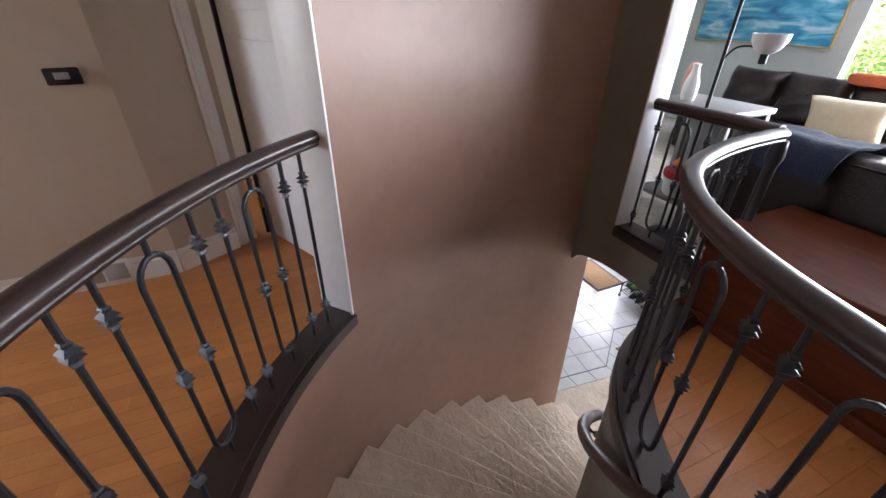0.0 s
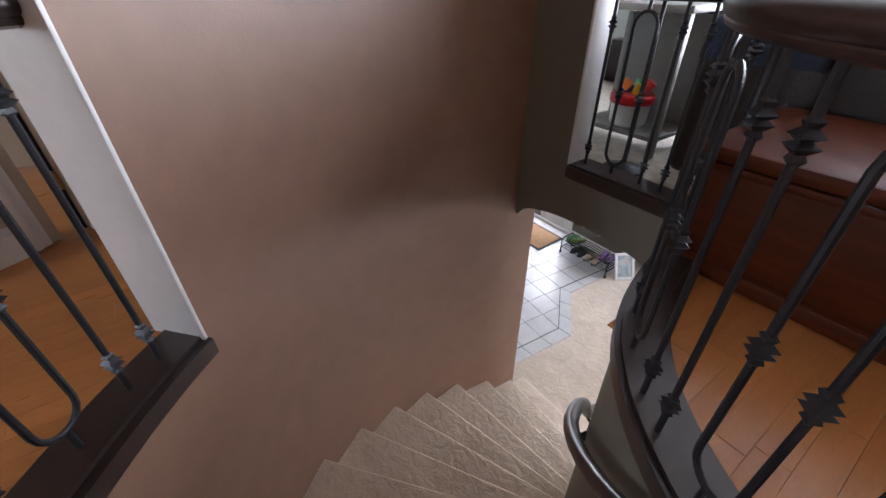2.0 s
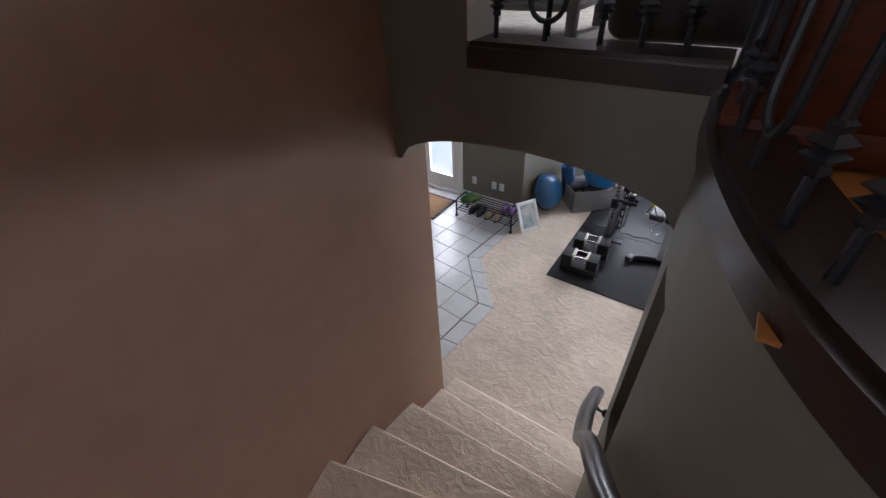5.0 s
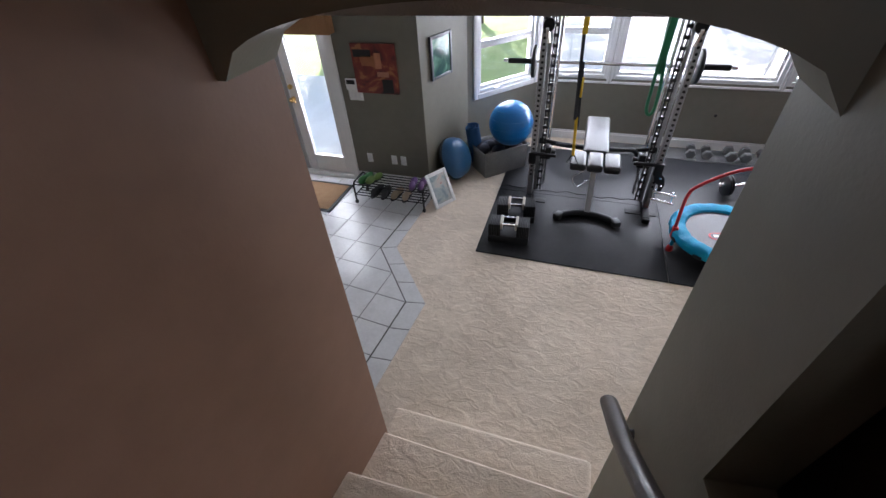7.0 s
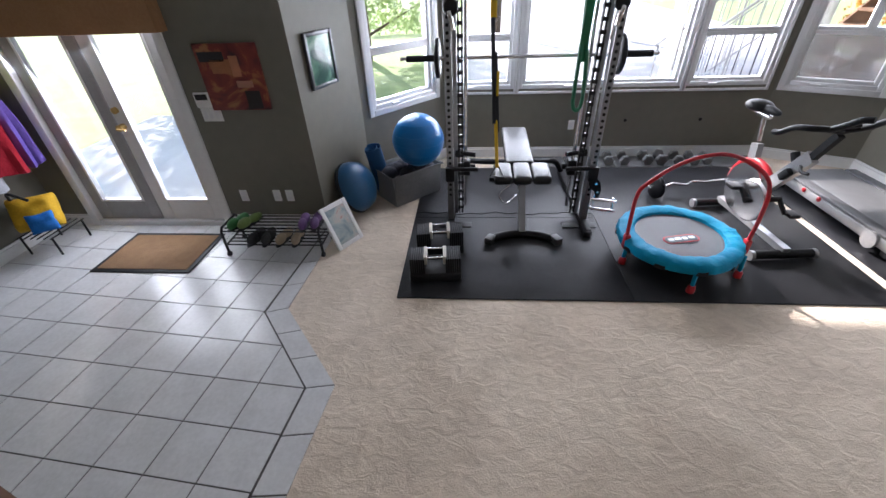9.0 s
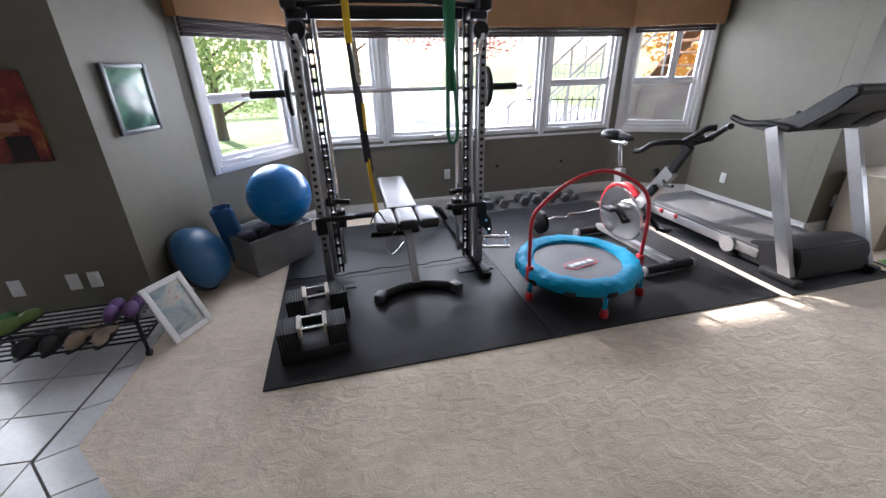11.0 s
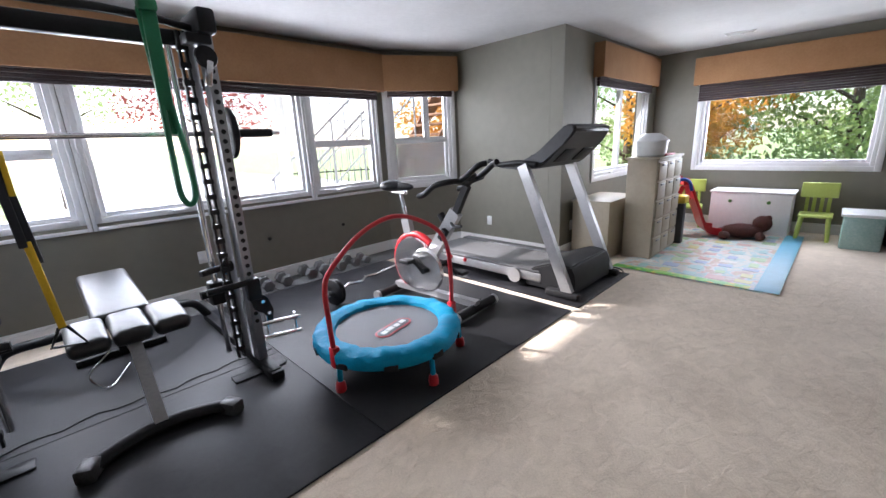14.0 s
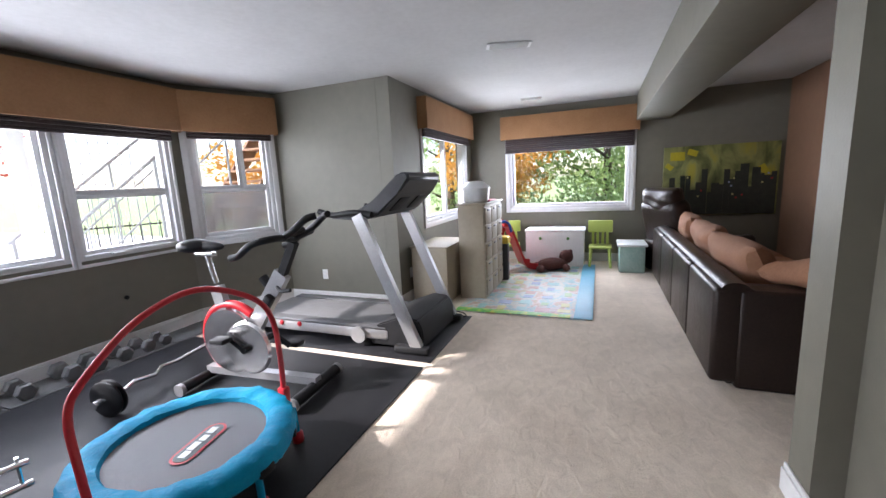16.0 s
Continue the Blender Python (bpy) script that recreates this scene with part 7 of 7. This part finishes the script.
part("arm", tube(B(), smooth_line([(0, 0, 1.2), (0.06, 0, 1.27), (0.16, 0, 1.28), (0.23, 0.0, 1.24)], 4), 0.006, 8), BLACKM, lp)
part("socket", cyl(B(), (0.23, 0, 1.2), (0.23, 0, 1.25), 0.02, seg=12), BLACKM, lp)
part("shade", lathe(B(), [(0.025, 0.0), (0.06, 0.02), (0.085, 0.06), (0.09, 0.1), (0.086, 0.1), (0.08, 0.062), (0.056, 0.026), (0.02, 0.008)], (0.23, 0, 1.25), 22), CLEARW, lp)
SEA = paint_mat("blue sea painting", [(0.3, (0.02, 0.12, 0.3)), (0.45, (0.04, 0.3, 0.5)), (0.55, (0.15, 0.45, 0.6)), (0.65, (0.5, 0.62, 0.68)), (0.75, (0.1, 0.35, 0.6))], 3.6, 0.4, 0.7, 7, (0.7, 1, 2.6))
picture("sea_painting", "large blue abstract sea painting on the wall", 1.7, 1.15, pose(-2.12, 7.53, 3.80), mat("thin gold frame", (0.5, 0.38, 0.18), None, 8, 0.35, metal=0.6), 0.02, SEA, "painting", 0.04)

# floorboards of the upper hall and landing
hall_floor, landing_floor = bpy.data.objects["floor_hall"], bpy.data.objects["floor_landing"]
rng = random.Random(8)


def board(parent, x, y0, y1):
    part("floorboard", bx(B(), (x, (y0 + y1) / 2, UP - 0.0085), (0.0824, y1 - y0 - 0.0008, 0.007), 0.0008, None, 1), PLANK, parent, smooth=False)


def board_row(parent, x, y0, y1):
    y = y0 - rng.uniform(0, 0.6)
    while y < y1:
        e = y + rng.uniform(0.55, 1.3)
        a, c = max(y, y0), min(e, y1)
        if c - a > 0.03:
            board(parent, x, a, c)
        y = e


x = -1.38
while x < 1.62:
    d = (RO + 0.1) ** 2 - (x - CX) ** 2
    if d > 0:
        edge = CY - math.sqrt(d)
        board_row(hall_floor, x, -1.6, min(edge, 1.9))
    x += 0.083
x = 0.62
while x < 2.3:
    y0 = min((p.y for p in inr if abs(p.x - x) < 0.12), default=2.5)
    board_row(landing_floor, x, y0 + 0.05, 3.99)
    x += 0.083
